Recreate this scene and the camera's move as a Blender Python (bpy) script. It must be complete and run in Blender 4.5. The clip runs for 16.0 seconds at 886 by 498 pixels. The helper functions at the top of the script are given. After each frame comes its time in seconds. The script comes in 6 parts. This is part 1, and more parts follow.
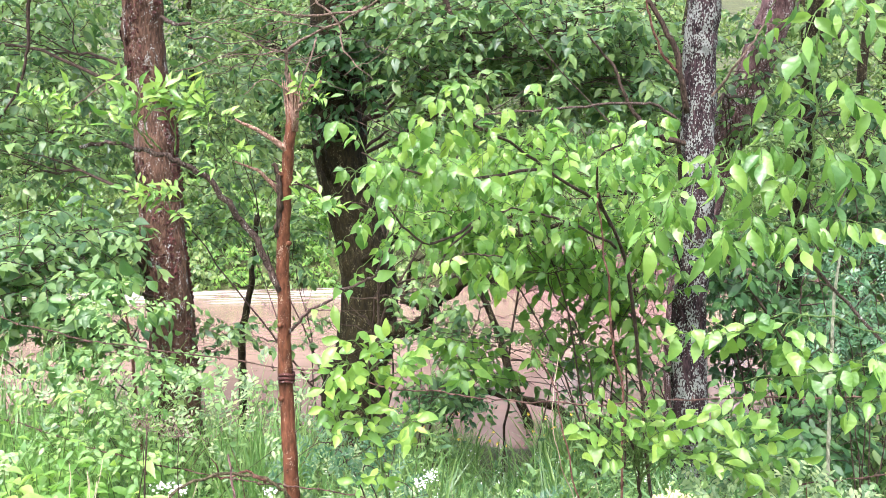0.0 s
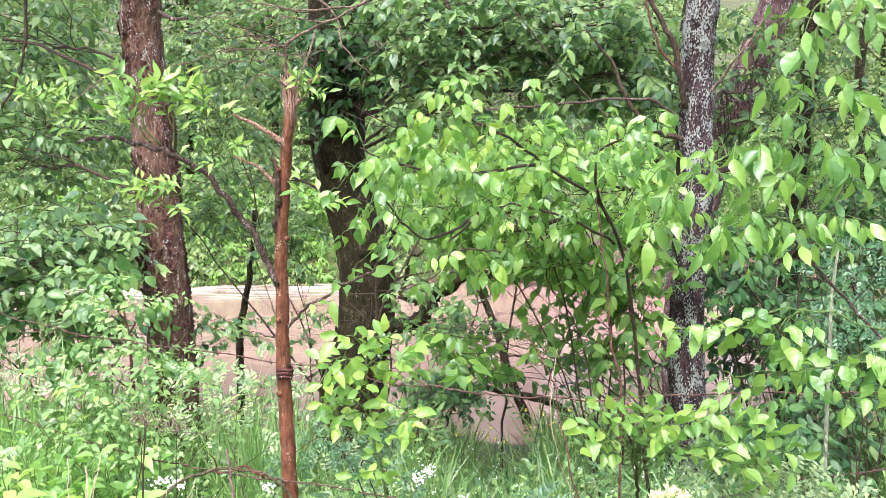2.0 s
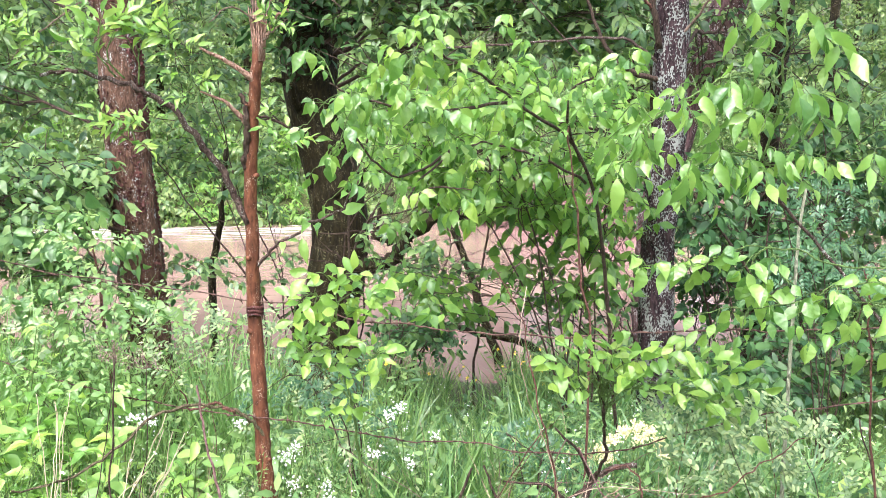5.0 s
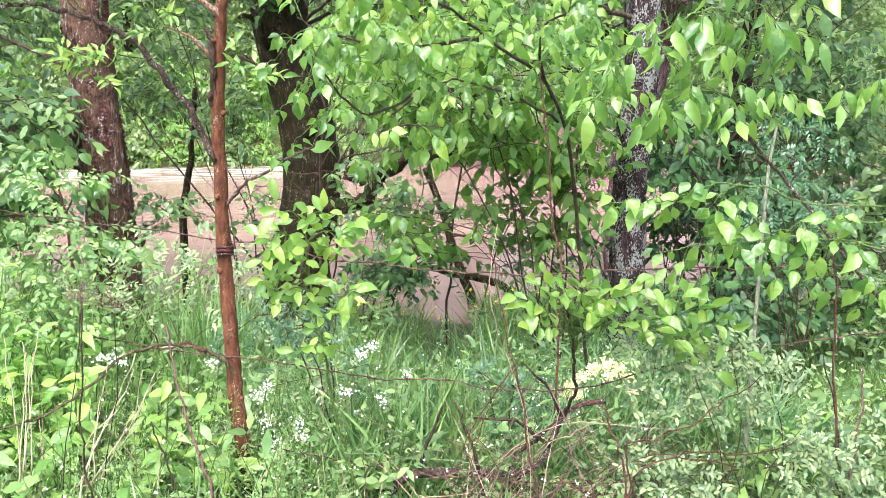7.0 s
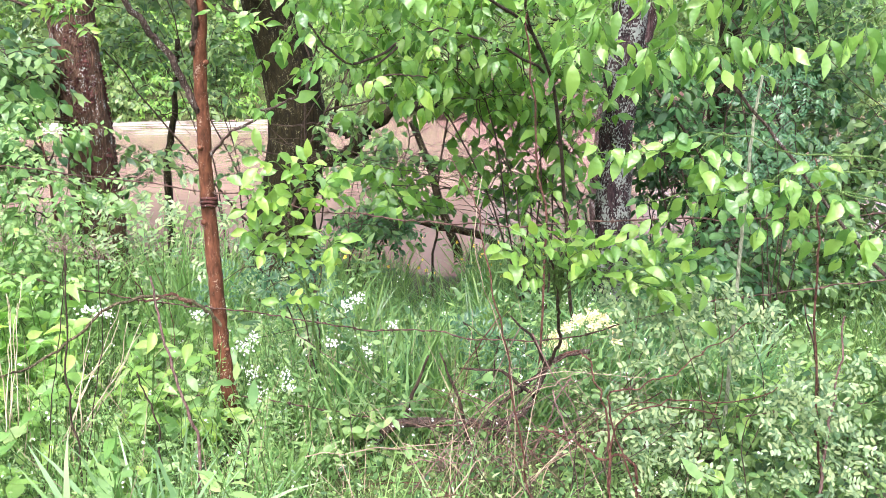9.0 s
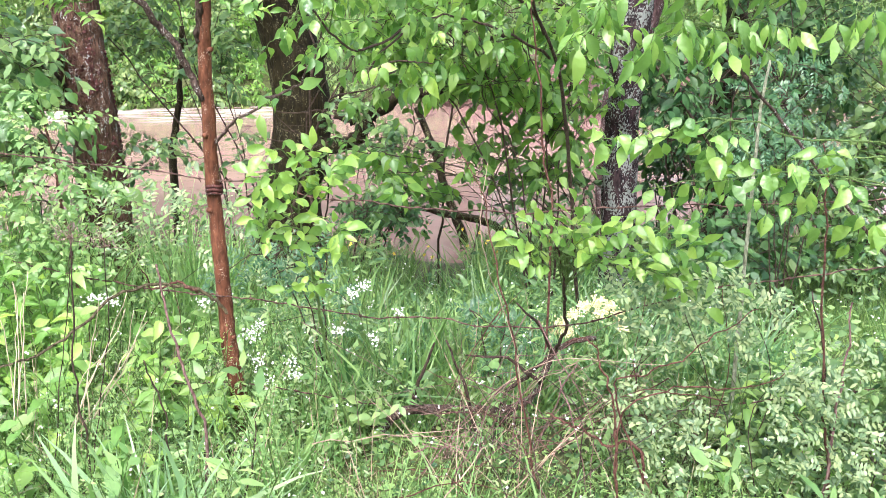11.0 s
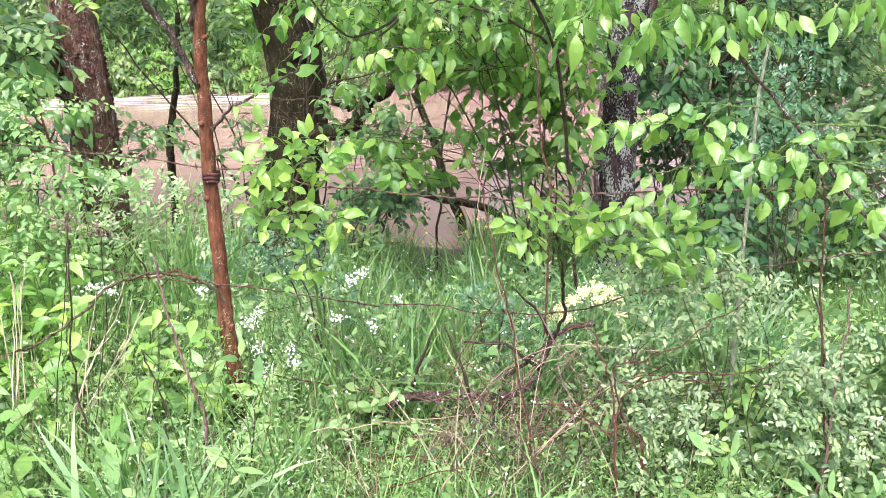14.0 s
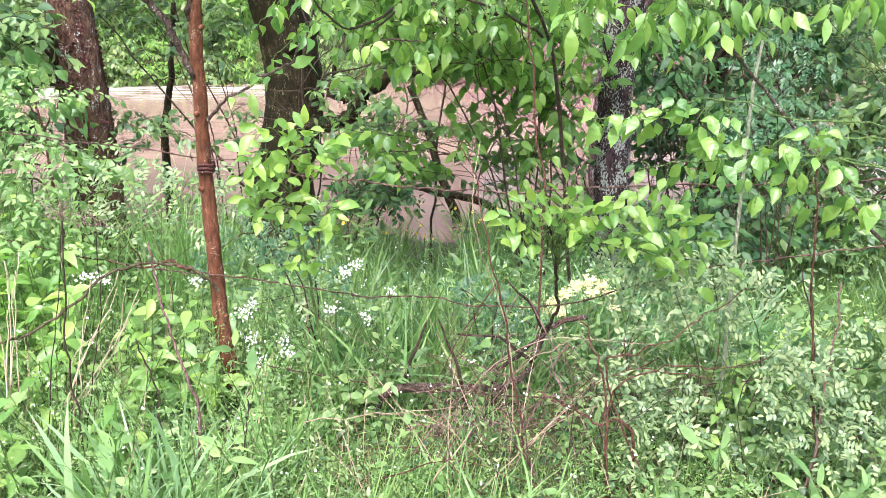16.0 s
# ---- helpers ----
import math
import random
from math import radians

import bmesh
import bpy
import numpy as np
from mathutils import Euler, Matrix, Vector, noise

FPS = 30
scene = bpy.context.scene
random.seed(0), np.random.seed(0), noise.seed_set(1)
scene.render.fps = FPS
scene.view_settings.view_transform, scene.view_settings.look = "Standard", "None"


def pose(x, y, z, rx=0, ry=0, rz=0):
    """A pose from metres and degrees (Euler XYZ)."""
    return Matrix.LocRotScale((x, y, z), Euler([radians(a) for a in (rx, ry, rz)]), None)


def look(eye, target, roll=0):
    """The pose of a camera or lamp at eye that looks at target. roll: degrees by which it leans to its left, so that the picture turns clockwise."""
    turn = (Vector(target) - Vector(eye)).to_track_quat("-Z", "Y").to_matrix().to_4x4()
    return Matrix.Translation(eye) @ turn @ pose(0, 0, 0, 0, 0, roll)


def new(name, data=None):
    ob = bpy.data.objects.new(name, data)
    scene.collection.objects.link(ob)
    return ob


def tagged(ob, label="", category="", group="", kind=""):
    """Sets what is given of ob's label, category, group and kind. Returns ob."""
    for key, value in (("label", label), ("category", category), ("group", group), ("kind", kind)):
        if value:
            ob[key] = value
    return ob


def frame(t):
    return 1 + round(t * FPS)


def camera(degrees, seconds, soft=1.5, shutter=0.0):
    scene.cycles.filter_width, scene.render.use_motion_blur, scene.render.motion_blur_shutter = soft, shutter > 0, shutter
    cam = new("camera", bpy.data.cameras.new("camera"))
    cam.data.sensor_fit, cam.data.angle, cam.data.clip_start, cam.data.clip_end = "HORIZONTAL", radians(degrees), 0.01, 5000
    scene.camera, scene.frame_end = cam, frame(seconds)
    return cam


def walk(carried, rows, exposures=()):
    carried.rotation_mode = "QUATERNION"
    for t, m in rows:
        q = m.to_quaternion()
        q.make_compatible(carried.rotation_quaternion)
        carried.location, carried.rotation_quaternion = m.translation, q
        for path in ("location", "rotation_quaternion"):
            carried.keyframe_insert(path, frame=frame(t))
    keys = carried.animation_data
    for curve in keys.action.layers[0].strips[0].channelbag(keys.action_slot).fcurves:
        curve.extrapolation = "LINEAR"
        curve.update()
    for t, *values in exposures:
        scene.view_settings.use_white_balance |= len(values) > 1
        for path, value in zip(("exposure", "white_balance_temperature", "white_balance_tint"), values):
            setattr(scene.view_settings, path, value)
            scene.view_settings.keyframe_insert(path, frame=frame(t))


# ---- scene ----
cam = camera(51.030, 16.0, soft=0.76)
walk(cam, [
    (0.0, pose(-0.0082, -0.0040, 1.5607) @ pose(0, 0, 0, 0, 0, -0.000) @ pose(0, 0, 0, 85.001) @ pose(0, 0, 0, 0, 0, -0.370)),
    (0.5, pose(-0.0085, -0.0027, 1.5601) @ pose(0, 0, 0, 0, 0, -0.170) @ pose(0, 0, 0, 84.993) @ pose(0, 0, 0, 0, 0, -0.433)),
    (1.0, pose(-0.0096, -0.0032, 1.5604) @ pose(0, 0, 0, 0, 0, -0.165) @ pose(0, 0, 0, 84.974) @ pose(0, 0, 0, 0, 0, -0.440)),
    (1.5, pose(-0.0089, -0.0056, 1.5609) @ pose(0, 0, 0, 0, 0, -0.221) @ pose(0, 0, 0, 84.800) @ pose(0, 0, 0, 0, 0, -0.273)),
    (2.0, pose(-0.0101, -0.0038, 1.5579) @ pose(0, 0, 0, 0, 0, -0.134) @ pose(0, 0, 0, 84.758) @ pose(0, 0, 0, 0, 0, -0.292)),
    (2.5, pose(-0.0095, -0.0010, 1.5581) @ pose(0, 0, 0, 0, 0, -0.161) @ pose(0, 0, 0, 84.386) @ pose(0, 0, 0, 0, 0, -0.341)),
    (3.0, pose(-0.0086, 0.0004, 1.5581) @ pose(0, 0, 0, 0, 0, -0.108) @ pose(0, 0, 0, 84.211) @ pose(0, 0, 0, 0, 0, -0.399)),
    (5.5, pose(0.0067, -0.0010, 1.5405) @ pose(0, 0, 0, 0, 0, -2.218) @ pose(0, 0, 0, 80.395) @ pose(0, 0, 0, 0, 0, 0.233)),
    (6.0, pose(0.0101, 0.0010, 1.5386) @ pose(0, 0, 0, 0, 0, -2.655) @ pose(0, 0, 0, 79.619) @ pose(0, 0, 0, 0, 0, 0.293)),
    (6.5, pose(0.0135, 0.0044, 1.5323) @ pose(0, 0, 0, 0, 0, -3.025) @ pose(0, 0, 0, 78.418) @ pose(0, 0, 0, 0, 0, 0.349)),
    (7.0, pose(0.0149, 0.0077, 1.5314) @ pose(0, 0, 0, 0, 0, -3.309) @ pose(0, 0, 0, 77.620) @ pose(0, 0, 0, 0, 0, 0.308)),
    (7.5, pose(0.0159, 0.0121, 1.5263) @ pose(0, 0, 0, 0, 0, -3.712) @ pose(0, 0, 0, 76.791) @ pose(0, 0, 0, 0, 0, 0.266)),
    (8.0, pose(0.0197, 0.0054, 1.5245) @ pose(0, 0, 0, 0, 0, -3.450) @ pose(0, 0, 0, 76.008) @ pose(0, 0, 0, 0, 0, 0.320)),
    (8.5, pose(0.0185, 0.0043, 1.5223) @ pose(0, 0, 0, 0, 0, -3.896) @ pose(0, 0, 0, 75.207) @ pose(0, 0, 0, 0, 0, 0.440)),
    (9.0, pose(0.0211, 0.0061, 1.5212) @ pose(0, 0, 0, 0, 0, -4.149) @ pose(0, 0, 0, 74.811) @ pose(0, 0, 0, 0, 0, 0.441)),
    (11.5, pose(0.0209, 0.0121, 1.5211) @ pose(0, 0, 0, 0, 0, -3.622) @ pose(0, 0, 0, 73.702) @ pose(0, 0, 0, 0, 0, 0.048)),
    (12.0, pose(0.0235, 0.0115, 1.5240) @ pose(0, 0, 0, 0, 0, -3.442) @ pose(0, 0, 0, 73.439) @ pose(0, 0, 0, 0, 0, 0.013)),
    (12.5, pose(0.0241, 0.0140, 1.5223) @ pose(0, 0, 0, 0, 0, -3.537) @ pose(0, 0, 0, 73.408) @ pose(0, 0, 0, 0, 0, -0.103)),
    (13.0, pose(0.0252, 0.0152, 1.5218) @ pose(0, 0, 0, 0, 0, -3.474) @ pose(0, 0, 0, 73.116) @ pose(0, 0, 0, 0, 0, -0.140)),
    (13.5, pose(0.0290, 0.0151, 1.5229) @ pose(0, 0, 0, 0, 0, -3.682) @ pose(0, 0, 0, 73.199) @ pose(0, 0, 0, 0, 0, -0.234)),
    (14.0, pose(0.0248, 0.0193, 1.5239) @ pose(0, 0, 0, 0, 0, -3.858) @ pose(0, 0, 0, 73.088) @ pose(0, 0, 0, 0, 0, -0.191)),
    (14.5, pose(0.0255, 0.0148, 1.5234) @ pose(0, 0, 0, 0, 0, -3.959) @ pose(0, 0, 0, 72.982) @ pose(0, 0, 0, 0, 0, -0.116)),
    (15.0, pose(0.0237, 0.0104, 1.5225) @ pose(0, 0, 0, 0, 0, -3.864) @ pose(0, 0, 0, 73.141) @ pose(0, 0, 0, 0, 0, -0.077)),
    (15.5, pose(0.0246, 0.0103, 1.5224) @ pose(0, 0, 0, 0, 0, -4.145) @ pose(0, 0, 0, 72.846) @ pose(0, 0, 0, 0, 0, 0.302)),
    (16.0, pose(0.0245, 0.0087, 1.5238) @ pose(0, 0, 0, 0, 0, -4.232) @ pose(0, 0, 0, 72.679) @ pose(0, 0, 0, 0, 0, 0.409)),
], exposures=[(0.0, 2.0, 6100, 15), (7.0, 1.95, 6100, 15), (16.0, 1.88, 6100, 15)])

# ---- world and light: a bright overcast day ----
world = bpy.data.worlds.new("overcast_sky")
scene.world = world
world.use_nodes = True
wn, wl = world.node_tree.nodes, world.node_tree.links
sky = wn.new("ShaderNodeTexSky")
sky.sky_type = "NISHITA"
sky.sun_disc = False
sky.sun_elevation, sky.sun_rotation = radians(58), radians(200)
sky.air_density, sky.dust_density, sky.ozone_density = 1.0, 6.0, 1.0
grey = wn.new("ShaderNodeHueSaturation")
grey.inputs["Saturation"].default_value = 0.55
wl.new(sky.outputs[0], grey.inputs["Color"])
wl.new(grey.outputs[0], wn["Background"].inputs["Color"])
wn["Background"].inputs["Strength"].default_value = 0.15
sun = new("sun", bpy.data.lights.new("sun", "SUN"))
sun.data.energy, sun.data.angle, sun.data.color = 1.15, radians(22), (1.0, 0.98, 0.95)
sun.matrix_world = look((-6, -14, 30), (0, 5, 0))

rng = np.random.default_rng(7)


# ---- materials ----
def base_material(name, rough=0.6):
    m = bpy.data.materials.new(name)
    m.use_nodes = True
    b = m.node_tree.nodes["Principled BSDF"]
    b.inputs["Roughness"].default_value = rough
    return m, m.node_tree.nodes, m.node_tree.links, b


def ramp(nodes, stops):
    r = nodes.new("ShaderNodeValToRGB")
    while len(r.color_ramp.elements) < len(stops):
        r.color_ramp.elements.new(0.5)
    for e, (at, c) in zip(r.color_ramp.elements, stops):
        e.position, e.color = at, (*c, 1)
    return r


def noise_node(nodes, links, scale, detail=4.0, coord="Object", stretch=None):
    tc = nodes.new("ShaderNodeTexCoord")
    n = nodes.new("ShaderNodeTexNoise")
    n.inputs["Scale"].default_value, n.inputs["Detail"].default_value = scale, detail
    if stretch:
        mp = nodes.new("ShaderNodeMapping")
        mp.inputs["Scale"].default_value = stretch
        links.new(tc.outputs[coord], mp.inputs[0])
        links.new(mp.outputs[0], n.inputs["Vector"])
    else:
        links.new(tc.outputs[coord], n.inputs["Vector"])
    return n


def maths(nodes, links, op, a, b=None, c=None):
    m = nodes.new("ShaderNodeMath")
    m.operation = op
    for k, v in enumerate((a, b, c)):
        if v is None:
            continue
        if isinstance(v, (int, float)):
            m.inputs[k].default_value = v
        else:
            links.new(v, m.inputs[k])
    return m.outputs[0]


def veins(n, l, colour):
    """A pale midrib and slanting side veins, in a slightly paler green."""
    tc = n.new("ShaderNodeTexCoord")
    xyz = n.new("ShaderNodeSeparateXYZ")
    l.new(tc.outputs["Object"], xyz.inputs[0])
    side = maths(n, l, "ABSOLUTE", xyz.outputs[1])
    rib = maths(n, l, "LESS_THAN", side, 0.012)
    slant = maths(n, l, "MULTIPLY_ADD", side, -0.9, xyz.outputs[0])
    wave = maths(n, l, "SINE", maths(n, l, "MULTIPLY", slant, 48.0))
    line = maths(n, l, "GREATER_THAN", wave, 0.93)
    both = maths(n, l, "MAXIMUM", rib, maths(n, l, "MULTIPLY", line, 0.4))
    mx = n.new("ShaderNodeMix")
    mx.data_type, mx.blend_type = "RGBA", "MIX"
    l.new(maths(n, l, "MULTIPLY", both, 0.16), mx.inputs[0])
    l.new(colour, mx.inputs[6])
    mx.inputs[7].default_value = (0.22, 0.33, 0.1, 1)
    return mx.outputs[2], wave


def leaf_material(name, dark, light, through_leaf=0.45, rough=0.36, single=False, gloss=0.5):
    """A wet leaf: two greens that differ leaf by leaf, a soft mottling, light passing through."""
    m, n, l, b = base_material(name, rough)
    if single:
        info = n.new("ShaderNodeObjectInfo")
        rnd = info.outputs["Random"]
    else:
        info = n.new("ShaderNodeNewGeometry")
        rnd = info.outputs["Random Per Island"]
    spots = noise_node(n, l, 5.0 if single else 40.0, 3.0)
    add = n.new("ShaderNodeMath")
    add.operation = "MULTIPLY_ADD"
    l.new(spots.outputs["Fac"], add.inputs[0])
    add.inputs[1].default_value = 0.3 if single else 0.5
    l.new(maths(n, l, "MULTIPLY_ADD", rnd, 1.0, 0.02 if single else -0.08), add.inputs[2])
    mid = tuple((a + c) / 2 for a, c in zip(dark, light))
    yellow = (light[0] * 1.12, light[1] * 1.03, light[2])
    r = ramp(n, [(0.12, dark), (0.55, mid), (0.9, light), (1.2 / 1.25, yellow)])
    l.new(add.outputs[0], r.inputs[0])
    colour = r.outputs[0]
    if single:
        colour, ridges = veins(n, l, colour)
        wavy = noise_node(n, l, 5.0, 3.0)
        bump = n.new("ShaderNodeBump")
        bump.inputs["Strength"].default_value, bump.inputs["Distance"].default_value = 0.5, 0.0022
        l.new(maths(n, l, "MULTIPLY_ADD", ridges, 0.09, wavy.outputs["Fac"]), bump.inputs["Height"])
        l.new(bump.outputs[0], b.inputs["Normal"])
    l.new(colour, b.inputs["Base Color"])
    b.inputs["Specular IOR Level"].default_value = gloss
    if single:
        b.inputs["Coat Weight"].default_value, b.inputs["Coat Roughness"].default_value = 0.28, 0.3
    t = n.new("ShaderNodeBsdfTranslucent")
    warm = n.new("ShaderNodeMix")
    warm.data_type, warm.blend_type = "RGBA", "MULTIPLY"
    warm.inputs[0].default_value = 1.0
    l.new(colour, warm.inputs[6])
    warm.inputs[7].default_value = (1.17, 1.27, 0.8, 1)
    l.new(warm.outputs[2], t.inputs["Color"])
    mix = n.new("ShaderNodeMixShader")
    mix.inputs[0].default_value = through_leaf
    l.new(b.outputs[0], mix.inputs[1])
    l.new(t.outputs[0], mix.inputs[2])
    l.new(mix.outputs[0], n["Material Output"].inputs["Surface"])
    return m


def bark_material(name, dark, light, lichen=None, amount=0.55, rough=0.8, scale=1.0, spread=18.0, relief=1.0):
    """Furrowed bark with vertical grain, and blotches of pale lichen where given."""
    m, n, l, b = base_material(name, rough)
    grain = noise_node(n, l, 60 * scale, 5.0, stretch=(1, 1, 0.32))
    blot = noise_node(n, l, 9 * scale, 3.0)
    r = ramp(n, [(0.3, dark), (0.7, light)])
    l.new(grain.outputs["Fac"], r.inputs[0])
    mx = n.new("ShaderNodeMix")
    mx.data_type, mx.blend_type = "RGBA", "MULTIPLY"
    mx.inputs[0].default_value = 0.6
    r2 = ramp(n, [(0.35, (0.45, 0.42, 0.4)), (0.65, (1, 1, 1))])
    l.new(blot.outputs["Fac"], r2.inputs[0])
    l.new(r.outputs[0], mx.inputs[6])
    l.new(r2.outputs[0], mx.inputs[7])
    out = mx.outputs[2]
    if lichen:
        ln = noise_node(n, l, spread, 2.0, stretch=(1, 1, 0.5))
        fine = noise_node(n, l, spread * 8, 6.0, stretch=(1, 1, 0.6))
        crumbs = maths(n, l, "MULTIPLY_ADD", fine.outputs["Fac"], 1.5, ln.outputs["Fac"])
        lr = ramp(n, [(amount, (0, 0, 0)), (amount + 0.03, (1, 1, 1))])
        l.new(maths(n, l, "MULTIPLY", crumbs, 0.4), lr.inputs[0])
        ml = n.new("ShaderNodeMix")
        ml.data_type = "RGBA"
        l.new(lr.outputs[0], ml.inputs[0])
        l.new(out, ml.inputs[6])
        ml.inputs[7].default_value = (*lichen, 1)
        out = ml.outputs[2]
    l.new(out, b.inputs["Base Color"])
    b.inputs["Specular IOR Level"].default_value = 0.15
    bump = n.new("ShaderNodeBump")
    bump.inputs["Strength"].default_value, bump.inputs["Distance"].default_value = relief, 0.02 * relief
    l.new(grain.outputs["Fac"], bump.inputs["Height"])
    l.new(bump.outputs[0], b.inputs["Normal"])
    return m


def plain_material(name, a, c, scale=30.0, rough=0.6, metal=0.0, bump_by=0.0):
    m, n, l, b = base_material(name, rough)
    t = noise_node(n, l, scale, 5.0)
    r = ramp(n, [(0.35, a), (0.68, c)])
    l.new(t.outputs["Fac"], r.inputs[0])
    l.new(r.outputs[0], b.inputs["Base Color"])
    b.inputs["Metallic"].default_value = metal
    if bump_by:
        bump = n.new("ShaderNodeBump")
        bump.inputs["Strength"].default_value, bump.inputs["Distance"].default_value = 0.6, bump_by
        l.new(t.outputs["Fac"], bump.inputs["Height"])
        l.new(bump.outputs[0], b.inputs["Normal"])
    return m


LEAF_NEAR = leaf_material("fresh_leaf", (0.07, 0.18, 0.045), (0.22, 0.39, 0.085), 0.5, 0.36, single=True, gloss=0.7)
LEAF_SPROUT = leaf_material("sprout_leaf", (0.105, 0.245, 0.045), (0.27, 0.43, 0.086), 0.5, 0.36, single=True, gloss=0.65)
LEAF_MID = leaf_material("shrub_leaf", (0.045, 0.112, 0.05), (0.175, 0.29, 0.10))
# brighter copy of the shrub leaf, with the light put into its colour
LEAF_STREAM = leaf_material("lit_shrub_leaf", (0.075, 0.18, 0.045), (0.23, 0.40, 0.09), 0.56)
# ivy green; on other shrubs this dark tone carries their shade
LEAF_DARK = leaf_material("ivy_and_shade_leaf", (0.02, 0.068, 0.024), (0.065, 0.15, 0.046), 0.32, 0.45, gloss=0.35)
LEAF_FAR = leaf_material("far_leaf", (0.06, 0.125, 0.04), (0.205, 0.295, 0.10))
LEAF_ROSE = leaf_material("rose_leaf", (0.075, 0.15, 0.068), (0.305, 0.40, 0.205), 0.42)
LEAF_WEED = leaf_material("weed_leaf", (0.135, 0.265, 0.09), (0.285, 0.43, 0.165), 0.48)
LEAF_HERB = leaf_material("herb_leaf", (0.15, 0.31, 0.075), (0.32, 0.49, 0.13), 0.52, single=True)
LEAF_SOFT = leaf_material("soft_leaf", (0.07, 0.165, 0.06), (0.19, 0.335, 0.115), 0.5, single=True)
LEAF_FERN = leaf_material("fern_leaf", (0.03, 0.10, 0.045), (0.085, 0.19, 0.085), 0.4)
GRASS = leaf_material("grass_blade", (0.07, 0.153, 0.045), (0.195, 0.315, 0.10), 0.45)
GRASS_BLUE = leaf_material("bluish_broad_blade", (0.20, 0.345, 0.175), (0.33, 0.48, 0.265), 0.45)
GRASS_COOL = leaf_material("cool_grass_blade", (0.05, 0.143, 0.05), (0.185, 0.33, 0.13), 0.46, gloss=0.6)
GRASS_PALE = leaf_material("broad_grass_blade", (0.125, 0.255, 0.075), (0.24, 0.39, 0.14), 0.45)
DRY = plain_material("dry_stalk", (0.26, 0.175, 0.125), (0.44, 0.33, 0.235), 20, 0.7)
STRAW = plain_material("bleached_straw", (0.36, 0.29, 0.19), (0.54, 0.46, 0.32), 20, 0.7)
PETAL = plain_material("white_petal", (0.75, 0.75, 0.7), (0.85, 0.85, 0.8), 60)
SEED = plain_material("withered_seed", (0.22, 0.12, 0.11), (0.42, 0.28, 0.26), 80, 0.8)
CREAM = plain_material("cream_petal", (0.62, 0.53, 0.24), (0.78, 0.71, 0.42), 60)
YELLOW = plain_material("yellow_petal", (0.7, 0.5, 0.04), (0.8, 0.6, 0.06), 60)
BARK_SAPLING = bark_material("red_brown_sapling_bark", (0.062, 0.023, 0.013), (0.20, 0.08, 0.044), (0.34, 0.25, 0.19), 0.595, 0.6, 1.6, 40, 0.45)
BARK_LEFT = bark_material("furrowed_brown_bark", (0.045, 0.025, 0.017), (0.15, 0.084, 0.056), (0.40, 0.40, 0.38), 0.585, 0.75, 1.3, 24)
FLAKE = bark_material("loose_reddish_bark_plate", (0.028, 0.010, 0.009), (0.13, 0.052, 0.044), (0.34, 0.32, 0.30), 0.59, 0.75, 1.0, 30)
# wet mossy bark, its tone lowered to include the shade under the trees
BARK_DARK = bark_material("shaded_wet_mossy_bark", (0.008, 0.006, 0.003), (0.035, 0.027, 0.010), (0.16, 0.15, 0.08), 0.58, 0.7, 1.0, 20)
BARK_LICHEN = bark_material("lichen_covered_bark", (0.006, 0.004, 0.006), (0.07, 0.042, 0.046), (0.21, 0.225, 0.205), 0.51, 0.8, 1.2, 15)
BARK_RED = bark_material("reddish_flaky_bark", (0.05, 0.024, 0.025), (0.24, 0.145, 0.145), (0.40, 0.36, 0.36), 0.56, 0.75, 1.0, 14)
TWIG = bark_material("dark_twig_bark", (0.03, 0.02, 0.016), (0.11, 0.075, 0.055), None, 0, 0.65, 2.0)
TWIG_RED = bark_material("red_cane_bark", (0.085, 0.032, 0.026), (0.23, 0.115, 0.085), None, 0, 0.6, 3.0)
TWIG_OLIVE = bark_material("olive_brown_branch_bark", (0.06, 0.048, 0.028), (0.19, 0.155, 0.09), None, 0, 0.65, 3.0)
TWIG_GREY = bark_material("grey_dead_bark", (0.05, 0.032, 0.026), (0.17, 0.12, 0.10), (0.40, 0.40, 0.36), 0.585, 0.8, 3.0, 40)
PINK_CANE = bark_material("faded_pink_cane", (0.16, 0.085, 0.08), (0.36, 0.23, 0.21), None, 0, 0.7, 3.0)
DEAD_TWIG = bark_material("bleached_dead_twig", (0.13, 0.085, 0.07), (0.34, 0.25, 0.19), None, 0, 0.8, 3.0)
TWIG_GREEN = bark_material("green_stem", (0.10, 0.19, 0.05), (0.20, 0.30, 0.09), None, 0, 0.5, 3.0)
STALK = bark_material("pale_stalk_bark", (0.28, 0.30, 0.20), (0.48, 0.48, 0.36), None, 0, 0.7, 3.0)
SPLINTER = bark_material("torn_raw_wood", (0.26, 0.12, 0.085), (0.58, 0.40, 0.31), None, 0, 0.8, 4.0)
WIRE = plain_material("rusty_wire", (0.05, 0.025, 0.02), (0.16, 0.09, 0.07), 90, 0.7, 0.5)


# ---- mesh builders ----
class Geo:
    """Gathers vertices and faces of one mesh."""
    def __init__(self):
        self.v, self.f, self.count = [], [], 0

    def add(self, verts, faces):
        verts = np.asarray(verts, float)
        self.v.append(verts)
        self.f.extend([tuple(int(i) + self.count for i in q) for q in faces])
        self.count += len(verts)


def part(name, geo, material, parent=None, label=""):
    me = bpy.data.meshes.new(name)
    if isinstance(geo, Geo):
        me.from_pydata(np.concatenate(geo.v).tolist(), [], geo.f)
    else:
        me.from_pydata(geo[0], [], geo[1])
    me.materials.append(material)
    me.polygons.foreach_set("use_smooth", [True] * len(me.polygons))
    ob = new(name, me)
    ob.parent = parent
    if label:
        tagged(ob, label)
    return ob


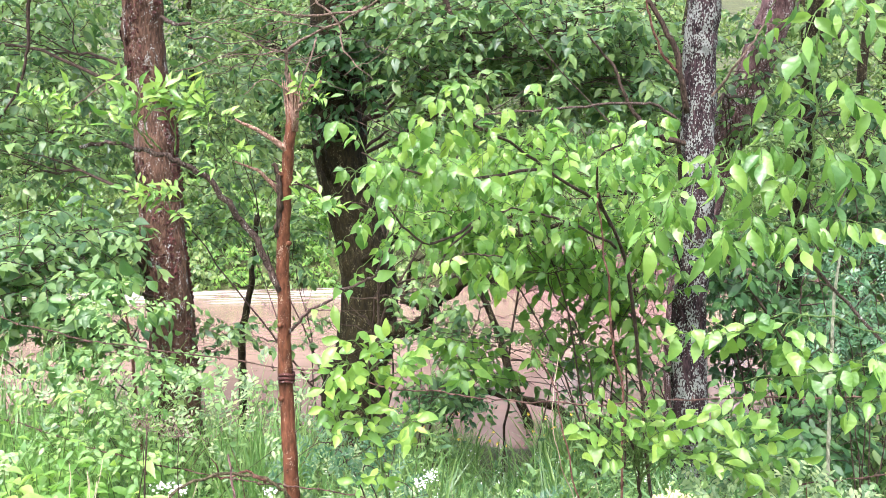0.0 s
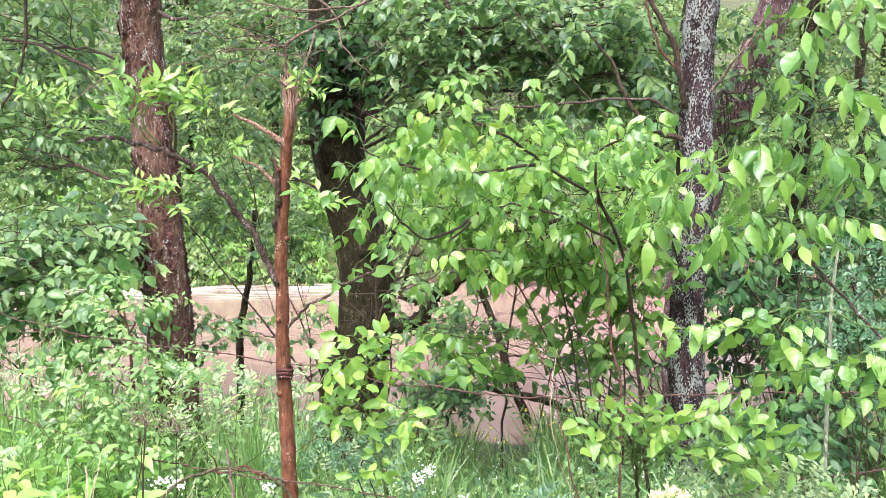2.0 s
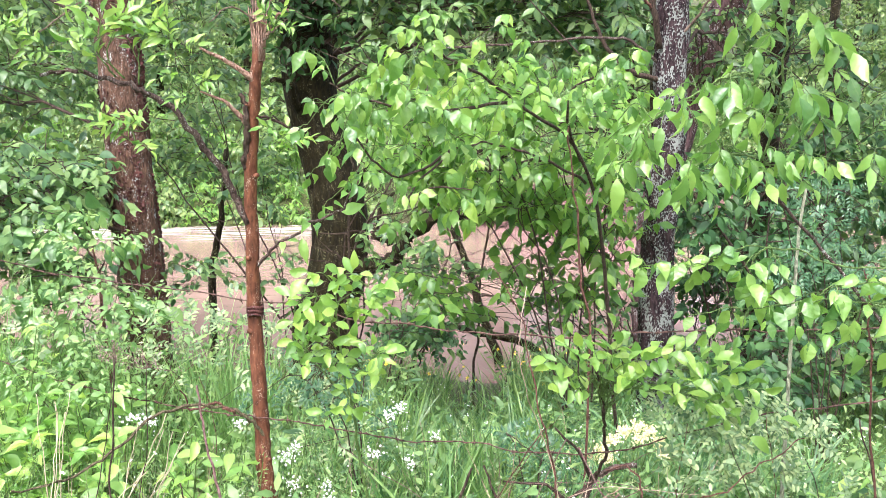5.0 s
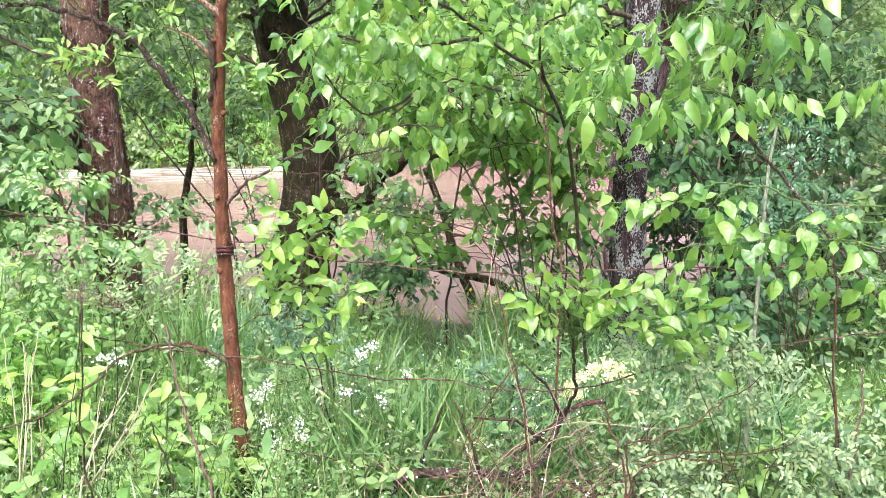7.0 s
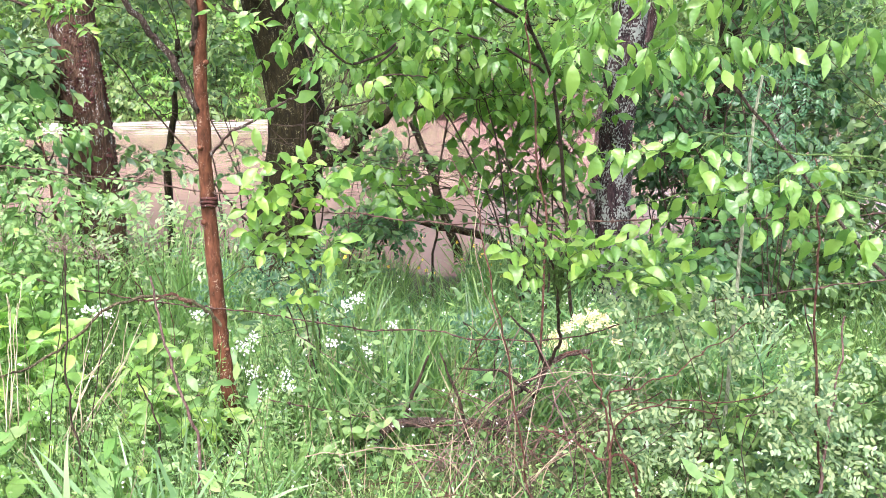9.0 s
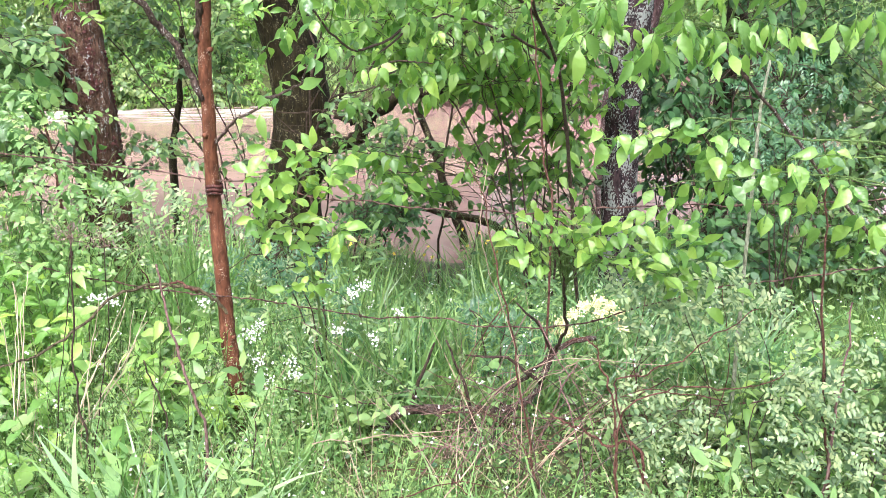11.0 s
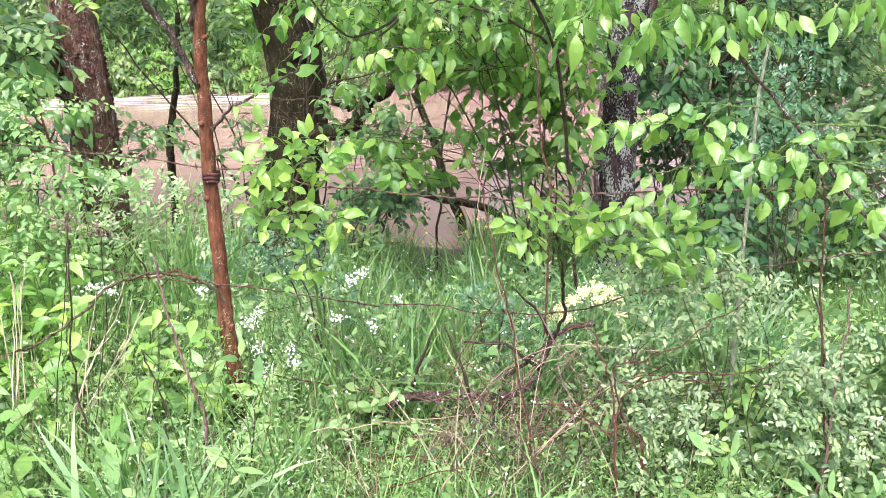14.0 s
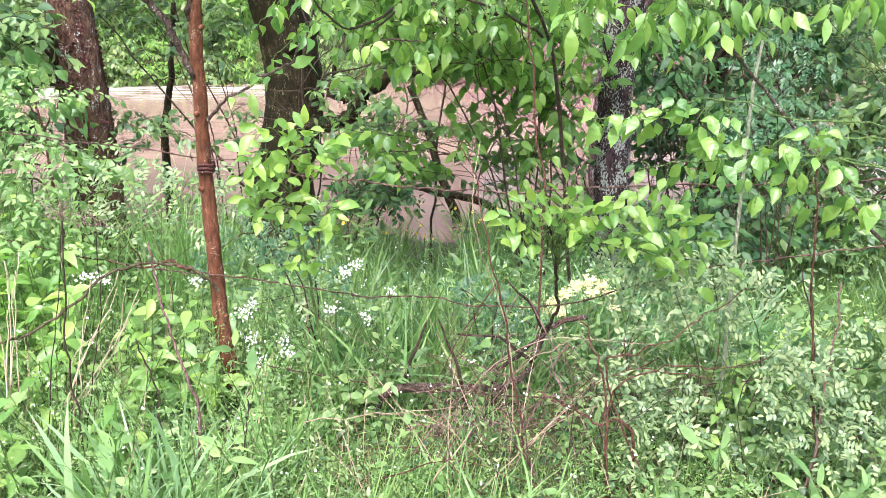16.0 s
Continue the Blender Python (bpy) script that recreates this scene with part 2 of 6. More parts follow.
def thing(name, at, label, category, group="", kind=""):
    ob = new(name)
    ob.location = at
    ob.empty_display_size = 0.1
    return tagged(ob, label, category, group, kind)


def under(parent, ob):
    """Parents ob, built in world coordinates, under a thing that stands elsewhere."""
    ob.parent = parent
    ob.matrix_parent_inverse = Matrix.Translation(parent.location).inverted()
    return ob


def spline(pts, per=6):
    """A smooth curve through a few points."""
    p = np.asarray(pts, float)
    p = np.vstack([2 * p[0] - p[1], p, 2 * p[-1] - p[-2]])
    out = []
    for i in range(1, len(p) - 2):
        a, b, c, d = p[i - 1:i + 3]
        for s in np.arange(per) / per:
            out.append(0.5 * (2 * b + (c - a) * s + (2 * a - 5 * b + 4 * c - d) * s * s + (3 * b - a - 3 * c + d) * s ** 3))
    out.append(p[-2])
    return np.array(out)


def unit(v):
    return v / np.maximum(np.linalg.norm(v, axis=-1, keepdims=True), 1e-9)


def tube(geo, line, r0, r1, sides=6, rough=0.0, gen=rng, flare=0.0, close=True):
    """A tapering round stem along a line, a little uneven."""
    line = np.asarray(line, float)
    n = len(line)
    tan = unit(np.gradient(line, axis=0))
    ref = np.array([0.31, 0.2, 0.93]) if abs(tan[0][2]) < 0.8 else np.array([0.95, 0.3, 0.1])
    a = unit(np.cross(tan, ref))
    b = np.cross(tan, a)
    rad = np.linspace(r0, r1, n)
    if flare:
        rad = rad * (1 + flare * np.exp(-np.arange(n) / n * 9))
    ang = np.arange(sides) / sides * 2 * np.pi
    ring = np.cos(ang)[None, :, None] * a[:, None] + np.sin(ang)[None, :, None] * b[:, None]
    k = rad[:, None, None] * (1 + rough * gen.uniform(-1, 1, (n, sides, 1)))
    v = (line[:, None] + ring * k).reshape(-1, 3)
    f = [(i * sides + j, i * sides + (j + 1) % sides, (i + 1) * sides + (j + 1) % sides, (i + 1) * sides + j)
         for i in range(n - 1) for j in range(sides)]
    if close:
        f += [tuple(range(sides - 1, -1, -1)), tuple((n - 1) * sides + j for j in range(sides))]
    geo.add(v, f)


def wobble(line, size, gen=rng):
    """Gentle irregular bends along a line, none at its ends."""
    n = len(line)
    k = np.cumsum(gen.normal(0, size, (n, 3)), axis=0)
    k -= np.linspace(0, 1, n)[:, None] * k[-1]
    return line + k - np.linspace(1, 0, n)[:, None] * k[0]


# leaf outlines: rows of (place along the midrib, half width)
OVATE = ((0.0, 0.0), (0.16, 0.33), (0.4, 0.5), (0.66, 0.36), (0.86, 0.13), (1.0, 0.0))
SIMPLE = ((0.0, 0.0), (0.42, 0.5), (1.0, 0.0))
BROAD = ((0.0, 0.0), (0.08, 0.3), (0.3, 0.52), (0.62, 0.36), (0.85, 0.12), (1.0, 0.0))
LANCE = ((0.0, 0.0), (0.2, 0.34), (0.5, 0.5), (0.8, 0.26), (1.0, 0.0))


def leaf_template(rows, width, fold=0.18, curl=0.22, wave=0.0):
    v, tri = [], []
    prev = None
    for i, (u, h) in enumerate(rows):
        drop = -curl * u * u
        h = h * width
        if h == 0:
            ids = [len(v)]
            v.append((u, 0, drop))
        else:
            ids = [len(v), len(v) + 1, len(v) + 2]
            k = wave * math.sin(i * 2.4)
            v += [(u, -h, drop + fold * h + k * h), (u, 0, drop), (u, h, drop + fold * h - k * h)]
        if prev is not None:
            if len(prev) == 1 and len(ids) == 3:
                tri += [(prev[0], ids[1], ids[0]), (prev[0], ids[2], ids[1])]
            elif len(prev) == 3 and len(ids) == 1:
                tri += [(prev[0], prev[1], ids[0]), (prev[1], prev[2], ids[0])]
            else:
                tri += [(prev[0], prev[1], ids[1]), (prev[0], ids[1], ids[0]), (prev[1], prev[2], ids[2]), (prev[1], ids[2], ids[1])]
        prev = ids
    return np.array(v), np.array(tri)


def leaf_cloud(pos, way, up, size, template):
    """Many leaves as one mesh: where each starts, the way it points, its upper side and its length. Several templates take turns."""
    if isinstance(template, list):
        vs, fs, base, k = [], [], 0, len(template)
        for i, one in enumerate(template):
            v, f = leaf_cloud(pos[i::k], way[i::k], up[i::k], size[i::k], one)
            vs.append(v)
            fs.append(f + base)
            base += len(v)
        return np.vstack(vs), np.vstack(fs)
    tv, tf = template
    x = unit(way)
    y = unit(np.cross(up, x))
    z = np.cross(x, y)
    v = pos[:, None] + size[:, None, None] * (tv[None, :, 0:1] * x[:, None] + tv[None, :, 1:2] * y[:, None] + tv[None, :, 2:3] * z[:, None])
    f = tf[None] + (np.arange(len(pos)) * len(tv))[:, None, None]
    return v.reshape(-1, 3), f.reshape(-1, 3)


T_FAR = leaf_template(SIMPLE, 0.55)
T_MID = [leaf_template(OVATE, 0.47, 0.25, 0.25), leaf_template(OVATE, 0.52, 0.12, 0.5, 0.12), leaf_template(BROAD, 0.6, 0.4, 0.1, -0.1), leaf_template(OVATE, 0.42, 0.1, -0.15, 0.2)]
T_LANCE = [leaf_template(LANCE, 0.34, 0.2, 0.25), leaf_template(LANCE, 0.28, 0.35, 0.6), leaf_template(LANCE, 0.4, 0.1, -0.1, 0.15)]
T_ROSE = [leaf_template(((0.0, 0.0), (0.15, 0.3), (0.45, 0.5), (0.8, 0.3), (1.0, 0.0)), 0.5, 0.2, 0.1), leaf_template(((0.0, 0.0), (0.15, 0.3), (0.45, 0.5), (0.8, 0.3), (1.0, 0.0)), 0.42, 0.4, 0.3)]
T_SMALL = leaf_template(((0.0, 0.0), (0.22, 0.4), (0.65, 0.45), (1.0, 0.0)), 0.6, 0.2, 0.12)


def droop_leaves(line, gen, spacing, size, droop=0.6, start=0.2, spread=0.8, pair=True):
    """Leaves in pairs along a twig, hanging a little. Gives place, way, upper side and length of each."""
    seg = np.linalg.norm(np.diff(line, axis=0), axis=1)
    dist = np.concatenate([[0], np.cumsum(seg)])
    total = dist[-1]
    s = np.arange(total * start, total, spacing)
    s = np.append(s + gen.uniform(-0.3, 0.3, len(s)) * spacing, total)
    s = np.clip(s, 0, total)
    p = np.stack([np.interp(s, dist, line[:, k]) for k in range(3)], 1)
    tan = unit(np.stack([np.interp(s, dist, np.gradient(line, axis=0)[:, k]) for k in range(3)], 1))
    side = unit(np.cross(tan, np.array([0, 0, 1.0]) + gen.normal(0, 0.25, (len(s), 3))))
    sets = []
    for sg in ((1, -1) if pair else (1,)):
        sgn = sg if pair else gen.choice([-1, 1], len(s))[:, None]
        way = side * sgn * spread + tan * gen.uniform(0.25, 0.8, (len(s), 1)) + np.array([0, 0, -1]) * droop * gen.uniform(0.3, 1.5, (len(s), 1)) + gen.normal(0, 0.33, (len(s), 3))
        sets.append((p, way))
    pos = np.concatenate([a for a, _ in sets])
    way = unit(np.concatenate([b for _, b in sets]))
    up = np.array([0, -0.55, 1.0]) + gen.normal(0, 0.5, pos.shape)
    up = up - way * (up * way).sum(1, keepdims=True)
    return pos + way * 0.012, way, up, size * np.clip(gen.normal(0.9, 0.24, len(pos)), 0.35, 1.35)


def twig_lines(gen, centre, radius, n, length, aim=None):
    """Short bent twigs that fill a rounded mass."""
    out = []
    for _ in range(n):
        d = unit(gen.normal(0, 1, 3))
        q = np.asarray(centre) + d * np.asarray(radius) * gen.uniform(0.15, 1.0) ** 0.6
        w = unit(d * np.array([1, 1, 0.4]) + gen.normal(0, 0.5, 3) + np.array([0, 0, 0.15]))
        w[2] *= 0.6
        l = length * gen.uniform(0.6, 1.3)
        out.append(np.array([q - w * l * 0.5, q + np.array([0, 0, 0.06 * l]), q + w * l * 0.5 - np.array([0, 0, 0.10 * l])]))
    return out


def foliage(gen, masses, template, size, spacing, tw_len, droop=0.6, pair=True, tr=0.003):
    """Twigs and leaves of several masses: (centre, radius, number of twigs)."""
    twigs, sets = Geo(), []
    for centre, radius, n in masses:
        for tl in twig_lines(gen, centre, radius, n, tw_len):
            line = spline(tl, 3)
            tube(twigs, line, tr, tr * 0.45, 3, close=False)
            sets.append(droop_leaves(line, gen, spacing, size, droop, 0.1, 0.8, pair))
    pos, way, up, sz = (np.concatenate([s[k] for s in sets]) for k in range(4))
    return twigs, leaf_cloud(pos, way, up, sz, template)


def limb(t, gen, start, mass, r0, material, name="limb", sag=0.08, forks=6):
    """One limb from a point of the trunk into a mass of leaves, with a few forks."""
    start = np.asarray(start, float)
    centre, radius, _ = mass
    c = np.asarray(centre, float)
    mid = (start + c) / 2 + np.array([0, 0, np.linalg.norm(c - start) * sag])
    line = wobble(spline([start, mid, c], 6), 0.015, gen)
    g = Geo()
    tube(g, line, r0, r0 * 0.35, 6, 0.08, gen)
    main = under(t, part(name, g, material))
    for _ in range(forks):
        k = gen.integers(5, len(line) - 1)
        e = c + unit(gen.normal(0, 1, 3)) * np.asarray(radius) * 0.95
        g = Geo()
        tube(g, wobble(spline([line[k], (line[k] + e) / 2 + [0, 0, 0.05], e], 4), 0.012, gen), r0 * 0.35, 0.002, 5, 0.05, gen)
        part("fork", g, material, main)


# ---- ground: one sheet, down to the stream and up the far hillside ----
WATER_Z = -0.90


def ground_height(x, y):
    bank = 8.4 - 0.75 * np.exp(-((x - 0.6) / 0.45) ** 2) + 0.5 * np.sin(x * 0.5 + 1.0) + 0.25 * x * (x < 0) * 0.3
    # bulge near x 3.7 added to carry the painted dark reflection
    far = 19.5 + 0.8 * np.sin(x * 0.23) - 3.4 * np.exp(-((x - 3.7) / 2.0) ** 2)
    near_side = -0.05 - 0.17 * np.clip(y - 3.2, 0, 9) - 1.1 / (1 + np.exp(-(y - bank - 0.6) / 0.25))
    far_side = -2.0 + 2.1 / (1 + np.exp(-(y - far) / 0.5)) + 0.205 * np.clip(y - 22, 0, 400)
    k = np.clip((y - 13) / 2, 0, 1)
    return near_side * (1 - k) + far_side * k + 0.03 * np.sin(x * 2.1 + y) * np.sin(y * 1.7 - x * 0.6)


xs = np.concatenate([-np.geomspace(900, 5, 30), np.linspace(-4.6, 4.6, 60), np.geomspace(5, 900, 30)])
ys = np.concatenate([[-900, -300, -80, -20, -6, -2], np.linspace(0, 13, 80), np.linspace(13.3, 24, 40), np.geomspace(25, 430, 24), [900]])
gx, gy = np.meshgrid(xs, ys, indexing="ij")
gz = ground_height(gx, gy)
gv = np.stack([gx, gy, gz], -1).reshape(-1, 3)
ny = len(ys)
gf = [(i * ny + j, (i + 1) * ny + j, (i + 1) * ny + j + 1, i * ny + j + 1) for i in range(len(xs) - 1) for j in range(ny - 1)]
mg, n, l, b = base_material("damp_meadow_soil", 0.9)
big = noise_node(n, l, 0.6, 6.0)
fine = noise_node(n, l, 25.0, 6.0)
r1 = ramp(n, [(0.3, (0.045, 0.04, 0.02)), (0.55, (0.07, 0.085, 0.025)), (0.75, (0.16, 0.19, 0.06))])
r2 = ramp(n, [(0.3, (0.5, 0.45, 0.4)), (0.7, (1.3, 1.3, 1.2))])
l.new(big.outputs["Fac"], r1.inputs[0])
l.new(fine.outputs["Fac"], r2.inputs[0])
mm = n.new("ShaderNodeMix")
mm.data_type, mm.blend_type = "RGBA", "MULTIPLY"
mm.inputs[0].default_value = 1.0
l.new(r1.outputs[0], mm.inputs[6])
l.new(r2.outputs[0], mm.inputs[7])
# dark red-brown shore colour, painted to stand for the stream's dark reflection
place = n.new("ShaderNodeTexCoord")
axes = n.new("ShaderNodeSeparateXYZ")
l.new(place.outputs["Object"], axes.inputs[0])
edge = maths(n, l, "MULTIPLY_ADD", big.outputs["Fac"], 1.2, axes.outputs[2])
bare = maths(n, l, "MULTIPLY", maths(n, l, "LESS_THAN", edge, 0.62), maths(n, l, "MULTIPLY", maths(n, l, "GREATER_THAN", axes.outputs[1], 12.5), maths(n, l, "GREATER_THAN", axes.outputs[0], 1.0)))
dark_reflection = n.new("ShaderNodeMix")
dark_reflection.data_type = "RGBA"
l.new(bare, dark_reflection.inputs[0])
l.new(mm.outputs[2], dark_reflection.inputs[6])
er = ramp(n, [(0.3, (0.06, 0.028, 0.025)), (0.7, (0.15, 0.075, 0.065))])
l.new(fine.outputs["Fac"], er.inputs[0])
l.new(er.outputs[0], dark_reflection.inputs[7])
l.new(dark_reflection.outputs[2], b.inputs["Base Color"])
bp = n.new("ShaderNodeBump")
bp.inputs["Distance"].default_value = 0.05
l.new(fine.outputs["Fac"], bp.inputs["Height"])
l.new(bp.outputs[0], b.inputs["Normal"])
tagged(part("ground", (gv.tolist(), gf), mg), "grassy stream bank sloping to brown water", "ground", kind="structure")

# ---- flooded stream ----
mw, n, l, b = base_material("muddy_water", 0.12)
sw = noise_node(n, l, 0.7, 4.0, stretch=(0.5, 1.6, 1))
rp = noise_node(n, l, 5.0, 3.0, stretch=(0.7, 1.1, 1))
rw = ramp(n, [(0.3, (0.215, 0.127, 0.113)), (0.7, (0.30, 0.185, 0.16))])
l.new(sw.outputs["Fac"], rw.inputs[0])
tcw = n.new("ShaderNodeTexCoord")
sxy = n.new("ShaderNodeSeparateXYZ")
l.new(tcw.outputs["Object"], sxy.inputs[0])
# pale streaks paint sky glare along with riffle foam on the far water
foam_glare = noise_node(n, l, 2.5, 5.0, stretch=(0.5, 2.2, 1))
band = maths(n, l, "MULTIPLY", maths(n, l, "MAXIMUM", maths(n, l, "MULTIPLY_ADD", sxy.outputs[1], 0.6, -9.9), 0.0), maths(n, l, "MAXIMUM", maths(n, l, "MULTIPLY_ADD", sxy.outputs[0], -0.5, -0.2), 0.0))
band = maths(n, l, "MINIMUM", maths(n, l, "MAXIMUM", band, 0.0), 1.0)
fr = ramp(n, [(0.42, (0, 0, 0)), (0.66, (1, 1, 1))])
l.new(foam_glare.outputs["Fac"], fr.inputs[0])
mf = n.new("ShaderNodeMix")
mf.data_type = "RGBA"
l.new(maths(n, l, "MULTIPLY", band, fr.outputs[0]), mf.inputs[0])
l.new(rw.outputs[0], mf.inputs[6])
mf.inputs[7].default_value = (0.68, 0.62, 0.58, 1)
l.new(mf.outputs[2], b.inputs["Base Color"])
bp = n.new("ShaderNodeBump")
bp.inputs["Strength"].default_value, bp.inputs["Distance"].default_value = 0.12, 0.05
l.new(rp.outputs["Fac"], bp.inputs["Height"])
l.new(bp.outputs[0], b.inputs["Normal"])
wx = np.linspace(-60, 60, 61)
wy = np.linspace(7.5, 21.5, 15)
wxx, wyy = np.meshgrid(wx, wy, indexing="ij")
wv = np.stack([wxx, wyy, np.full_like(wxx, WATER_Z)], -1).reshape(-1, 3)
wf = [(i * 15 + j, (i + 1) * 15 + j, (i + 1) * 15 + j + 1, i * 15 + j + 1) for i in range(60) for j in range(14)]
tagged(part("water", (wv.tolist(), wf), mw), "muddy pinkish brown flooded stream between banks", "water", kind="structure")


# ---- trees ----
def ground_at(x, y):
    return float(ground_height(np.array(float(x)), np.array(float(y))))


def trunk_tube(geo, line, r0, r1, gen, flare, rough):
    """A trunk with ridges that run up it and knots."""
    fine = np.stack([np.interp(np.linspace(0, len(line) - 1, len(line) * 4), np.arange(len(line)), line[:, k]) for k in range(3)], 1)
    n, sides = len(fine), 36
    ang = np.arange(sides) / sides * 2 * np.pi
    rad = np.linspace(r0, r1, n) * (1 + flare * np.exp(-np.arange(n) / n * 9))
    seed = gen.uniform(0, 50)
    v = np.zeros((n, sides, 3))
    for i in range(n):
        for j in range(sides):
            c, s_ = math.cos(ang[j]), math.sin(ang[j])
            h = noise.noise((c * 2.5 + seed, s_ * 2.5, fine[i][2] * 2.0)) + 0.7 * noise.noise((c * 7 + seed, s_ * 7, fine[i][2] * 7)) + 0.5 * noise.noise((c * 11, s_ * 11 + seed, fine[i][2] * 22))
            v[i, j] = fine[i] + np.array([c, s_, 0]) * rad[i] * (1 + rough * h)
    f = [(i * sides + j, i * sides + (j + 1) % sides, (i + 1) * sides + (j + 1) % sides, (i + 1) * sides + j) for i in range(n - 1) for j in range(sides)]
    geo.add(v.reshape(-1, 3), f)


def bark_flakes(t, gen, line, r0, r1, count, bark):
    """Small loose plates of bark that curl off the trunk in patches."""
    k = gen.uniform(0, len(line) - 1, count * 3)
    ang = gen.uniform(0, 2 * np.pi, count * 3)
    p = np.stack([np.interp(k, np.arange(len(line)), line[:, a]) for a in range(3)], 1)
    keep = np.array([noise.noise((math.cos(a) * 1.3, math.sin(a) * 1.3, q[2] * 2.5)) for a, q in zip(ang, p)]) > 0.1 * p[:, 2] - 0.12
    k, ang, p = k[keep], ang[keep], p[keep]
    r = r0 + (r1 - r0) * k / (len(line) - 1)
    out = np.stack([np.cos(ang), np.sin(ang), 0 * ang], 1)
    way = unit(np.stack([-np.sin(ang), np.cos(ang), gen.normal(0, 1.5, len(ang))], 1) + out * gen.uniform(0.1, 0.7, (len(ang), 1)))
    v, f = leaf_cloud(p + out * (r * 1.0)[:, None], way, out + gen.normal(0, 0.2, out.shape), gen.uniform(0.008, 0.025, len(ang)), leaf_template(((0.0, 0.0), (0.15, 0.4), (0.8, 0.5), (1.0, 0.0)), 0.8, -0.2, -0.2))
    tagged(under(t, part("flaking", (v, f), bark)), kind="stuff")


def tree(name, label, trunk, r0, r1, bark, masses, leaf_mat, leaf=0.07, template=T_MID, spacing=0.06, tw=0.35, droop=0.6, seed=1, limb_r=0.013, forks=6, flakes=0, group="", flare=0.5, rough=0.05, cat="tree"):
    gen = np.random.default_rng(seed)
    trunk = [list(p) for p in trunk]
    x, y = trunk[0][0], trunk[0][1]
    gz0 = ground_at(x, y) - 0.05
    if trunk[0][2] > gz0:
        trunk = [[x, y, gz0]] + trunk
    t = thing(name, trunk[0], label, cat, group)
    g = Geo()
    line = wobble(spline(trunk, 8), 0.006, gen)
    trunk_tube(g, line, r0, r1, gen, flare, rough)
    under(t, part("trunk", g, bark))
    if flakes:
        bark_flakes(t, gen, line, r0, r1, flakes, FLAKE if bark is BARK_LEFT else bark)
    if masses:
        for m in masses:
            z = np.asarray(m[0])[2] - 0.3
            kk = int(np.argmin(abs(line[:, 2] - z)))
            limb(t, gen, line[min(max(kk, 3), len(line) - 1)], m, limb_r, TWIG, forks=forks)
        twigs, lv = foliage(gen, masses, template, leaf, spacing, tw, droop)
        tagged(under(t, part("twigwork", twigs, TWIG)), kind="stuff")
        tagged(under(t, part("crown", lv, leaf_mat)), kind="stuff")
    return t


# the furrowed trunk behind the broken sapling
old_tree = tree("tree", "mature tree with furrowed brown bark and pale lichen flecks",
     [(-1.455, 5.200, -0.45), (-1.490, 5.200, 0.05), (-1.518, 5.200, 0.60), (-1.565, 5.200, 1.246), (-1.617, 5.200, 1.875), (-1.655, 5.200, 2.492), (-1.663, 5.200, 3.244), (-1.641, 5.200, 4.549)],
     0.135, 0.10, BARK_LEFT,
     [((-2.501, 6.000, 2.285), (0.6, 0.6, 0.5), 90), ((-2.622, 5.800, 1.603), (0.5, 0.5, 0.4), 60), ((-1.985, 4.800, 1.186), (0.45, 0.4, 0.22), 60), ((-2.015, 4.400, 1.083), (0.35, 0.3, 0.16), 40),
      # last three masses hang above view, added to shade the bank
      ((-3.545, 6.000, 2.292), (0.6, 0.7, 0.9), 60), ((-2.229, 6.000, 3.675), (1.2, 1.0, 0.7), 120), ((-1.9, 5.0, 3.6), (1.1, 0.9, 0.45), 95), ((-2.8, 6.6, 4.2), (1.3, 1.2, 0.5), 80)],
     LEAF_MID, 0.075, seed=11, flare=0.25, rough=0.07, flakes=5200)
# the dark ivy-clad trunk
ivy_tree = tree("ivy_tree", "wet mossy trunk with shade in its dark colour, ivy climbing it", 
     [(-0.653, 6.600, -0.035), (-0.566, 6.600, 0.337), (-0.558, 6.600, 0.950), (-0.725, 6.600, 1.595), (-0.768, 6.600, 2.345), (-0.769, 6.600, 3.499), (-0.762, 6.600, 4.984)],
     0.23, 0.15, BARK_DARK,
     # second mass is an unseen crown, put overhead for shade
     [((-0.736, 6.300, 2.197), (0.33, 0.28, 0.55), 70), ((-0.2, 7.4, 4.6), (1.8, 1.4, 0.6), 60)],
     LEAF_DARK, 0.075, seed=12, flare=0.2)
tree("young_tree", "slim leafy tree with dark crossing branches",
     [(-0.694, 7.600, -0.277), (-0.675, 7.600, 1.091), (-0.658, 7.600, 2.236), (-0.450, 7.400, 3.304), (-0.255, 7.200, 4.490)], 0.06, 0.03, BARK_DARK,
     # row ends with two unseen masses added to darken the understory
     [((-0.200, 6.200, 2.404), (0.5, 0.4, 0.35), 70), ((0.358, 6.200, 2.437), (0.5, 0.4, 0.4), 80), ((0.815, 6.000, 2.193), (0.45, 0.4, 0.4), 70), ((1.212, 6.000, 2.190), (0.4, 0.4, 0.45), 60), ((-0.017, 6.000, 1.912), (0.4, 0.4, 0.3), 40), ((0.073, 6.600, 3.871), (1.4, 1.2, 0.8), 40), ((-0.4, 5.4, 3.7), (1.2, 1.0, 0.45), 34),
      ((-0.047, 5.700, 2.436), (0.3, 0.3, 0.18), 13), ((0.397, 5.700, 2.433), (0.3, 0.3, 0.2), 13), ((0.773, 5.700, 2.262), (0.28, 0.3, 0.2), 12), ((1.114, 5.700, 2.395), (0.25, 0.3, 0.2), 10), ((0.191, 5.700, 2.131), (0.25, 0.3, 0.14), 8), ((1.153, 5.700, 1.989), (0.2, 0.3, 0.12), 6)], LEAF_MID, 0.085, seed=16, limb_r=0.016)
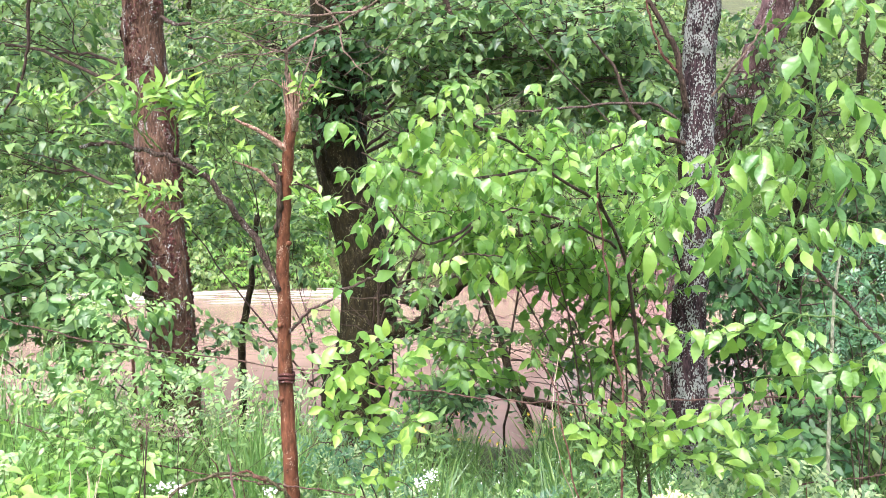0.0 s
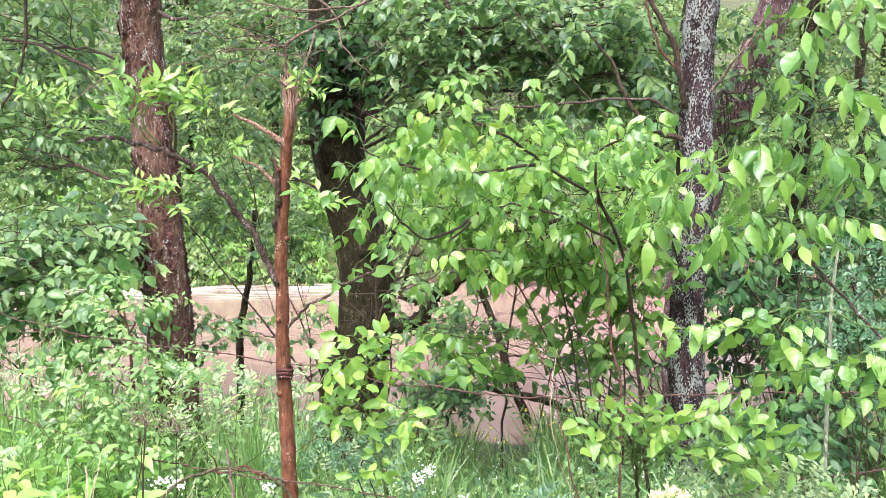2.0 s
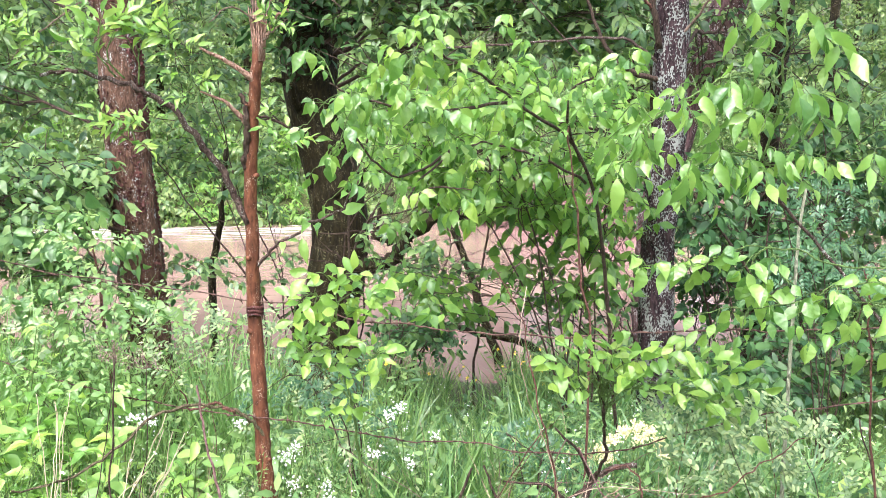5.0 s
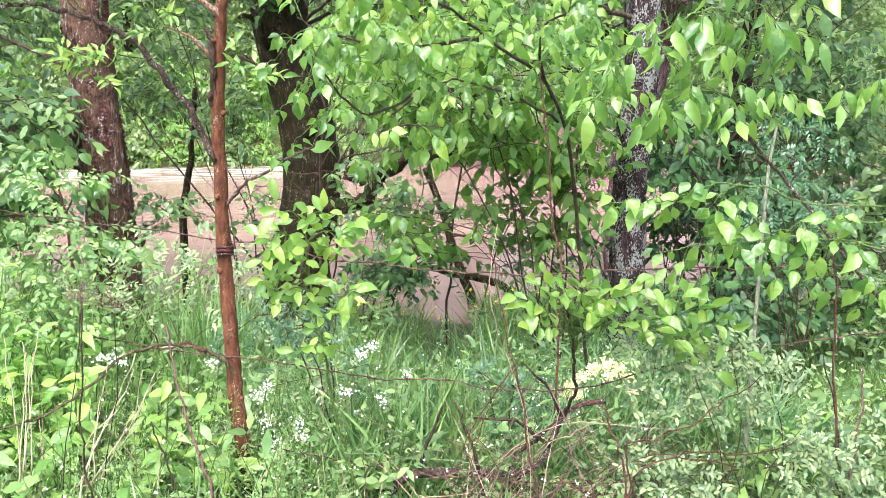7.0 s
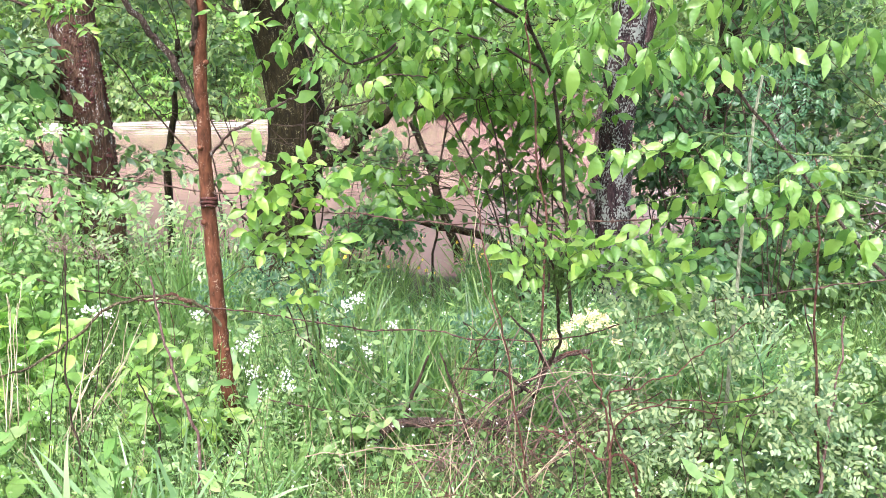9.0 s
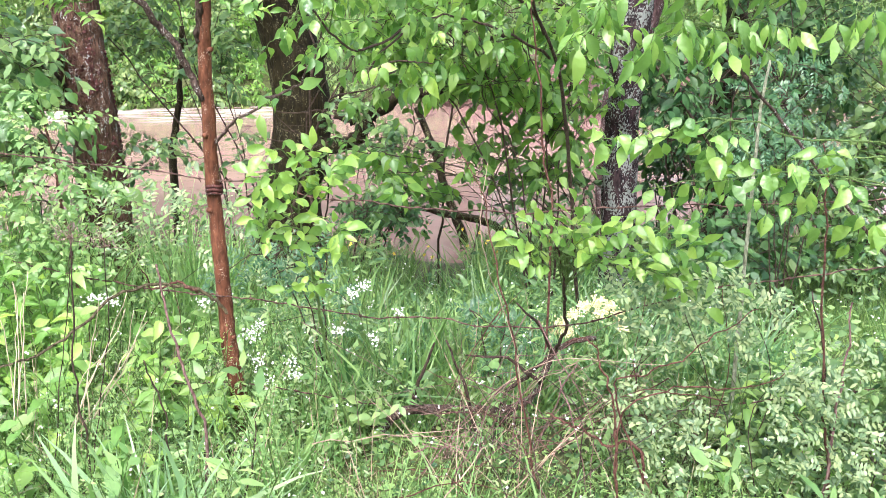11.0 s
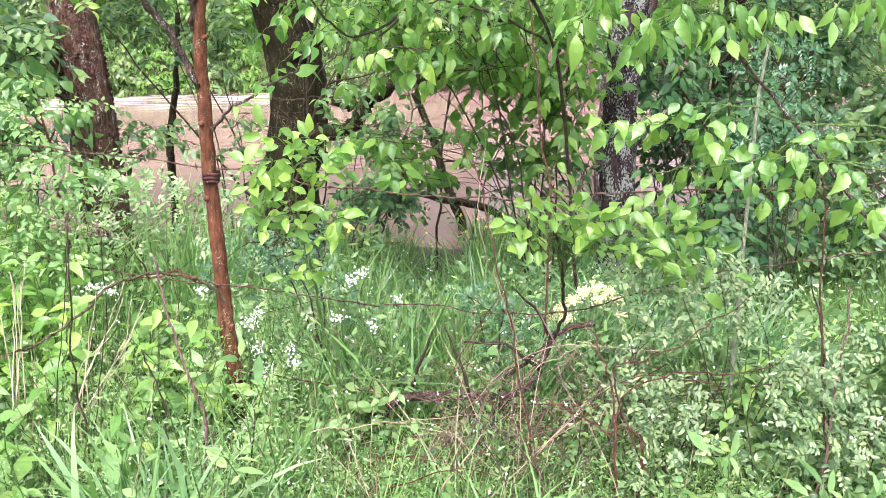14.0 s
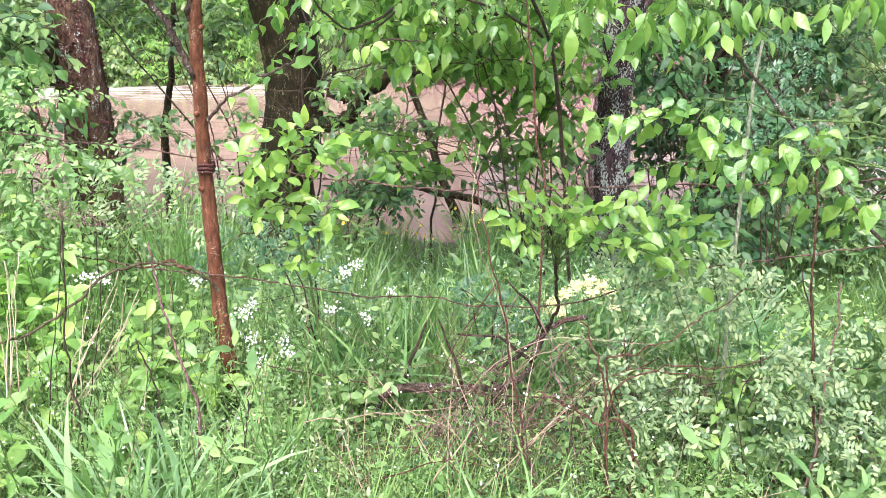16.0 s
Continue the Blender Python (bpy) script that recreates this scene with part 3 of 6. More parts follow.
# the lichen-covered trunk
lichen_tree = tree("lichen_tree", "slender dark trunk crusted with pale grey lichen",
     [(1.327, 5.000, -0.105), (1.315, 5.000, 0.434), (1.301, 5.000, 0.933), (1.349, 5.000, 1.544), (1.369, 5.000, 2.083), (1.384, 5.000, 2.437), (1.412, 5.000, 3.303), (1.429, 5.000, 4.416)],
     0.098, 0.076, BARK_LICHEN,
     # both masses near z 3.5 are out of view, there to cast shade
     [((1.973, 6.000, 2.007), (0.4, 0.4, 0.5), 50), ((1.454, 5.400, 3.534), (1.0, 1.0, 0.7), 34), ((1.2, 4.9, 3.6), (1.1, 0.8, 0.45), 30)], LEAF_MID, 0.075, seed=13, flare=0.15, rough=0.09, flakes=250)
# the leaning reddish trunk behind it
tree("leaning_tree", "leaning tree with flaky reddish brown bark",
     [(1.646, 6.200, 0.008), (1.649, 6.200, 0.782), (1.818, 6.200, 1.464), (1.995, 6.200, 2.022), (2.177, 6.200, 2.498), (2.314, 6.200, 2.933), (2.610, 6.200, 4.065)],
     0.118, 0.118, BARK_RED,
     # last four masses are unseen canopy, added to shade this corner
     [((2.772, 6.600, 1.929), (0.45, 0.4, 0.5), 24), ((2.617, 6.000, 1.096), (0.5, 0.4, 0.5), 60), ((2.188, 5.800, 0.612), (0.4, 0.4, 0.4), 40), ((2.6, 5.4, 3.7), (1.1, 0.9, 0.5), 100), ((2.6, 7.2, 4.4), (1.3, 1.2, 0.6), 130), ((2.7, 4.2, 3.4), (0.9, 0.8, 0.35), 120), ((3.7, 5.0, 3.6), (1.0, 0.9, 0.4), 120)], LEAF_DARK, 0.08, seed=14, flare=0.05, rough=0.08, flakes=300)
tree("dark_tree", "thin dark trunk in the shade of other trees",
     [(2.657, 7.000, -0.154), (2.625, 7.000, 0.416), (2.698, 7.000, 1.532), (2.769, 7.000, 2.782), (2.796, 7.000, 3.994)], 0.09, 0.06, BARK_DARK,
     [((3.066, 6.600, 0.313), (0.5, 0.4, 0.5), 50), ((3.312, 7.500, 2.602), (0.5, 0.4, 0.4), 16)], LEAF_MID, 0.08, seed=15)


# ---- understory shrubs between the trunks ----
def shrub(name, label, root, masses, leaf_mat, leaf, seed, template=T_MID, spacing=0.06, tw=0.35, droop=0.6, r=0.008, bark=TWIG, cat="shrub", group=""):
    gen = np.random.default_rng(seed)
    x, y = root
    z = ground_at(x, y) - 0.03
    t = thing(name, (x, y, z), label, cat, group)
    for m in masses:
        limb(t, gen, (x + gen.normal(0, 0.05), y + gen.normal(0, 0.05), z), m, r * 0.75, bark, "stem", 0.18, 3)
    twigs, lv = foliage(gen, masses, template, leaf, spacing, tw, droop, tr=0.0011 if leaf < 0.035 else 0.0025)
    tagged(under(t, part("twigwork", twigs, TWIG_GREEN if leaf < 0.035 else bark)), kind="stuff")
    tagged(under(t, part("leaves", lv, leaf_mat)), kind="stuff")
    return t


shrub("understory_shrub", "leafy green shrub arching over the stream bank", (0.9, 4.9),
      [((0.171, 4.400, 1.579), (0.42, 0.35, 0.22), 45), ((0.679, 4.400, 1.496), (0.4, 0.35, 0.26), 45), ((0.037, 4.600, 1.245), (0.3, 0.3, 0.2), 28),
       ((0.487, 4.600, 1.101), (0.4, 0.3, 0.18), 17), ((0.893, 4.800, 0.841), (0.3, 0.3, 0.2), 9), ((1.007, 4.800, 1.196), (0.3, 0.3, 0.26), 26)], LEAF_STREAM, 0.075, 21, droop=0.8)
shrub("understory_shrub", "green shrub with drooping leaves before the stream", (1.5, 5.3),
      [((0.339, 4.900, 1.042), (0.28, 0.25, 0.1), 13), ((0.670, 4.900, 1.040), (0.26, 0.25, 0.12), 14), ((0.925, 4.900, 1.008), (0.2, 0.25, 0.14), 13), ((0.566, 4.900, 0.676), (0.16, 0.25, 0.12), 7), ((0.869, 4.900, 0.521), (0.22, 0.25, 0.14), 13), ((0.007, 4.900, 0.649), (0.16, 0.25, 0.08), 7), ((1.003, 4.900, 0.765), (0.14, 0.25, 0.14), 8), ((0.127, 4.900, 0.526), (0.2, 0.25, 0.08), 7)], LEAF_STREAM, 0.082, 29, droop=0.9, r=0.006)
shrub("understory_shrub", "low leafy shrub at the water's edge", (1.4, 5.5),
      [((0.425, 5.200, 0.720), (0.3, 0.25, 0.18), 5), ((0.874, 5.200, 0.555), (0.3, 0.25, 0.18), 6), ((1.120, 5.000, 0.435), (0.25, 0.25, 0.16), 6), ((0.008, 5.400, 0.556), (0.25, 0.25, 0.12), 5), ((0.074, 5.400, 0.353), (0.34, 0.25, 0.2), 12), ((0.609, 5.400, 0.349), (0.34, 0.25, 0.16), 7), ((-0.321, 6.000, 0.596), (0.2, 0.2, 0.2), 5), ((-0.896, 6.400, 0.376), (0.2, 0.2, 0.25), 6)], LEAF_MID, 0.064, 22, droop=0.5, r=0.005)
# shade beside the trunk is put into the darker leaf colour
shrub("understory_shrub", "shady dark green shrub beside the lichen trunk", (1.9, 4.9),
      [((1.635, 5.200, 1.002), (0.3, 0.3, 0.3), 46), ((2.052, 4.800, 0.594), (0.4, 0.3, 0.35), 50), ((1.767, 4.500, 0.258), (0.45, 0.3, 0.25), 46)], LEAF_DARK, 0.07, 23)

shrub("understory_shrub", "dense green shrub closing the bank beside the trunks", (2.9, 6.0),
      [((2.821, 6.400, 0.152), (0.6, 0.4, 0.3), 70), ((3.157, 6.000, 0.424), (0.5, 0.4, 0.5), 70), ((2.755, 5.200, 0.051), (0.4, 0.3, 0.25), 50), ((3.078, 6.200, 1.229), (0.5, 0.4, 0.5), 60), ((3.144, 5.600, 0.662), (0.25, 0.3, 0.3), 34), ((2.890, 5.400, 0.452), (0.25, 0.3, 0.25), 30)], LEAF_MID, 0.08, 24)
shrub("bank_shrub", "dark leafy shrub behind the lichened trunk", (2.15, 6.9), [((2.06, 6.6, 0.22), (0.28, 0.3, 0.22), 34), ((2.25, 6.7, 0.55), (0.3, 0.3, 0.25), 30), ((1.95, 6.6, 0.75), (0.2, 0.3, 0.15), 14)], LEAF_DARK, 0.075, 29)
shrub("understory_shrub", "leafy shrub with small bright leaves before the water", (-1.8, 5.0),
      [((-2.060, 4.600, 0.833), (0.35, 0.3, 0.16), 40), ((-1.696, 4.600, 0.716), (0.2, 0.3, 0.1), 16), ((-2.513, 4.600, 0.836), (0.4, 0.3, 0.3), 36), ((-1.290, 5.400, 0.565), (0.25, 0.25, 0.12), 14)], LEAF_MID, 0.06, 25, spacing=0.045)
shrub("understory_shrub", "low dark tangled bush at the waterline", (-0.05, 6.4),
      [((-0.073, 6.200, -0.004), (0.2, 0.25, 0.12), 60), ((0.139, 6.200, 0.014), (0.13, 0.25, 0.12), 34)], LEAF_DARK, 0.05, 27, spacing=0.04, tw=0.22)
shrub("understory_shrub", "leafy green shrub leaning over the water", (-0.2, 5.9),
      [((0.110, 5.500, 0.622), (0.3, 0.3, 0.14), 14), ((0.277, 5.500, 0.348), (0.22, 0.25, 0.12), 6), ((-0.127, 5.800, 0.784), (0.2, 0.25, 0.12), 8)], LEAF_MID, 0.066, 28, droop=0.7, r=0.006)
shrub("understory_shrub", "light green shrub behind the broken sapling", (-0.9, 6.6),
      [((-1.530, 6.600, 2.036), (0.4, 0.4, 0.5), 44), ((-1.598, 6.800, 1.230), (0.35, 0.4, 0.35), 34), ((-1.072, 6.600, 1.075), (0.25, 0.3, 0.3), 20)], LEAF_MID, 0.07, 26, T_MID, 0.05)

# ---- far bank: trees and bushes across the water ----
far_gen = np.random.default_rng(5)
for i in range(16):
    x = -15 + i * 2.0 + far_gen.uniform(-0.6, 0.6)
    y = 22.5 + far_gen.uniform(-1, 5)
    if x > 9:
        y += 6
    h = far_gen.uniform(5.5, 8.5)
    g0 = ground_at(x, y)
    tree("far_tree", "leafy tree on the opposite bank", [(x, y, g0), (x + 0.1, y, g0 + h * 0.5), (x, y, g0 + h)], 0.14, 0.05, BARK_DARK,
         [((x + far_gen.uniform(-0.6, 0.6), y + far_gen.uniform(-0.6, 0.6), g0 + h * k), (1.6, 1.3, h * 0.16), 120) for k in (0.12, 0.35, 0.6, 0.85)],
         LEAF_FAR, 0.14, T_FAR, 0.10, 0.8, 0.5, seed=200 + i, limb_r=0.04, forks=3, group="trees on the far bank")


for i in range(13):
    x = -17 + i * 2.9 + far_gen.uniform(-0.8, 0.8)
    y = 33 + far_gen.uniform(-2, 4)
    g0 = ground_at(x, y)
    h = far_gen.uniform(6.5, 9.5)
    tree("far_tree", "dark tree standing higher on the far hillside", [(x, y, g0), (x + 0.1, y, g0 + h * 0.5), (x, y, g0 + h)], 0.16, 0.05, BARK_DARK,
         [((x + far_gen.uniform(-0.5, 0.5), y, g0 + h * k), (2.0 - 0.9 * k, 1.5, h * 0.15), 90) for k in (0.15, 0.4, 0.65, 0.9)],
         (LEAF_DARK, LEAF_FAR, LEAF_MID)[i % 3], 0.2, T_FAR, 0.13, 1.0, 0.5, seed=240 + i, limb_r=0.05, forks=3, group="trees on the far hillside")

# bushes hanging over the far waterline
for i in range(23):
    x = -13 + i * 1.25 + far_gen.uniform(-0.5, 0.5)
    y = 20.3 + far_gen.uniform(-0.5, 2.2)
    h = far_gen.uniform(0.5, 1.5)
    shrub("bank_bush", "light green bush overhanging the far waterline", (x, y), [((x, y - 0.3, h * 0.6 - 0.2), (0.9, 0.7, h * 0.7), 70), ((x + 0.5, y - 1.1, -0.5), (1.1, 0.5, 0.3), 60)], LEAF_FAR, 0.12, 300 + i, T_FAR, 0.09, 0.6, 0.6, 0.02, group="bushes on the far bank")

for i in range(8):
    x = -8.6 + i * 0.85 + far_gen.uniform(-0.25, 0.25)
    y = 19.7 + far_gen.uniform(-0.3, 0.5)
    h = far_gen.uniform(0.8, 1.6)
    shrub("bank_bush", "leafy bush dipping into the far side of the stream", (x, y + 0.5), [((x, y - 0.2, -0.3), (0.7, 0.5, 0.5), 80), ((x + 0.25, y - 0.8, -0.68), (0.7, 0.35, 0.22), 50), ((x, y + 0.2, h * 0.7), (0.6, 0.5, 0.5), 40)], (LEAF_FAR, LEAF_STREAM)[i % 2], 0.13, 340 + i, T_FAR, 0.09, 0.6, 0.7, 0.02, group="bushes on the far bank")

# trees further along the near bank
for i, (px, ms) in enumerate((
        ((-4.2, 8.2), [((-4.0, 8.6, 2.6), (0.9, 0.7, 0.6), 110), ((-2.9, 8.3, 1.9), (0.7, 0.6, 0.5), 80), ((-3.4, 8.2, 0.9), (0.8, 0.6, 0.4), 80), ((-3.6, 8.0, 3.6), (1.2, 0.8, 0.6), 80)]),
        ((-0.9, 8.9), [((-1.7, 8.9, 2.7), (0.7, 0.6, 0.6), 60), ((-0.9, 8.6, 3.0), (0.8, 0.6, 0.5), 70), ((-1.7, 8.8, 1.5), (0.45, 0.5, 0.4), 22)]),
        ((2.35, 9.1), [((0.6, 8.8, 2.8), (0.8, 0.6, 0.6), 50), ((1.9, 8.8, 2.5), (0.8, 0.6, 0.7), 46), ((1.2, 8.9, 1.4), (0.8, 0.6, 0.45), 40), ((2.1, 8.8, 0.6), (0.7, 0.6, 0.4), 40)]),
        ((3.9, 8.6), [((3.7, 8.4, 2.0), (0.4, 0.6, 0.5), 14), ((4.2, 8.6, 1.0), (0.9, 0.6, 0.7), 120), ((3.3, 8.2, 0.3), (0.7, 0.6, 0.5), 90)]))):
    z = ground_at(*px)
    tree("bank_tree", "slender leafy tree at the water's edge", [(px[0], px[1], z - 0.1), (px[0] + 0.1, px[1], z + 1.6), (px[0] - 0.05, px[1], z + 3.4), (px[0] + 0.1, px[1], z + 5.0)], 0.07, 0.03, BARK_DARK, ms, LEAF_MID, 0.085, T_FAR, 0.06, 0.45, 0.6, seed=400 + i, limb_r=0.02, group="trees along the near bank")

# ---- single leaves of the near twigs ----
def leaf_meshes(name, width, material, teeth=0.1, blunt=False):
    """Six shapes of one leaf: toothed edge, folded midrib, curled and twisted by different amounts, with a short stalk."""
    out = []
    for k, (fold, curl, twist, side) in enumerate(((0.25, 0.12, 0.2, 0.05), (0.45, 0.35, -0.4, -0.1), (0.2, 0.6, 0.5, 0.12), (0.8, 0.2, -0.2, 0.0), (0.35, -0.1, 0.7, -0.06), (0.6, 0.45, -0.7, 0.1))):
        v, f, rows = [], [], 15
        for i in range(rows):
            u = i / (rows - 1)
            if blunt:
                swell = math.sin(math.pi * u ** 1.08) ** 0.74
            else:
                swell = math.sin(math.pi * u ** 0.84) ** 1.02 * (1.0 - 0.35 * u ** 3)
            half = 0.5 * width * (0.9 + 0.05 * k) * swell if 0 < i < rows - 1 else 0.004
            half *= 1 + 0.5 * teeth * (1 if i % 2 else -0.6)
            c, s_ = math.cos(twist * u), math.sin(twist * u)
            mid = (0.1 + 0.9 * u, side * math.sin(u * 2.6), -curl * u * u)
            for sg in (-1, 0, 1):
                h = half * sg
                up_ = abs(h) * fold + 0.06 * half * math.sin(i * 1.9 + sg + k)
                v.append((mid[0], mid[1] + h * c - up_ * s_, mid[2] + h * s_ + up_ * c))
            if i:
                p, q = 3 * (i - 1), 3 * i
                f += [(p, p + 1, q + 1, q), (p + 1, p + 2, q + 2, q + 1)]
        g0 = len(v)
        v += [(0, -0.008, 0), (0, 0.008, 0), (0.12, 0.008, 0), (0.12, -0.008, 0)]
        f.append((g0, g0 + 1, g0 + 2, g0 + 3))
        me = bpy.data.meshes.new(name)
        me.from_pydata(v, [], f)
        me.materials.append(material)
        me.polygons.foreach_set("use_smooth", [True] * len(me.polygons))
        out.append(me)
    return out


LEAVES = leaf_meshes("leaf", 0.52, LEAF_NEAR, 0.10)
LEAVES_SLIM = leaf_meshes("slim_leaf", 0.38, LEAF_NEAR, 0.05)
SPROUTS = leaf_meshes("sprout_leaf", 0.31, LEAF_SPROUT, 0.08)
LEAFLETS = leaf_meshes("leaflet", 0.46, LEAF_SPROUT, 0.02, True)
HERBS = leaf_meshes("herb_leaf", 0.42, LEAF_HERB, 0.06)
SOFT = leaf_meshes("soft_leaf", 0.52, LEAF_SOFT, 0.03, True)
BRIGHT = leaf_meshes("bright_leaf", 0.50, LEAF_SPROUT, 0.06)


def set_leaves(t, gen, line, meshes, spacing, size, droop, start=0.2, spread=0.8, pair=True, face=0.6):
    pos, way, up, sz = droop_leaves(line, gen, spacing, size, droop, start, spread, pair)
    up = up + np.array([0, -face, 0.0])
    x = unit(way)
    y = unit(np.cross(up, x))
    z = np.cross(x, y)
    for k in range(len(pos)):
        ob = new("leaf", meshes[int(gen.integers(len(meshes)))])
        m = Matrix(((x[k][0], y[k][0], z[k][0], pos[k][0]), (x[k][1], y[k][1], z[k][1], pos[k][1]), (x[k][2], y[k][2], z[k][2], pos[k][2]), (0, 0, 0, 1)))
        ob.matrix_basis = m @ Matrix.Scale(float(sz[k]), 4)
        under(t, ob)


def stem(t, gen, pts, r0, r1, bark, name="stem", per=7, bend=0.004, sides=7, rough=0.06, label=""):
    line = wobble(spline(pts, per), bend, gen)
    g = Geo()
    tube(g, line, r0, r1, sides, rough, gen)
    under(t, part(name, g, bark, None, label))
    return line


def spray(t, gen, a, b, meshes, pairs, size, up=(0, -0.8, 0.6), bark=TWIG_GREEN, sag=0.12, start=0.35, drop=0.0, r=0.0016):
    """A compound leaf: a thin arched stalk with opposite leaflets and one at its end."""
    a, b = np.asarray(a, float), np.asarray(b, float)
    ln = np.linalg.norm(b - a)
    line = spline([a, (a + b) / 2 + np.array([0, 0, sag * ln]), b], 4)
    g = Geo()
    tube(g, line, r, r * 0.55, 4)
    under(t, part("leaf_stalk", g, bark))
    up = unit(np.asarray(up) + gen.normal(0, 0.25, 3))
    for j in range(pairs + 1):
        u = start + (1 - start) * j / max(pairs, 1) if pairs else 1.0
        q = np.array([np.interp(u, np.linspace(0, 1, len(line)), line[:, k]) for k in range(3)])
        i = min(int(u * (len(line) - 1)), len(line) - 2)
        tan = unit(line[i + 1] - line[i])
        side = unit(np.cross(up, tan))
        for sg in ((1, -1) if j < pairs else (0,)):
            way = side * sg * 0.85 + tan * (0.5 if sg else 1.0) + np.array([0, 0, -drop * gen.uniform(0.5, 1.4)]) + gen.normal(0, 0.16, 3)
            x = unit(way)
            y = unit(np.cross(up + gen.normal(0, 0.4, 3), x))
            z = np.cross(x, y)
            ob = new("leaf", meshes[int(gen.integers(len(meshes)))])
            sz = size * gen.uniform(0.75, 1.12) * (1.1 if not sg else 0.75 + 0.25 * u)
            ob.matrix_basis = Matrix(((x[0], y[0], z[0], q[0]), (x[1], y[1], z[1], q[1]), (x[2], y[2], z[2], q[2]), (0, 0, 0, 1))) @ Matrix.Scale(float(sz), 4)
            under(t, ob)


def three_leaves(t, gen, line, meshes, spacing, size, start=0.2):
    """Drooping leaves of three leaflets, alternating along a twig."""
    total = np.linalg.norm(np.diff(line, axis=0), axis=1).sum()
    count = max(2, int(total * (1 - start) / spacing) + 1)
    for j in range(count):
        i = int((start + (1 - start) * j / (count - 1)) * (len(line) - 1))
        tan = unit(line[min(i + 1, len(line) - 1)] - line[max(i - 1, 0)])
        side = unit(np.cross(tan, [0, 0, 1.0])) * (1 if j % 2 else -1)
        d = unit(side * 0.8 + tan * 0.6 + np.array([0, -0.25, -0.15]) + gen.normal(0, 0.3, 3))
        spray(t, gen, line[i], line[i] + d * gen.uniform(0.03, 0.055), meshes, 1, size * gen.uniform(0.55, 1.15), (0, -0.75, 0.7), TWIG_GREEN, 0.2, 0.75, gen.uniform(0.5, 1.3), 0.0013)


def side_twigs(t, gen, line, n, length, meshes, spacing, size, droop, bark, lo=0.25, aim=(0, 0, 0), name="twig", start=0.15, r=0.0022, threes=False):
    """Twigs off a stem, alternating sides, each with its own leaves."""
    for k in range(n):
        i = int((lo + (1 - lo) * (k + 0.5) / n) * (len(line) - 2)) + 1
        tan = unit(line[min(i + 1, len(line) - 1)] - line[i - 1])
        side = unit(np.cross(tan, gen.normal(0, 1, 3))) * (1 if k % 2 else -1)
        w = unit(side + tan * 0.5 + np.asarray(aim) + gen.normal(0, 0.2, 3))
        l_ = length * gen.uniform(0.6, 1.25)
        tl = spline([line[i], line[i] + w * l_ * 0.5 + [0, 0, 0.05 * l_], line[i] + w * l_ - np.array([0, 0, 0.2 * l_])], 4)
        g = Geo()
        tube(g, tl, r, 0.0011, 4)
        under(t, part(name, g, bark))
        if threes:
            three_leaves(t, gen, tl, meshes, spacing, size, start)
        else:
            set_leaves(t, gen, tl, meshes, spacing, size, droop, start, face=0.9)


# ---- the broken sapling ----
gen = np.random.default_rng(31)
sap_pts = [(-0.492, 3.120, -0.133), (-0.503, 3.100, 0.104), (-0.518, 3.100, 0.257), (-0.528, 3.100, 0.406), (-0.535, 3.100, 0.596), (-0.541, 3.100, 0.847), (-0.539, 3.080, 1.068), (-0.540, 3.050, 1.318), (-0.519, 3.030, 1.504), (-0.500, 3.000, 1.650), (-0.491, 3.000, 1.749)]
sap = thing("broken_sapling", sap_pts[0], "snapped reddish brown sapling with splintered top and wire grown in", "tree")
g = Geo()
line = wobble(spline(sap_pts, 8), 0.0012, gen)
tube(g, line, 0.031, 0.0165, 16, 0.06, gen)
for k, (i, rr) in enumerate(((20, 0.012), (38, 0.014), (47, 0.012), (56, 0.013), (66, 0.012))):
    d = unit(np.array([math.cos(k * 2.2), -0.7, 0.2]))
    tube(g, [line[i], line[i] + d * 0.026, line[i] + d * 0.034], rr, rr * 0.55, 8, 0.1, gen)
under(sap, part("trunk", g, BARK_SAPLING))
# the bulge where the wire bit into the bark
bulge = Geo()
c = np.array((-0.541, 3.090, 0.857))
for dz, rr in ((0.012, 0.0055), (0.0, 0.0065), (-0.012, 0.005)):
    a = np.linspace(0, 2 * np.pi, 20)
    tube(bulge, c + np.stack([np.cos(a) * 0.0245, np.sin(a) * 0.0245, dz + 0.003 * np.sin(a * 3)], 1), rr, rr, 7, 0.15, gen)
under(sap, part("scar_ring", bulge, FLAKE, None, "dark swollen scar where the wire cut in"))
top = np.array((-0.489, 3.000, 1.740))
for k in range(26):
    a = k * 2.399
    o = np.array([math.cos(a), math.sin(a), 0]) * (0.003 + 0.016 * math.sqrt(k / 26))
    h = gen.uniform(0.07, 0.15) if o[0] < 0.004 else gen.uniform(0.05, 0.10)
    g = Geo()
    lean = np.array([o[0] * 0.5 + gen.uniform(-0.006, 0.006), gen.uniform(-0.01, 0.01), h])
    tube(g, [top + o * 0.8 - [0, 0, 0.06], top + o, top + o + lean * 0.6, top + o + lean], gen.uniform(0.004, 0.007), 0.0010, 5, 0.3, gen)
    under(sap, part("splinter", g, SPLINTER))
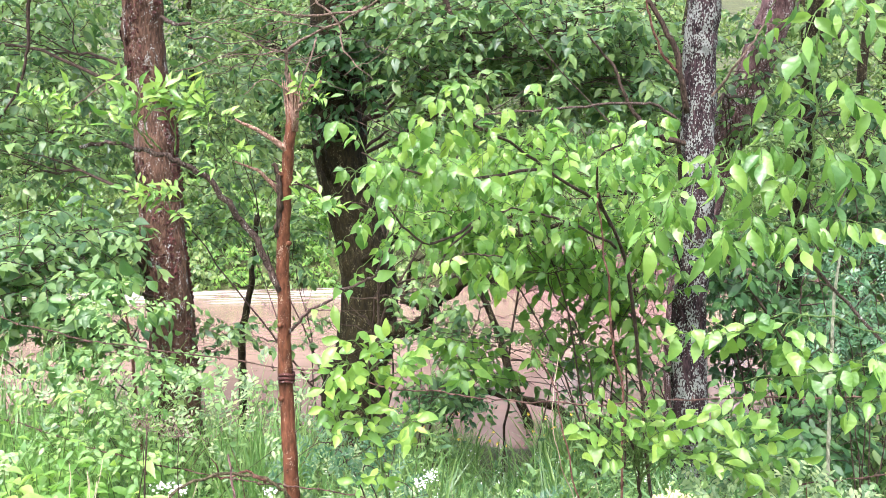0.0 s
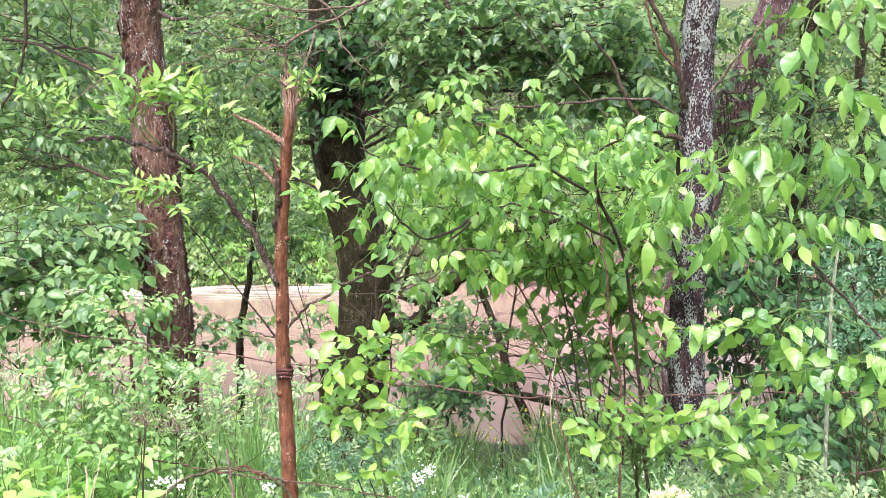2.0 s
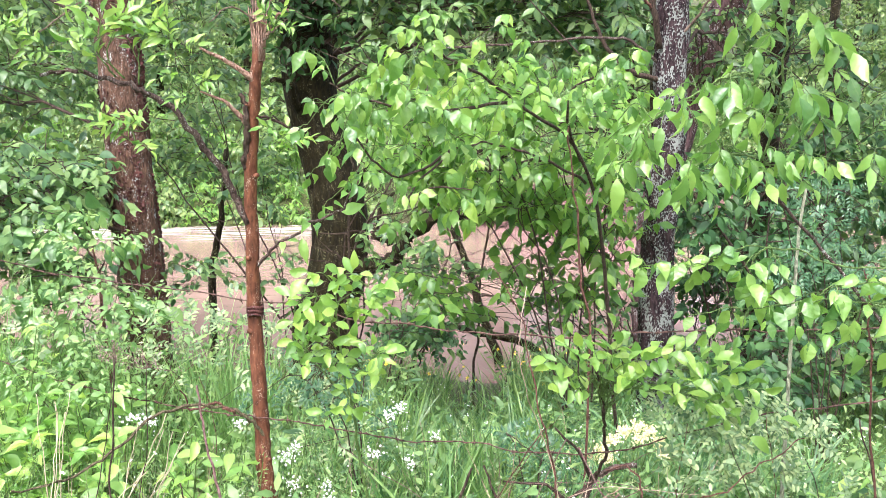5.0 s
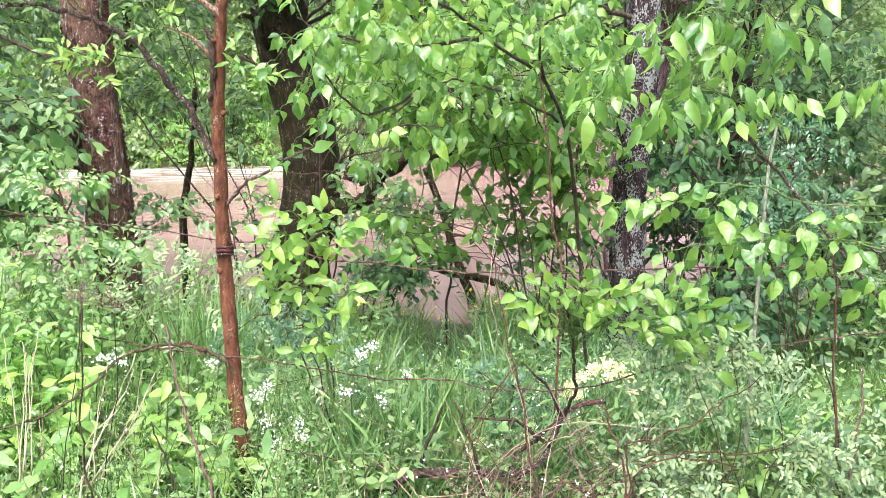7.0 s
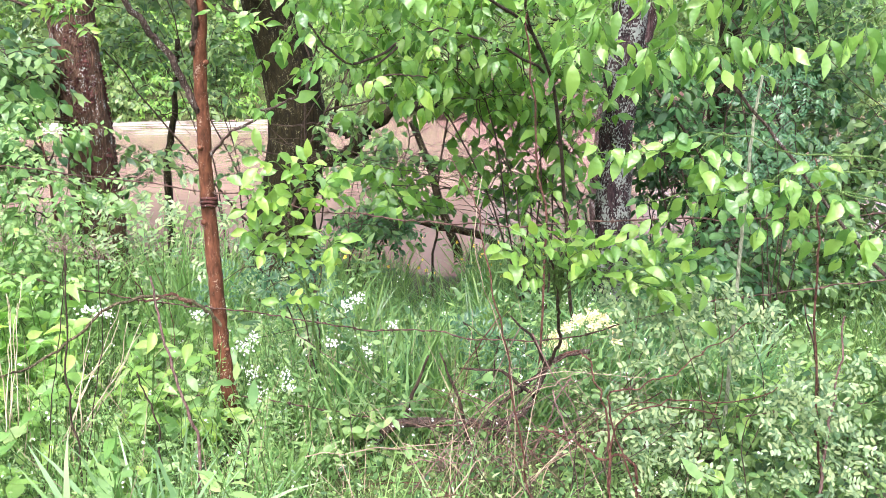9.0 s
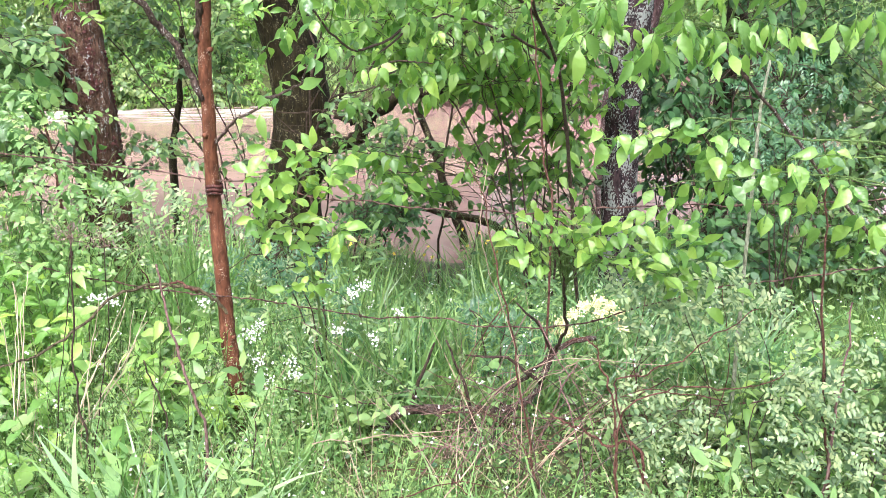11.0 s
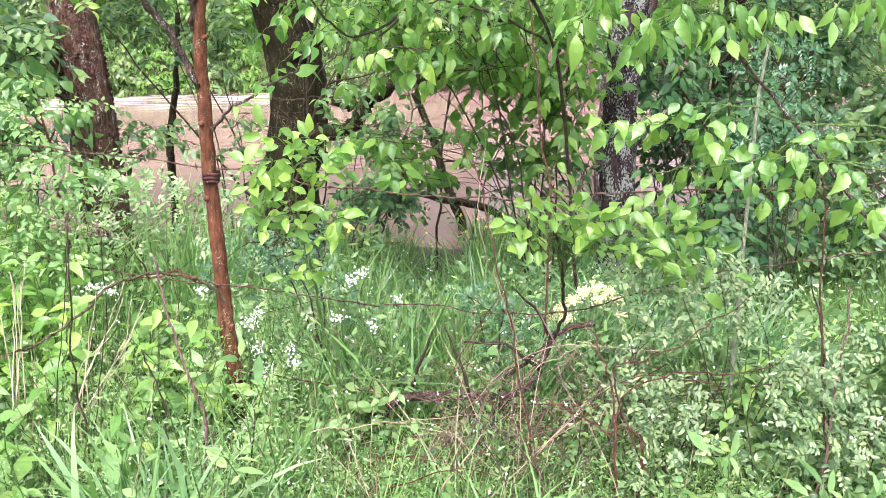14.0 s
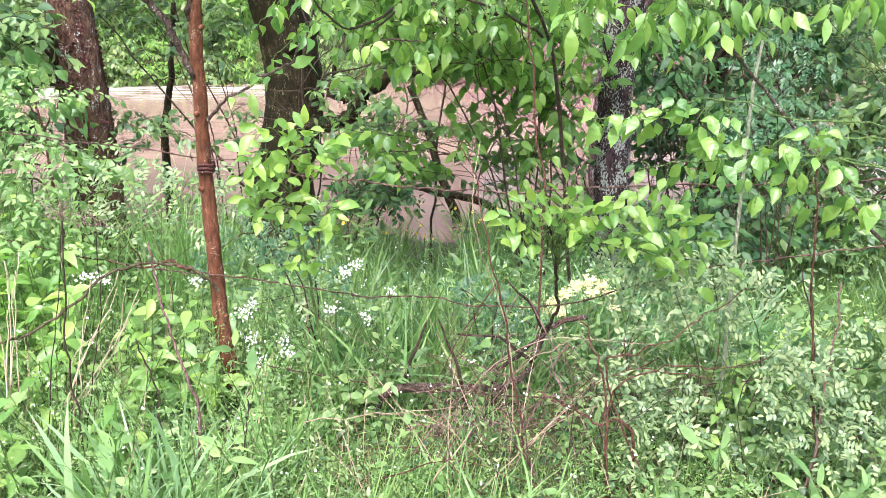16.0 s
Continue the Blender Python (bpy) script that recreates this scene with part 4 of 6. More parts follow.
# the torn side branch with its fresh sprouts
stem(sap, gen, [(-0.550, 3.060, 1.157), (-0.618, 3.030, 1.320), (-0.700, 3.000, 1.447), (-0.787, 2.960, 1.547), (-0.835, 2.930, 1.597), (-0.910, 2.900, 1.628), (-0.999, 2.880, 1.642), (-1.122, 2.860, 1.629)], 0.0125, 0.006, TWIG_GREY, "branch")
stem(sap, gen, [(-0.501, 3.000, 1.617), (-0.570, 2.970, 1.667), (-0.664, 2.950, 1.718)], 0.012, 0.004, SPLINTER, "torn_stub", bend=0.001)
stub2 = stem(sap, gen, [(-0.531, 3.030, 1.467), (-0.565, 3.000, 1.514), (-0.611, 2.980, 1.554), (-0.671, 2.970, 1.585)], 0.010, 0.0025, SPLINTER, "torn_stub", bend=0.001)
stem(sap, gen, [(-0.547, 3.040, 1.337), (-0.545, 3.020, 1.422), (-0.547, 3.010, 1.495), (-0.553, 3.000, 1.577)], 0.013, 0.008, TWIG, "torn_stub", label="dark split side stem")
stem(sap, gen, [(-0.489, 3.000, 1.731), (-0.453, 2.980, 1.774), (-0.412, 2.960, 1.807), (-0.389, 2.950, 1.828)], 0.007, 0.003, SPLINTER, "torn_stub")
low = stem(sap, gen, [(-0.524, 3.100, 0.353), (-0.538, 3.060, 0.452), (-0.589, 3.020, 0.513), (-0.674, 2.950, 0.550), (-0.785, 2.850, 0.546), (-0.911, 2.750, 0.482), (-1.019, 2.700, 0.425), (-1.200, 2.650, 0.408)], 0.0068, 0.0035, TWIG_OLIVE, "branch")
stem(sap, gen, [(-0.608, 3.020, 0.518), (-0.666, 3.000, 0.561), (-0.732, 2.980, 0.553), (-0.768, 2.950, 0.622)], 0.006, 0.002, TWIG_RED, "branch")
up_br = stem(sap, gen, [(-0.540, 3.080, 0.991), (-0.463, 3.020, 1.077), (-0.342, 2.950, 1.170), (-0.225, 2.850, 1.244), (-0.169, 2.800, 1.318)], 0.006, 0.003, TWIG_GREY, "branch")
set_leaves(sap, gen, up_br, LEAVES_SLIM, 0.06, 0.075, 0.3, 0.3)
for pts, sz in (([(-0.999, 2.880, 1.642), (-1.139, 2.860, 1.658), (-1.197, 2.840, 1.709), (-1.222, 2.840, 1.735)], 0.075), ([(-0.999, 2.880, 1.642), (-1.078, 2.840, 1.691), (-1.136, 2.820, 1.742)], 0.07),
                ([(-0.886, 2.910, 1.623), (-0.915, 2.880, 1.692), (-0.896, 2.870, 1.752)], 0.105), ([(-0.910, 2.900, 1.628), (-0.939, 2.860, 1.674), (-0.942, 2.850, 1.742)], 0.10), ([(-0.849, 2.930, 1.606), (-0.838, 2.900, 1.675), (-0.819, 2.900, 1.727)], 0.09),
                ([(-0.664, 2.950, 1.716), (-0.710, 2.920, 1.710), (-0.758, 2.900, 1.709)], 0.085), ([(-0.664, 2.950, 1.685), (-0.681, 2.900, 1.648), (-0.674, 2.900, 1.560)], 0.075),
                ([(-0.794, 2.950, 1.525), (-0.835, 2.900, 1.473), (-0.918, 2.880, 1.457)], 0.075), ([(-0.820, 2.950, 1.561), (-0.862, 2.900, 1.474), (-0.849, 2.880, 1.413)], 0.075), ([(-0.503, 3.000, 1.504), (-0.440, 2.970, 1.460), (-0.375, 2.950, 1.406)], 0.08), ([(-0.484, 3.000, 1.722), (-0.454, 2.980, 1.738), (-0.434, 2.970, 1.773)], 0.07)):
    l_ = stem(sap, gen, pts, 0.003, 0.0015, TWIG_GREEN, "twig", 4)
    for j, i in enumerate((3, 5, len(l_) - 4, len(l_) - 2, len(l_) - 1)):
        tan = unit(l_[i] - l_[i - 2])
        d = unit(tan * 0.7 + np.array([(1 if j % 2 else -1) * 0.6, -0.3, 0.5]) + gen.normal(0, 0.3, 3))
        spray(sap, gen, l_[i], l_[i] + d * gen.uniform(0.07, 0.12) * sz / 0.08, SPROUTS, 3, sz * 0.62, drop=-0.1)
# the snapped-off top, hanging as dead twigs
for pts, r0 in (([(-0.496, 3.000, 1.829), (-0.495, 2.980, 1.925), (-0.365, 2.950, 1.990), (-0.194, 2.900, 2.075), (0.025, 2.900, 2.193)], 0.006), ([(-0.492, 3.000, 1.793), (-0.563, 2.950, 1.834), (-0.622, 2.900, 1.790)], 0.003),
                ([(-0.486, 2.980, 1.933), (-0.587, 2.950, 1.916), (-0.688, 2.900, 1.903)], 0.003), ([(-0.402, 2.960, 1.972), (-0.431, 2.900, 1.854), (-0.458, 2.900, 1.794)], 0.003), ([(-0.329, 2.950, 2.007), (-0.307, 2.900, 1.922), (-0.218, 2.850, 1.831)], 0.003),
                ([(-0.495, 2.980, 1.925), (-0.584, 2.980, 1.952), (-0.676, 3.000, 2.008)], 0.0035), ([(-0.237, 2.920, 2.059), (-0.399, 2.950, 2.037), (-0.567, 3.000, 2.069), (-0.709, 3.000, 2.114)], 0.004), ([(-0.329, 2.950, 2.012), (-0.414, 3.000, 2.077), (-0.475, 3.000, 2.148)], 0.004), ([(-0.484, 3.000, 1.739), (-0.434, 2.970, 1.764), (-0.389, 2.950, 1.806)], 0.004), ([(-0.347, 2.950, 1.999), (-0.497, 2.900, 2.009), (-0.602, 2.900, 1.972)], 0.002)):
    stem(sap, gen, pts, r0 * 1.15, 0.0014, DEAD_TWIG, "dead_twig", 5, 0.004, 5)

tangle = np.random.default_rng(34)
for k in range(20):
    c = np.array([tangle.uniform(-0.72, -0.15), tangle.uniform(2.88, 3.05), tangle.uniform(1.86, 2.12)])
    w = unit(np.array([1.0, 0, tangle.normal(0.1, 0.45)])) * tangle.uniform(0.08, 0.24)
    stem(sap, tangle, [c - w, c + np.array([0, 0, tangle.normal(0, 0.03)]), c + w], tangle.uniform(0.0012, 0.0026), 0.0008, (DEAD_TWIG, TWIG_GREY)[k % 2], "dead_twig", 5, 0.006, 5)

# bare limbs of the trunks behind
gen = np.random.default_rng(35)
stem(old_tree, gen, [(-1.523, 5.100, 2.383), (-1.434, 5.000, 2.337), (-1.384, 4.980, 2.319), (-1.331, 4.970, 2.326)], 0.012, 0.008, TWIG_GREY, "stub", 6, 0.002)
stem(old_tree, gen, [(-1.665, 5.200, 2.734), (-1.999, 5.300, 2.697), (-2.327, 5.400, 2.563), (-2.362, 5.400, 2.277), (-2.427, 5.400, 2.053), (-2.630, 5.400, 1.764)], 0.016, 0.005, TWIG, "limb")
stem(old_tree, gen, [(-1.694, 5.100, 2.113), (-1.821, 5.000, 2.014), (-1.967, 4.900, 1.875), (-2.060, 4.900, 1.773)], 0.005, 0.002, DEAD_TWIG, "limb")
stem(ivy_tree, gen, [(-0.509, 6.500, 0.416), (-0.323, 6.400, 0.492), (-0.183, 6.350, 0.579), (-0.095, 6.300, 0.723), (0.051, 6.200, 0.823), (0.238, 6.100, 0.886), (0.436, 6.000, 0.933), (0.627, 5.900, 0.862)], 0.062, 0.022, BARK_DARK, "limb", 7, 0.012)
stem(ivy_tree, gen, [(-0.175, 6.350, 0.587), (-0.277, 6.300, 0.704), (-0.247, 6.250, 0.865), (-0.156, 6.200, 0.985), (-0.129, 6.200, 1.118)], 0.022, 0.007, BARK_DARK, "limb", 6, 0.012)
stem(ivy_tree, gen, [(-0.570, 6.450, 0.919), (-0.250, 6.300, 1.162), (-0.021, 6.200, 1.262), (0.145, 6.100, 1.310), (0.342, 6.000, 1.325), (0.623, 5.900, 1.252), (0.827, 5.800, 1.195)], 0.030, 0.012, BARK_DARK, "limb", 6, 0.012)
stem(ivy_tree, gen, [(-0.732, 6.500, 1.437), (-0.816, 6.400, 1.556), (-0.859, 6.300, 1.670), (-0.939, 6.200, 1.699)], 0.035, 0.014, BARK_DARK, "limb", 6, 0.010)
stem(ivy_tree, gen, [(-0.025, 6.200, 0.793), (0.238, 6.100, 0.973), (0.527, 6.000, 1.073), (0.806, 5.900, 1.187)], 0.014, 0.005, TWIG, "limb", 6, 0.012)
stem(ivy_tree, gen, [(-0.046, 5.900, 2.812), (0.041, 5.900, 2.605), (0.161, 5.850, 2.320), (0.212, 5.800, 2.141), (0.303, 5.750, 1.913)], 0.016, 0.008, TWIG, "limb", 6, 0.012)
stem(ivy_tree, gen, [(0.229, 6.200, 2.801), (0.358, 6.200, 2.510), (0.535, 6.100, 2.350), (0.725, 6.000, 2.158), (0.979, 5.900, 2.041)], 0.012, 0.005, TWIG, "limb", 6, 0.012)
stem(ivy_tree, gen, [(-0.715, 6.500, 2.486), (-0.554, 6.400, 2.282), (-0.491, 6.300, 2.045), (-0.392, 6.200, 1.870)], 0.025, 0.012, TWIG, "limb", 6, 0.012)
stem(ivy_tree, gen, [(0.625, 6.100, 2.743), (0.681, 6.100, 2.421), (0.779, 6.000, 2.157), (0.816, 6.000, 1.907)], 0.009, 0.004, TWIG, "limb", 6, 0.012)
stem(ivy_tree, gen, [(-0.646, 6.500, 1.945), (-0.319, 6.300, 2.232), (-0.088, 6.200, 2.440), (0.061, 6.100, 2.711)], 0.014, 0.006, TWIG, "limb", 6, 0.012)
stem(lichen_tree, gen, [(1.299, 5.000, 1.770), (1.153, 4.900, 1.855), (1.009, 4.850, 1.885), (0.622, 4.800, 1.858), (0.283, 4.750, 1.837), (0.098, 4.700, 1.821)], 0.010, 0.004, TWIG_GREY, "limb")
stem(lichen_tree, gen, [(1.285, 4.950, 1.842), (1.209, 4.900, 2.103), (1.133, 4.900, 2.277), (1.027, 4.900, 2.479), (0.951, 4.900, 2.764)], 0.018, 0.010, TWIG, "limb")
stem(lichen_tree, gen, [(1.224, 4.900, 2.044), (1.149, 4.900, 2.161), (1.088, 4.900, 2.335), (1.071, 4.900, 2.507)], 0.008, 0.005, TWIG_RED, "limb")
stem(lichen_tree, gen, [(1.331, 5.000, 1.665), (1.081, 4.900, 1.738), (0.961, 4.900, 1.871), (0.870, 4.900, 2.076), (0.751, 4.900, 2.250)], 0.016, 0.005, TWIG, "limb")
stem(lichen_tree, gen, [(1.345, 4.950, 1.842), (1.447, 4.900, 1.985), (1.515, 4.800, 2.118), (1.665, 4.750, 2.335)], 0.009, 0.004, DEAD_TWIG, "limb")

# ---- near leafy shrubs ----
gen = np.random.default_rng(41)
# the drooping box elder in the middle
root = (1.0, 4.3)
el = thing("box_elder", (root[0], root[1], ground_at(*root)), "young box elder with drooping bright green leaves", "shrub")
r0p = (root[0], root[1], ground_at(*root) - 0.03)
s1 = stem(el, gen, [r0p, (0.798, 3.900, 0.830), (0.625, 3.500, 1.338), (0.336, 3.200, 1.553), (0.114, 3.000, 1.673), (-0.048, 2.950, 1.743)], 0.009, 0.003, TWIG)
side_twigs(el, gen, s1, 12, 0.22, BRIGHT, 0.045, 0.063, 1.2, TWIG_GREEN, 0.62, threes=True)
s2 = stem(el, gen, [(0.336, 3.200, 1.553), (0.059, 3.000, 1.537), (-0.119, 2.900, 1.574), (-0.255, 2.850, 1.609)], 0.006, 0.0025, TWIG)
side_twigs(el, gen, s2, 11, 0.18, LEAVES, 0.045, 0.059, 1.1, TWIG_GREEN, 0.2, threes=True)
s3 = stem(el, gen, [(0.625, 3.500, 1.338), (0.547, 3.300, 1.552), (0.607, 3.200, 1.638), (0.738, 3.100, 1.644)], 0.006, 0.0025, TWIG)
side_twigs(el, gen, s3, 10, 0.18, LEAVES, 0.045, 0.059, 1.2, TWIG_GREEN, 0.25, threes=True)
s4 = stem(el, gen, [(0.666, 3.600, 1.243), (0.441, 3.400, 1.345), (0.286, 3.300, 1.413), (0.141, 3.200, 1.399)], 0.006, 0.0025, TWIG)
side_twigs(el, gen, s4, 9, 0.18, LEAVES, 0.045, 0.061, 0.9, TWIG_GREEN, 0.25, threes=True)
s5 = stem(el, gen, [(0.141, 3.200, 1.399), (-0.052, 3.000, 1.300), (-0.177, 2.950, 1.414), (-0.194, 2.950, 1.503)], 0.005, 0.0025, TWIG)
side_twigs(el, gen, s5, 6, 0.16, LEAVES, 0.045, 0.059, 0.7, TWIG_GREEN, 0.2, threes=True)
s6 = stem(el, gen, [(0.141, 3.200, 1.399), (-0.016, 2.950, 1.250), (0.089, 2.850, 1.295), (0.173, 2.800, 1.290)], 0.004, 0.002, TWIG)
side_twigs(el, gen, s6, 5, 0.10, BRIGHT, 0.045, 0.060, 0.4, TWIG_GREEN, 0.4, threes=True)

# bright sapling spray beside the broken trunk
root = (-0.05, 2.85)
sp = thing("leafy_sprout", (root[0], root[1], ground_at(*root)), "upright sprout with bright yellow-green oval leaves", "shrub")
s1 = stem(sp, gen, [(root[0], root[1], ground_at(*root) - 0.03), (-0.173, 2.800, 0.432), (-0.186, 2.720, 0.684), (-0.217, 2.680, 0.888), (-0.239, 2.650, 1.059)], 0.006, 0.002, TWIG_GREEN)
side_twigs(sp, gen, s1, 13, 0.15, LEAFLETS, 0.040, 0.055, 0.2, TWIG_GREEN, 0.42, (0, -0.25, 0.1))
for pts in ([(-0.183, 2.730, 0.645), (-0.288, 2.680, 0.768), (-0.345, 2.650, 0.862)], [(-0.202, 2.690, 0.868), (-0.148, 2.660, 0.942), (-0.134, 2.630, 1.062)], [(-0.190, 2.700, 0.761), (-0.128, 2.660, 0.806), (-0.100, 2.620, 0.867)], [(-0.196, 2.700, 0.831), (-0.277, 2.660, 0.943), (-0.286, 2.630, 1.023)]):
    l_ = stem(sp, gen, pts, 0.003, 0.0015, TWIG_GREEN)
    side_twigs(sp, gen, l_, 4, 0.08, LEAFLETS, 0.034, 0.052, 0.15, TWIG_GREEN, 0.3, (0, -0.2, 0.2))

# ash sapling in front of the lichen trunk
gen = np.random.default_rng(43)
root = (0.42, 3.08)
ash = thing("ash_sapling", (root[0], root[1], ground_at(*root)), "ash sapling with paired glossy green leaflets", "shrub")
s1 = stem(ash, gen, [(root[0], root[1], ground_at(*root) - 0.03), (0.451, 3.060, 0.075), (0.586, 3.040, 0.235), (0.622, 2.980, 0.334), (0.612, 2.880, 0.464), (0.572, 2.750, 0.644), (0.540, 2.690, 0.790)], 0.0085, 0.004, TWIG)


def ash_leaf(base, tip):
    stem(ash, gen, [s1[int(gen.integers(len(s1) - 12, len(s1) - 3))], (np.array(base) + s1[-4]) / 2 + gen.normal(0, 0.01, 3), base], 0.003, 0.0018, TWIG_GREEN, "twig", 4)
    spray(ash, gen, base, np.array(tip) + np.array([gen.normal(0, 0.02), 0, gen.normal(0, 0.02)]), LEAFLETS, 3, 0.064, (0, -0.6, 0.8), sag=0.08, start=0.25)
    if gen.uniform() < 0.5:
        spray(ash, gen, base, np.array(tip) + np.array([gen.normal(0, 0.05), -0.04, gen.normal(0, 0.03) - 0.03]), LEAFLETS, 2, 0.06, (0, -0.6, 0.8), sag=0.08, start=0.3)


ash_leaf((0.525, 2.680, 0.713), (0.362, 2.600, 0.815))
ash_leaf((0.517, 2.680, 0.704), (0.355, 2.600, 0.768))
ash_leaf((0.502, 2.660, 0.763), (0.411, 2.580, 0.872))
ash_leaf((0.529, 2.660, 0.745), (0.456, 2.580, 0.851))
ash_leaf((0.557, 2.670, 0.733), (0.551, 2.580, 0.870))
ash_leaf((0.574, 2.670, 0.742), (0.602, 2.580, 0.893))
ash_leaf((0.594, 2.680, 0.720), (0.657, 2.600, 0.826))
ash_leaf((0.612, 2.680, 0.711), (0.710, 2.600, 0.838))
ash_leaf((0.657, 2.660, 0.761), (0.739, 2.560, 0.873))
ash_leaf((0.718, 2.660, 0.760), (0.810, 2.560, 0.879))
ash_leaf((0.727, 2.660, 0.742), (0.831, 2.560, 0.818))
ash_leaf((0.780, 2.660, 0.742), (0.880, 2.560, 0.843))
ash_leaf((0.799, 2.660, 0.714), (0.910, 2.560, 0.783))
ash_leaf((0.848, 2.650, 0.717), (0.967, 2.560, 0.771))
ash_leaf((0.695, 2.660, 0.698), (0.796, 2.580, 0.733))
ash_leaf((0.868, 2.650, 0.690), (1.013, 2.560, 0.715))
ash_leaf((0.818, 2.660, 0.687), (0.927, 2.580, 0.657))
ash_leaf((0.596, 2.680, 0.684), (0.681, 2.600, 0.708))
ash_leaf((0.748, 2.660, 0.688), (0.847, 2.580, 0.691))
ash_leaf((0.543, 2.680, 0.685), (0.434, 2.600, 0.738))
ash_leaf((0.595, 2.680, 0.702), (0.600, 2.600, 0.787))

# hanging branches of a shrub beside the viewer
gen = np.random.default_rng(44)
root = (1.95, 2.5)
hs = thing("overhanging_shrub", (root[0], root[1], ground_at(*root)), "tall shrub with long hanging fresh green leaves", "shrub")
stem(hs, gen, [(root[0], root[1], ground_at(*root) - 0.03), (1.88, 2.45, 0.7), (1.721, 2.400, 1.326), (1.678, 2.400, 1.834), (1.665, 2.400, 2.323)], 0.014, 0.006, TWIG)


def leafy_branch(pts, n, ln, lf, dr, lo):
    l_ = stem(hs, gen, pts, 0.003, 0.0013, TWIG_GREEN, "branch")
    side_twigs(hs, gen, l_, n, ln, LEAVES, 0.06, lf * 0.85, dr, TWIG_GREEN, lo)


def hanging(a, b, pairs, size):
    """A leaf of several long leaflets that hang from an arching stalk."""
    spray(hs, gen, a, b, LEAVES_SLIM, pairs, size * 0.9, (gen.normal(0, 0.5), -0.9, 0.35), TWIG_GREEN, 0.16, 0.62, gen.uniform(1.0, 1.7), 0.0019)


leafy_branch([(1.838, 2.400, 0.981), (1.387, 2.300, 1.112), (1.056, 2.250, 1.179), (0.862, 2.200, 1.208), (0.735, 2.150, 1.202), (0.642, 2.150, 1.176), (0.514, 2.150, 1.177)], 7, 0.04, 0.068, 1.6, 0.62)
leafy_branch([(0.862, 2.200, 1.208), (0.842, 2.200, 1.160), (0.840, 2.150, 1.107)], 4, 0.06, 0.062, 1.2, 0.2)
leafy_branch([(0.862, 2.200, 1.208), (0.894, 2.200, 1.174), (0.894, 2.150, 1.121)], 3, 0.05, 0.062, 1.2, 0.3)
leafy_branch([(1.879, 2.400, 0.785), (1.407, 2.300, 0.992), (1.070, 2.250, 1.065), (0.834, 2.200, 1.056), (0.666, 2.200, 1.036)], 7, 0.05, 0.058, 1.6, 0.58)
leafy_branch([(1.872, 2.400, 0.818), (1.425, 2.300, 1.067), (1.185, 2.200, 1.116), (1.042, 2.200, 1.117), (0.988, 2.200, 1.090)], 5, 0.06, 0.07, 1.5, 0.5)
leafy_branch([(1.893, 2.400, 0.718), (1.443, 2.300, 0.961), (1.197, 2.200, 1.031), (1.081, 2.200, 1.032), (1.028, 2.200, 0.989)], 5, 0.06, 0.07, 1.5, 0.5)
leafy_branch([(1.907, 2.400, 0.649), (1.492, 2.300, 0.852), (1.299, 2.200, 0.943), (1.210, 2.200, 0.944)], 4, 0.06, 0.075, 1.5, 0.45)
# the green shoot and its hanging leaves
stem(hs, gen, [(root[0] - 0.05, root[1], ground_at(*root) - 0.02), (1.62, 2.42, 0.55), (1.358, 2.400, 0.863), (1.153, 2.400, 1.094), (1.039, 2.430, 1.220), (0.893, 2.400, 1.378)], 0.0058, 0.004, TWIG_GREY, "leaning_stem", 6, 0.002, label="thin grey leaning stem")
shoot = stem(hs, gen, [(0.893, 2.400, 1.378), (0.919, 2.350, 1.537), (0.914, 2.300, 1.703), (0.914, 2.280, 1.851), (0.913, 2.250, 1.993)], 0.0042, 0.0022, TWIG_GREEN, "shoot", 6, 0.003)
side_shoot = stem(hs, gen, [(0.919, 2.340, 1.593), (0.776, 2.300, 1.619), (0.660, 2.260, 1.573), (0.562, 2.220, 1.506), (0.514, 2.200, 1.427)], 0.0035, 0.0015, TWIG_GREEN, "shoot", 6, 0.003)
low_shoot = stem(hs, gen, [(0.902, 2.380, 1.413), (0.759, 2.300, 1.433), (0.640, 2.250, 1.375)], 0.003, 0.0015, TWIG_GREEN, "shoot", 6, 0.003)
hanging((0.935, 2.320, 1.938), (0.845, 2.200, 1.867), 1, 0.085)
hanging((0.933, 2.320, 1.911), (0.951, 2.200, 1.867), 2, 0.070)
hanging((0.927, 2.320, 1.815), (0.829, 2.200, 1.826), 2, 0.100)
hanging((0.926, 2.320, 1.760), (0.944, 2.200, 1.749), 1, 0.080)
hanging((0.922, 2.320, 1.705), (0.972, 2.200, 1.720), 2, 0.095)
hanging((0.922, 2.320, 1.698), (1.029, 2.200, 1.676), 2, 0.095)
hanging((0.916, 2.320, 1.635), (0.910, 2.200, 1.571), 1, 0.090)
hanging((0.914, 2.320, 1.600), (0.943, 2.200, 1.564), 2, 0.095)
hanging((0.910, 2.320, 1.551), (1.031, 2.200, 1.550), 2, 0.085)
hanging((0.905, 2.320, 1.523), (0.819, 2.200, 1.472), 1, 0.080)
hanging((0.782, 2.320, 1.619), (0.747, 2.200, 1.572), 2, 0.085)
hanging((0.734, 2.320, 1.605), (0.683, 2.200, 1.573), 1, 0.085)
hanging((0.678, 2.320, 1.574), (0.633, 2.200, 1.533), 2, 0.075)
hanging((0.636, 2.320, 1.542), (0.584, 2.200, 1.500), 1, 0.085)
hanging((0.587, 2.320, 1.504), (0.524, 2.200, 1.471), 2, 0.085)
hanging((0.542, 2.320, 1.419), (0.485, 2.200, 1.380), 1, 0.095)
hanging((0.542, 2.320, 1.419), (0.444, 2.200, 1.366), 1, 0.090)
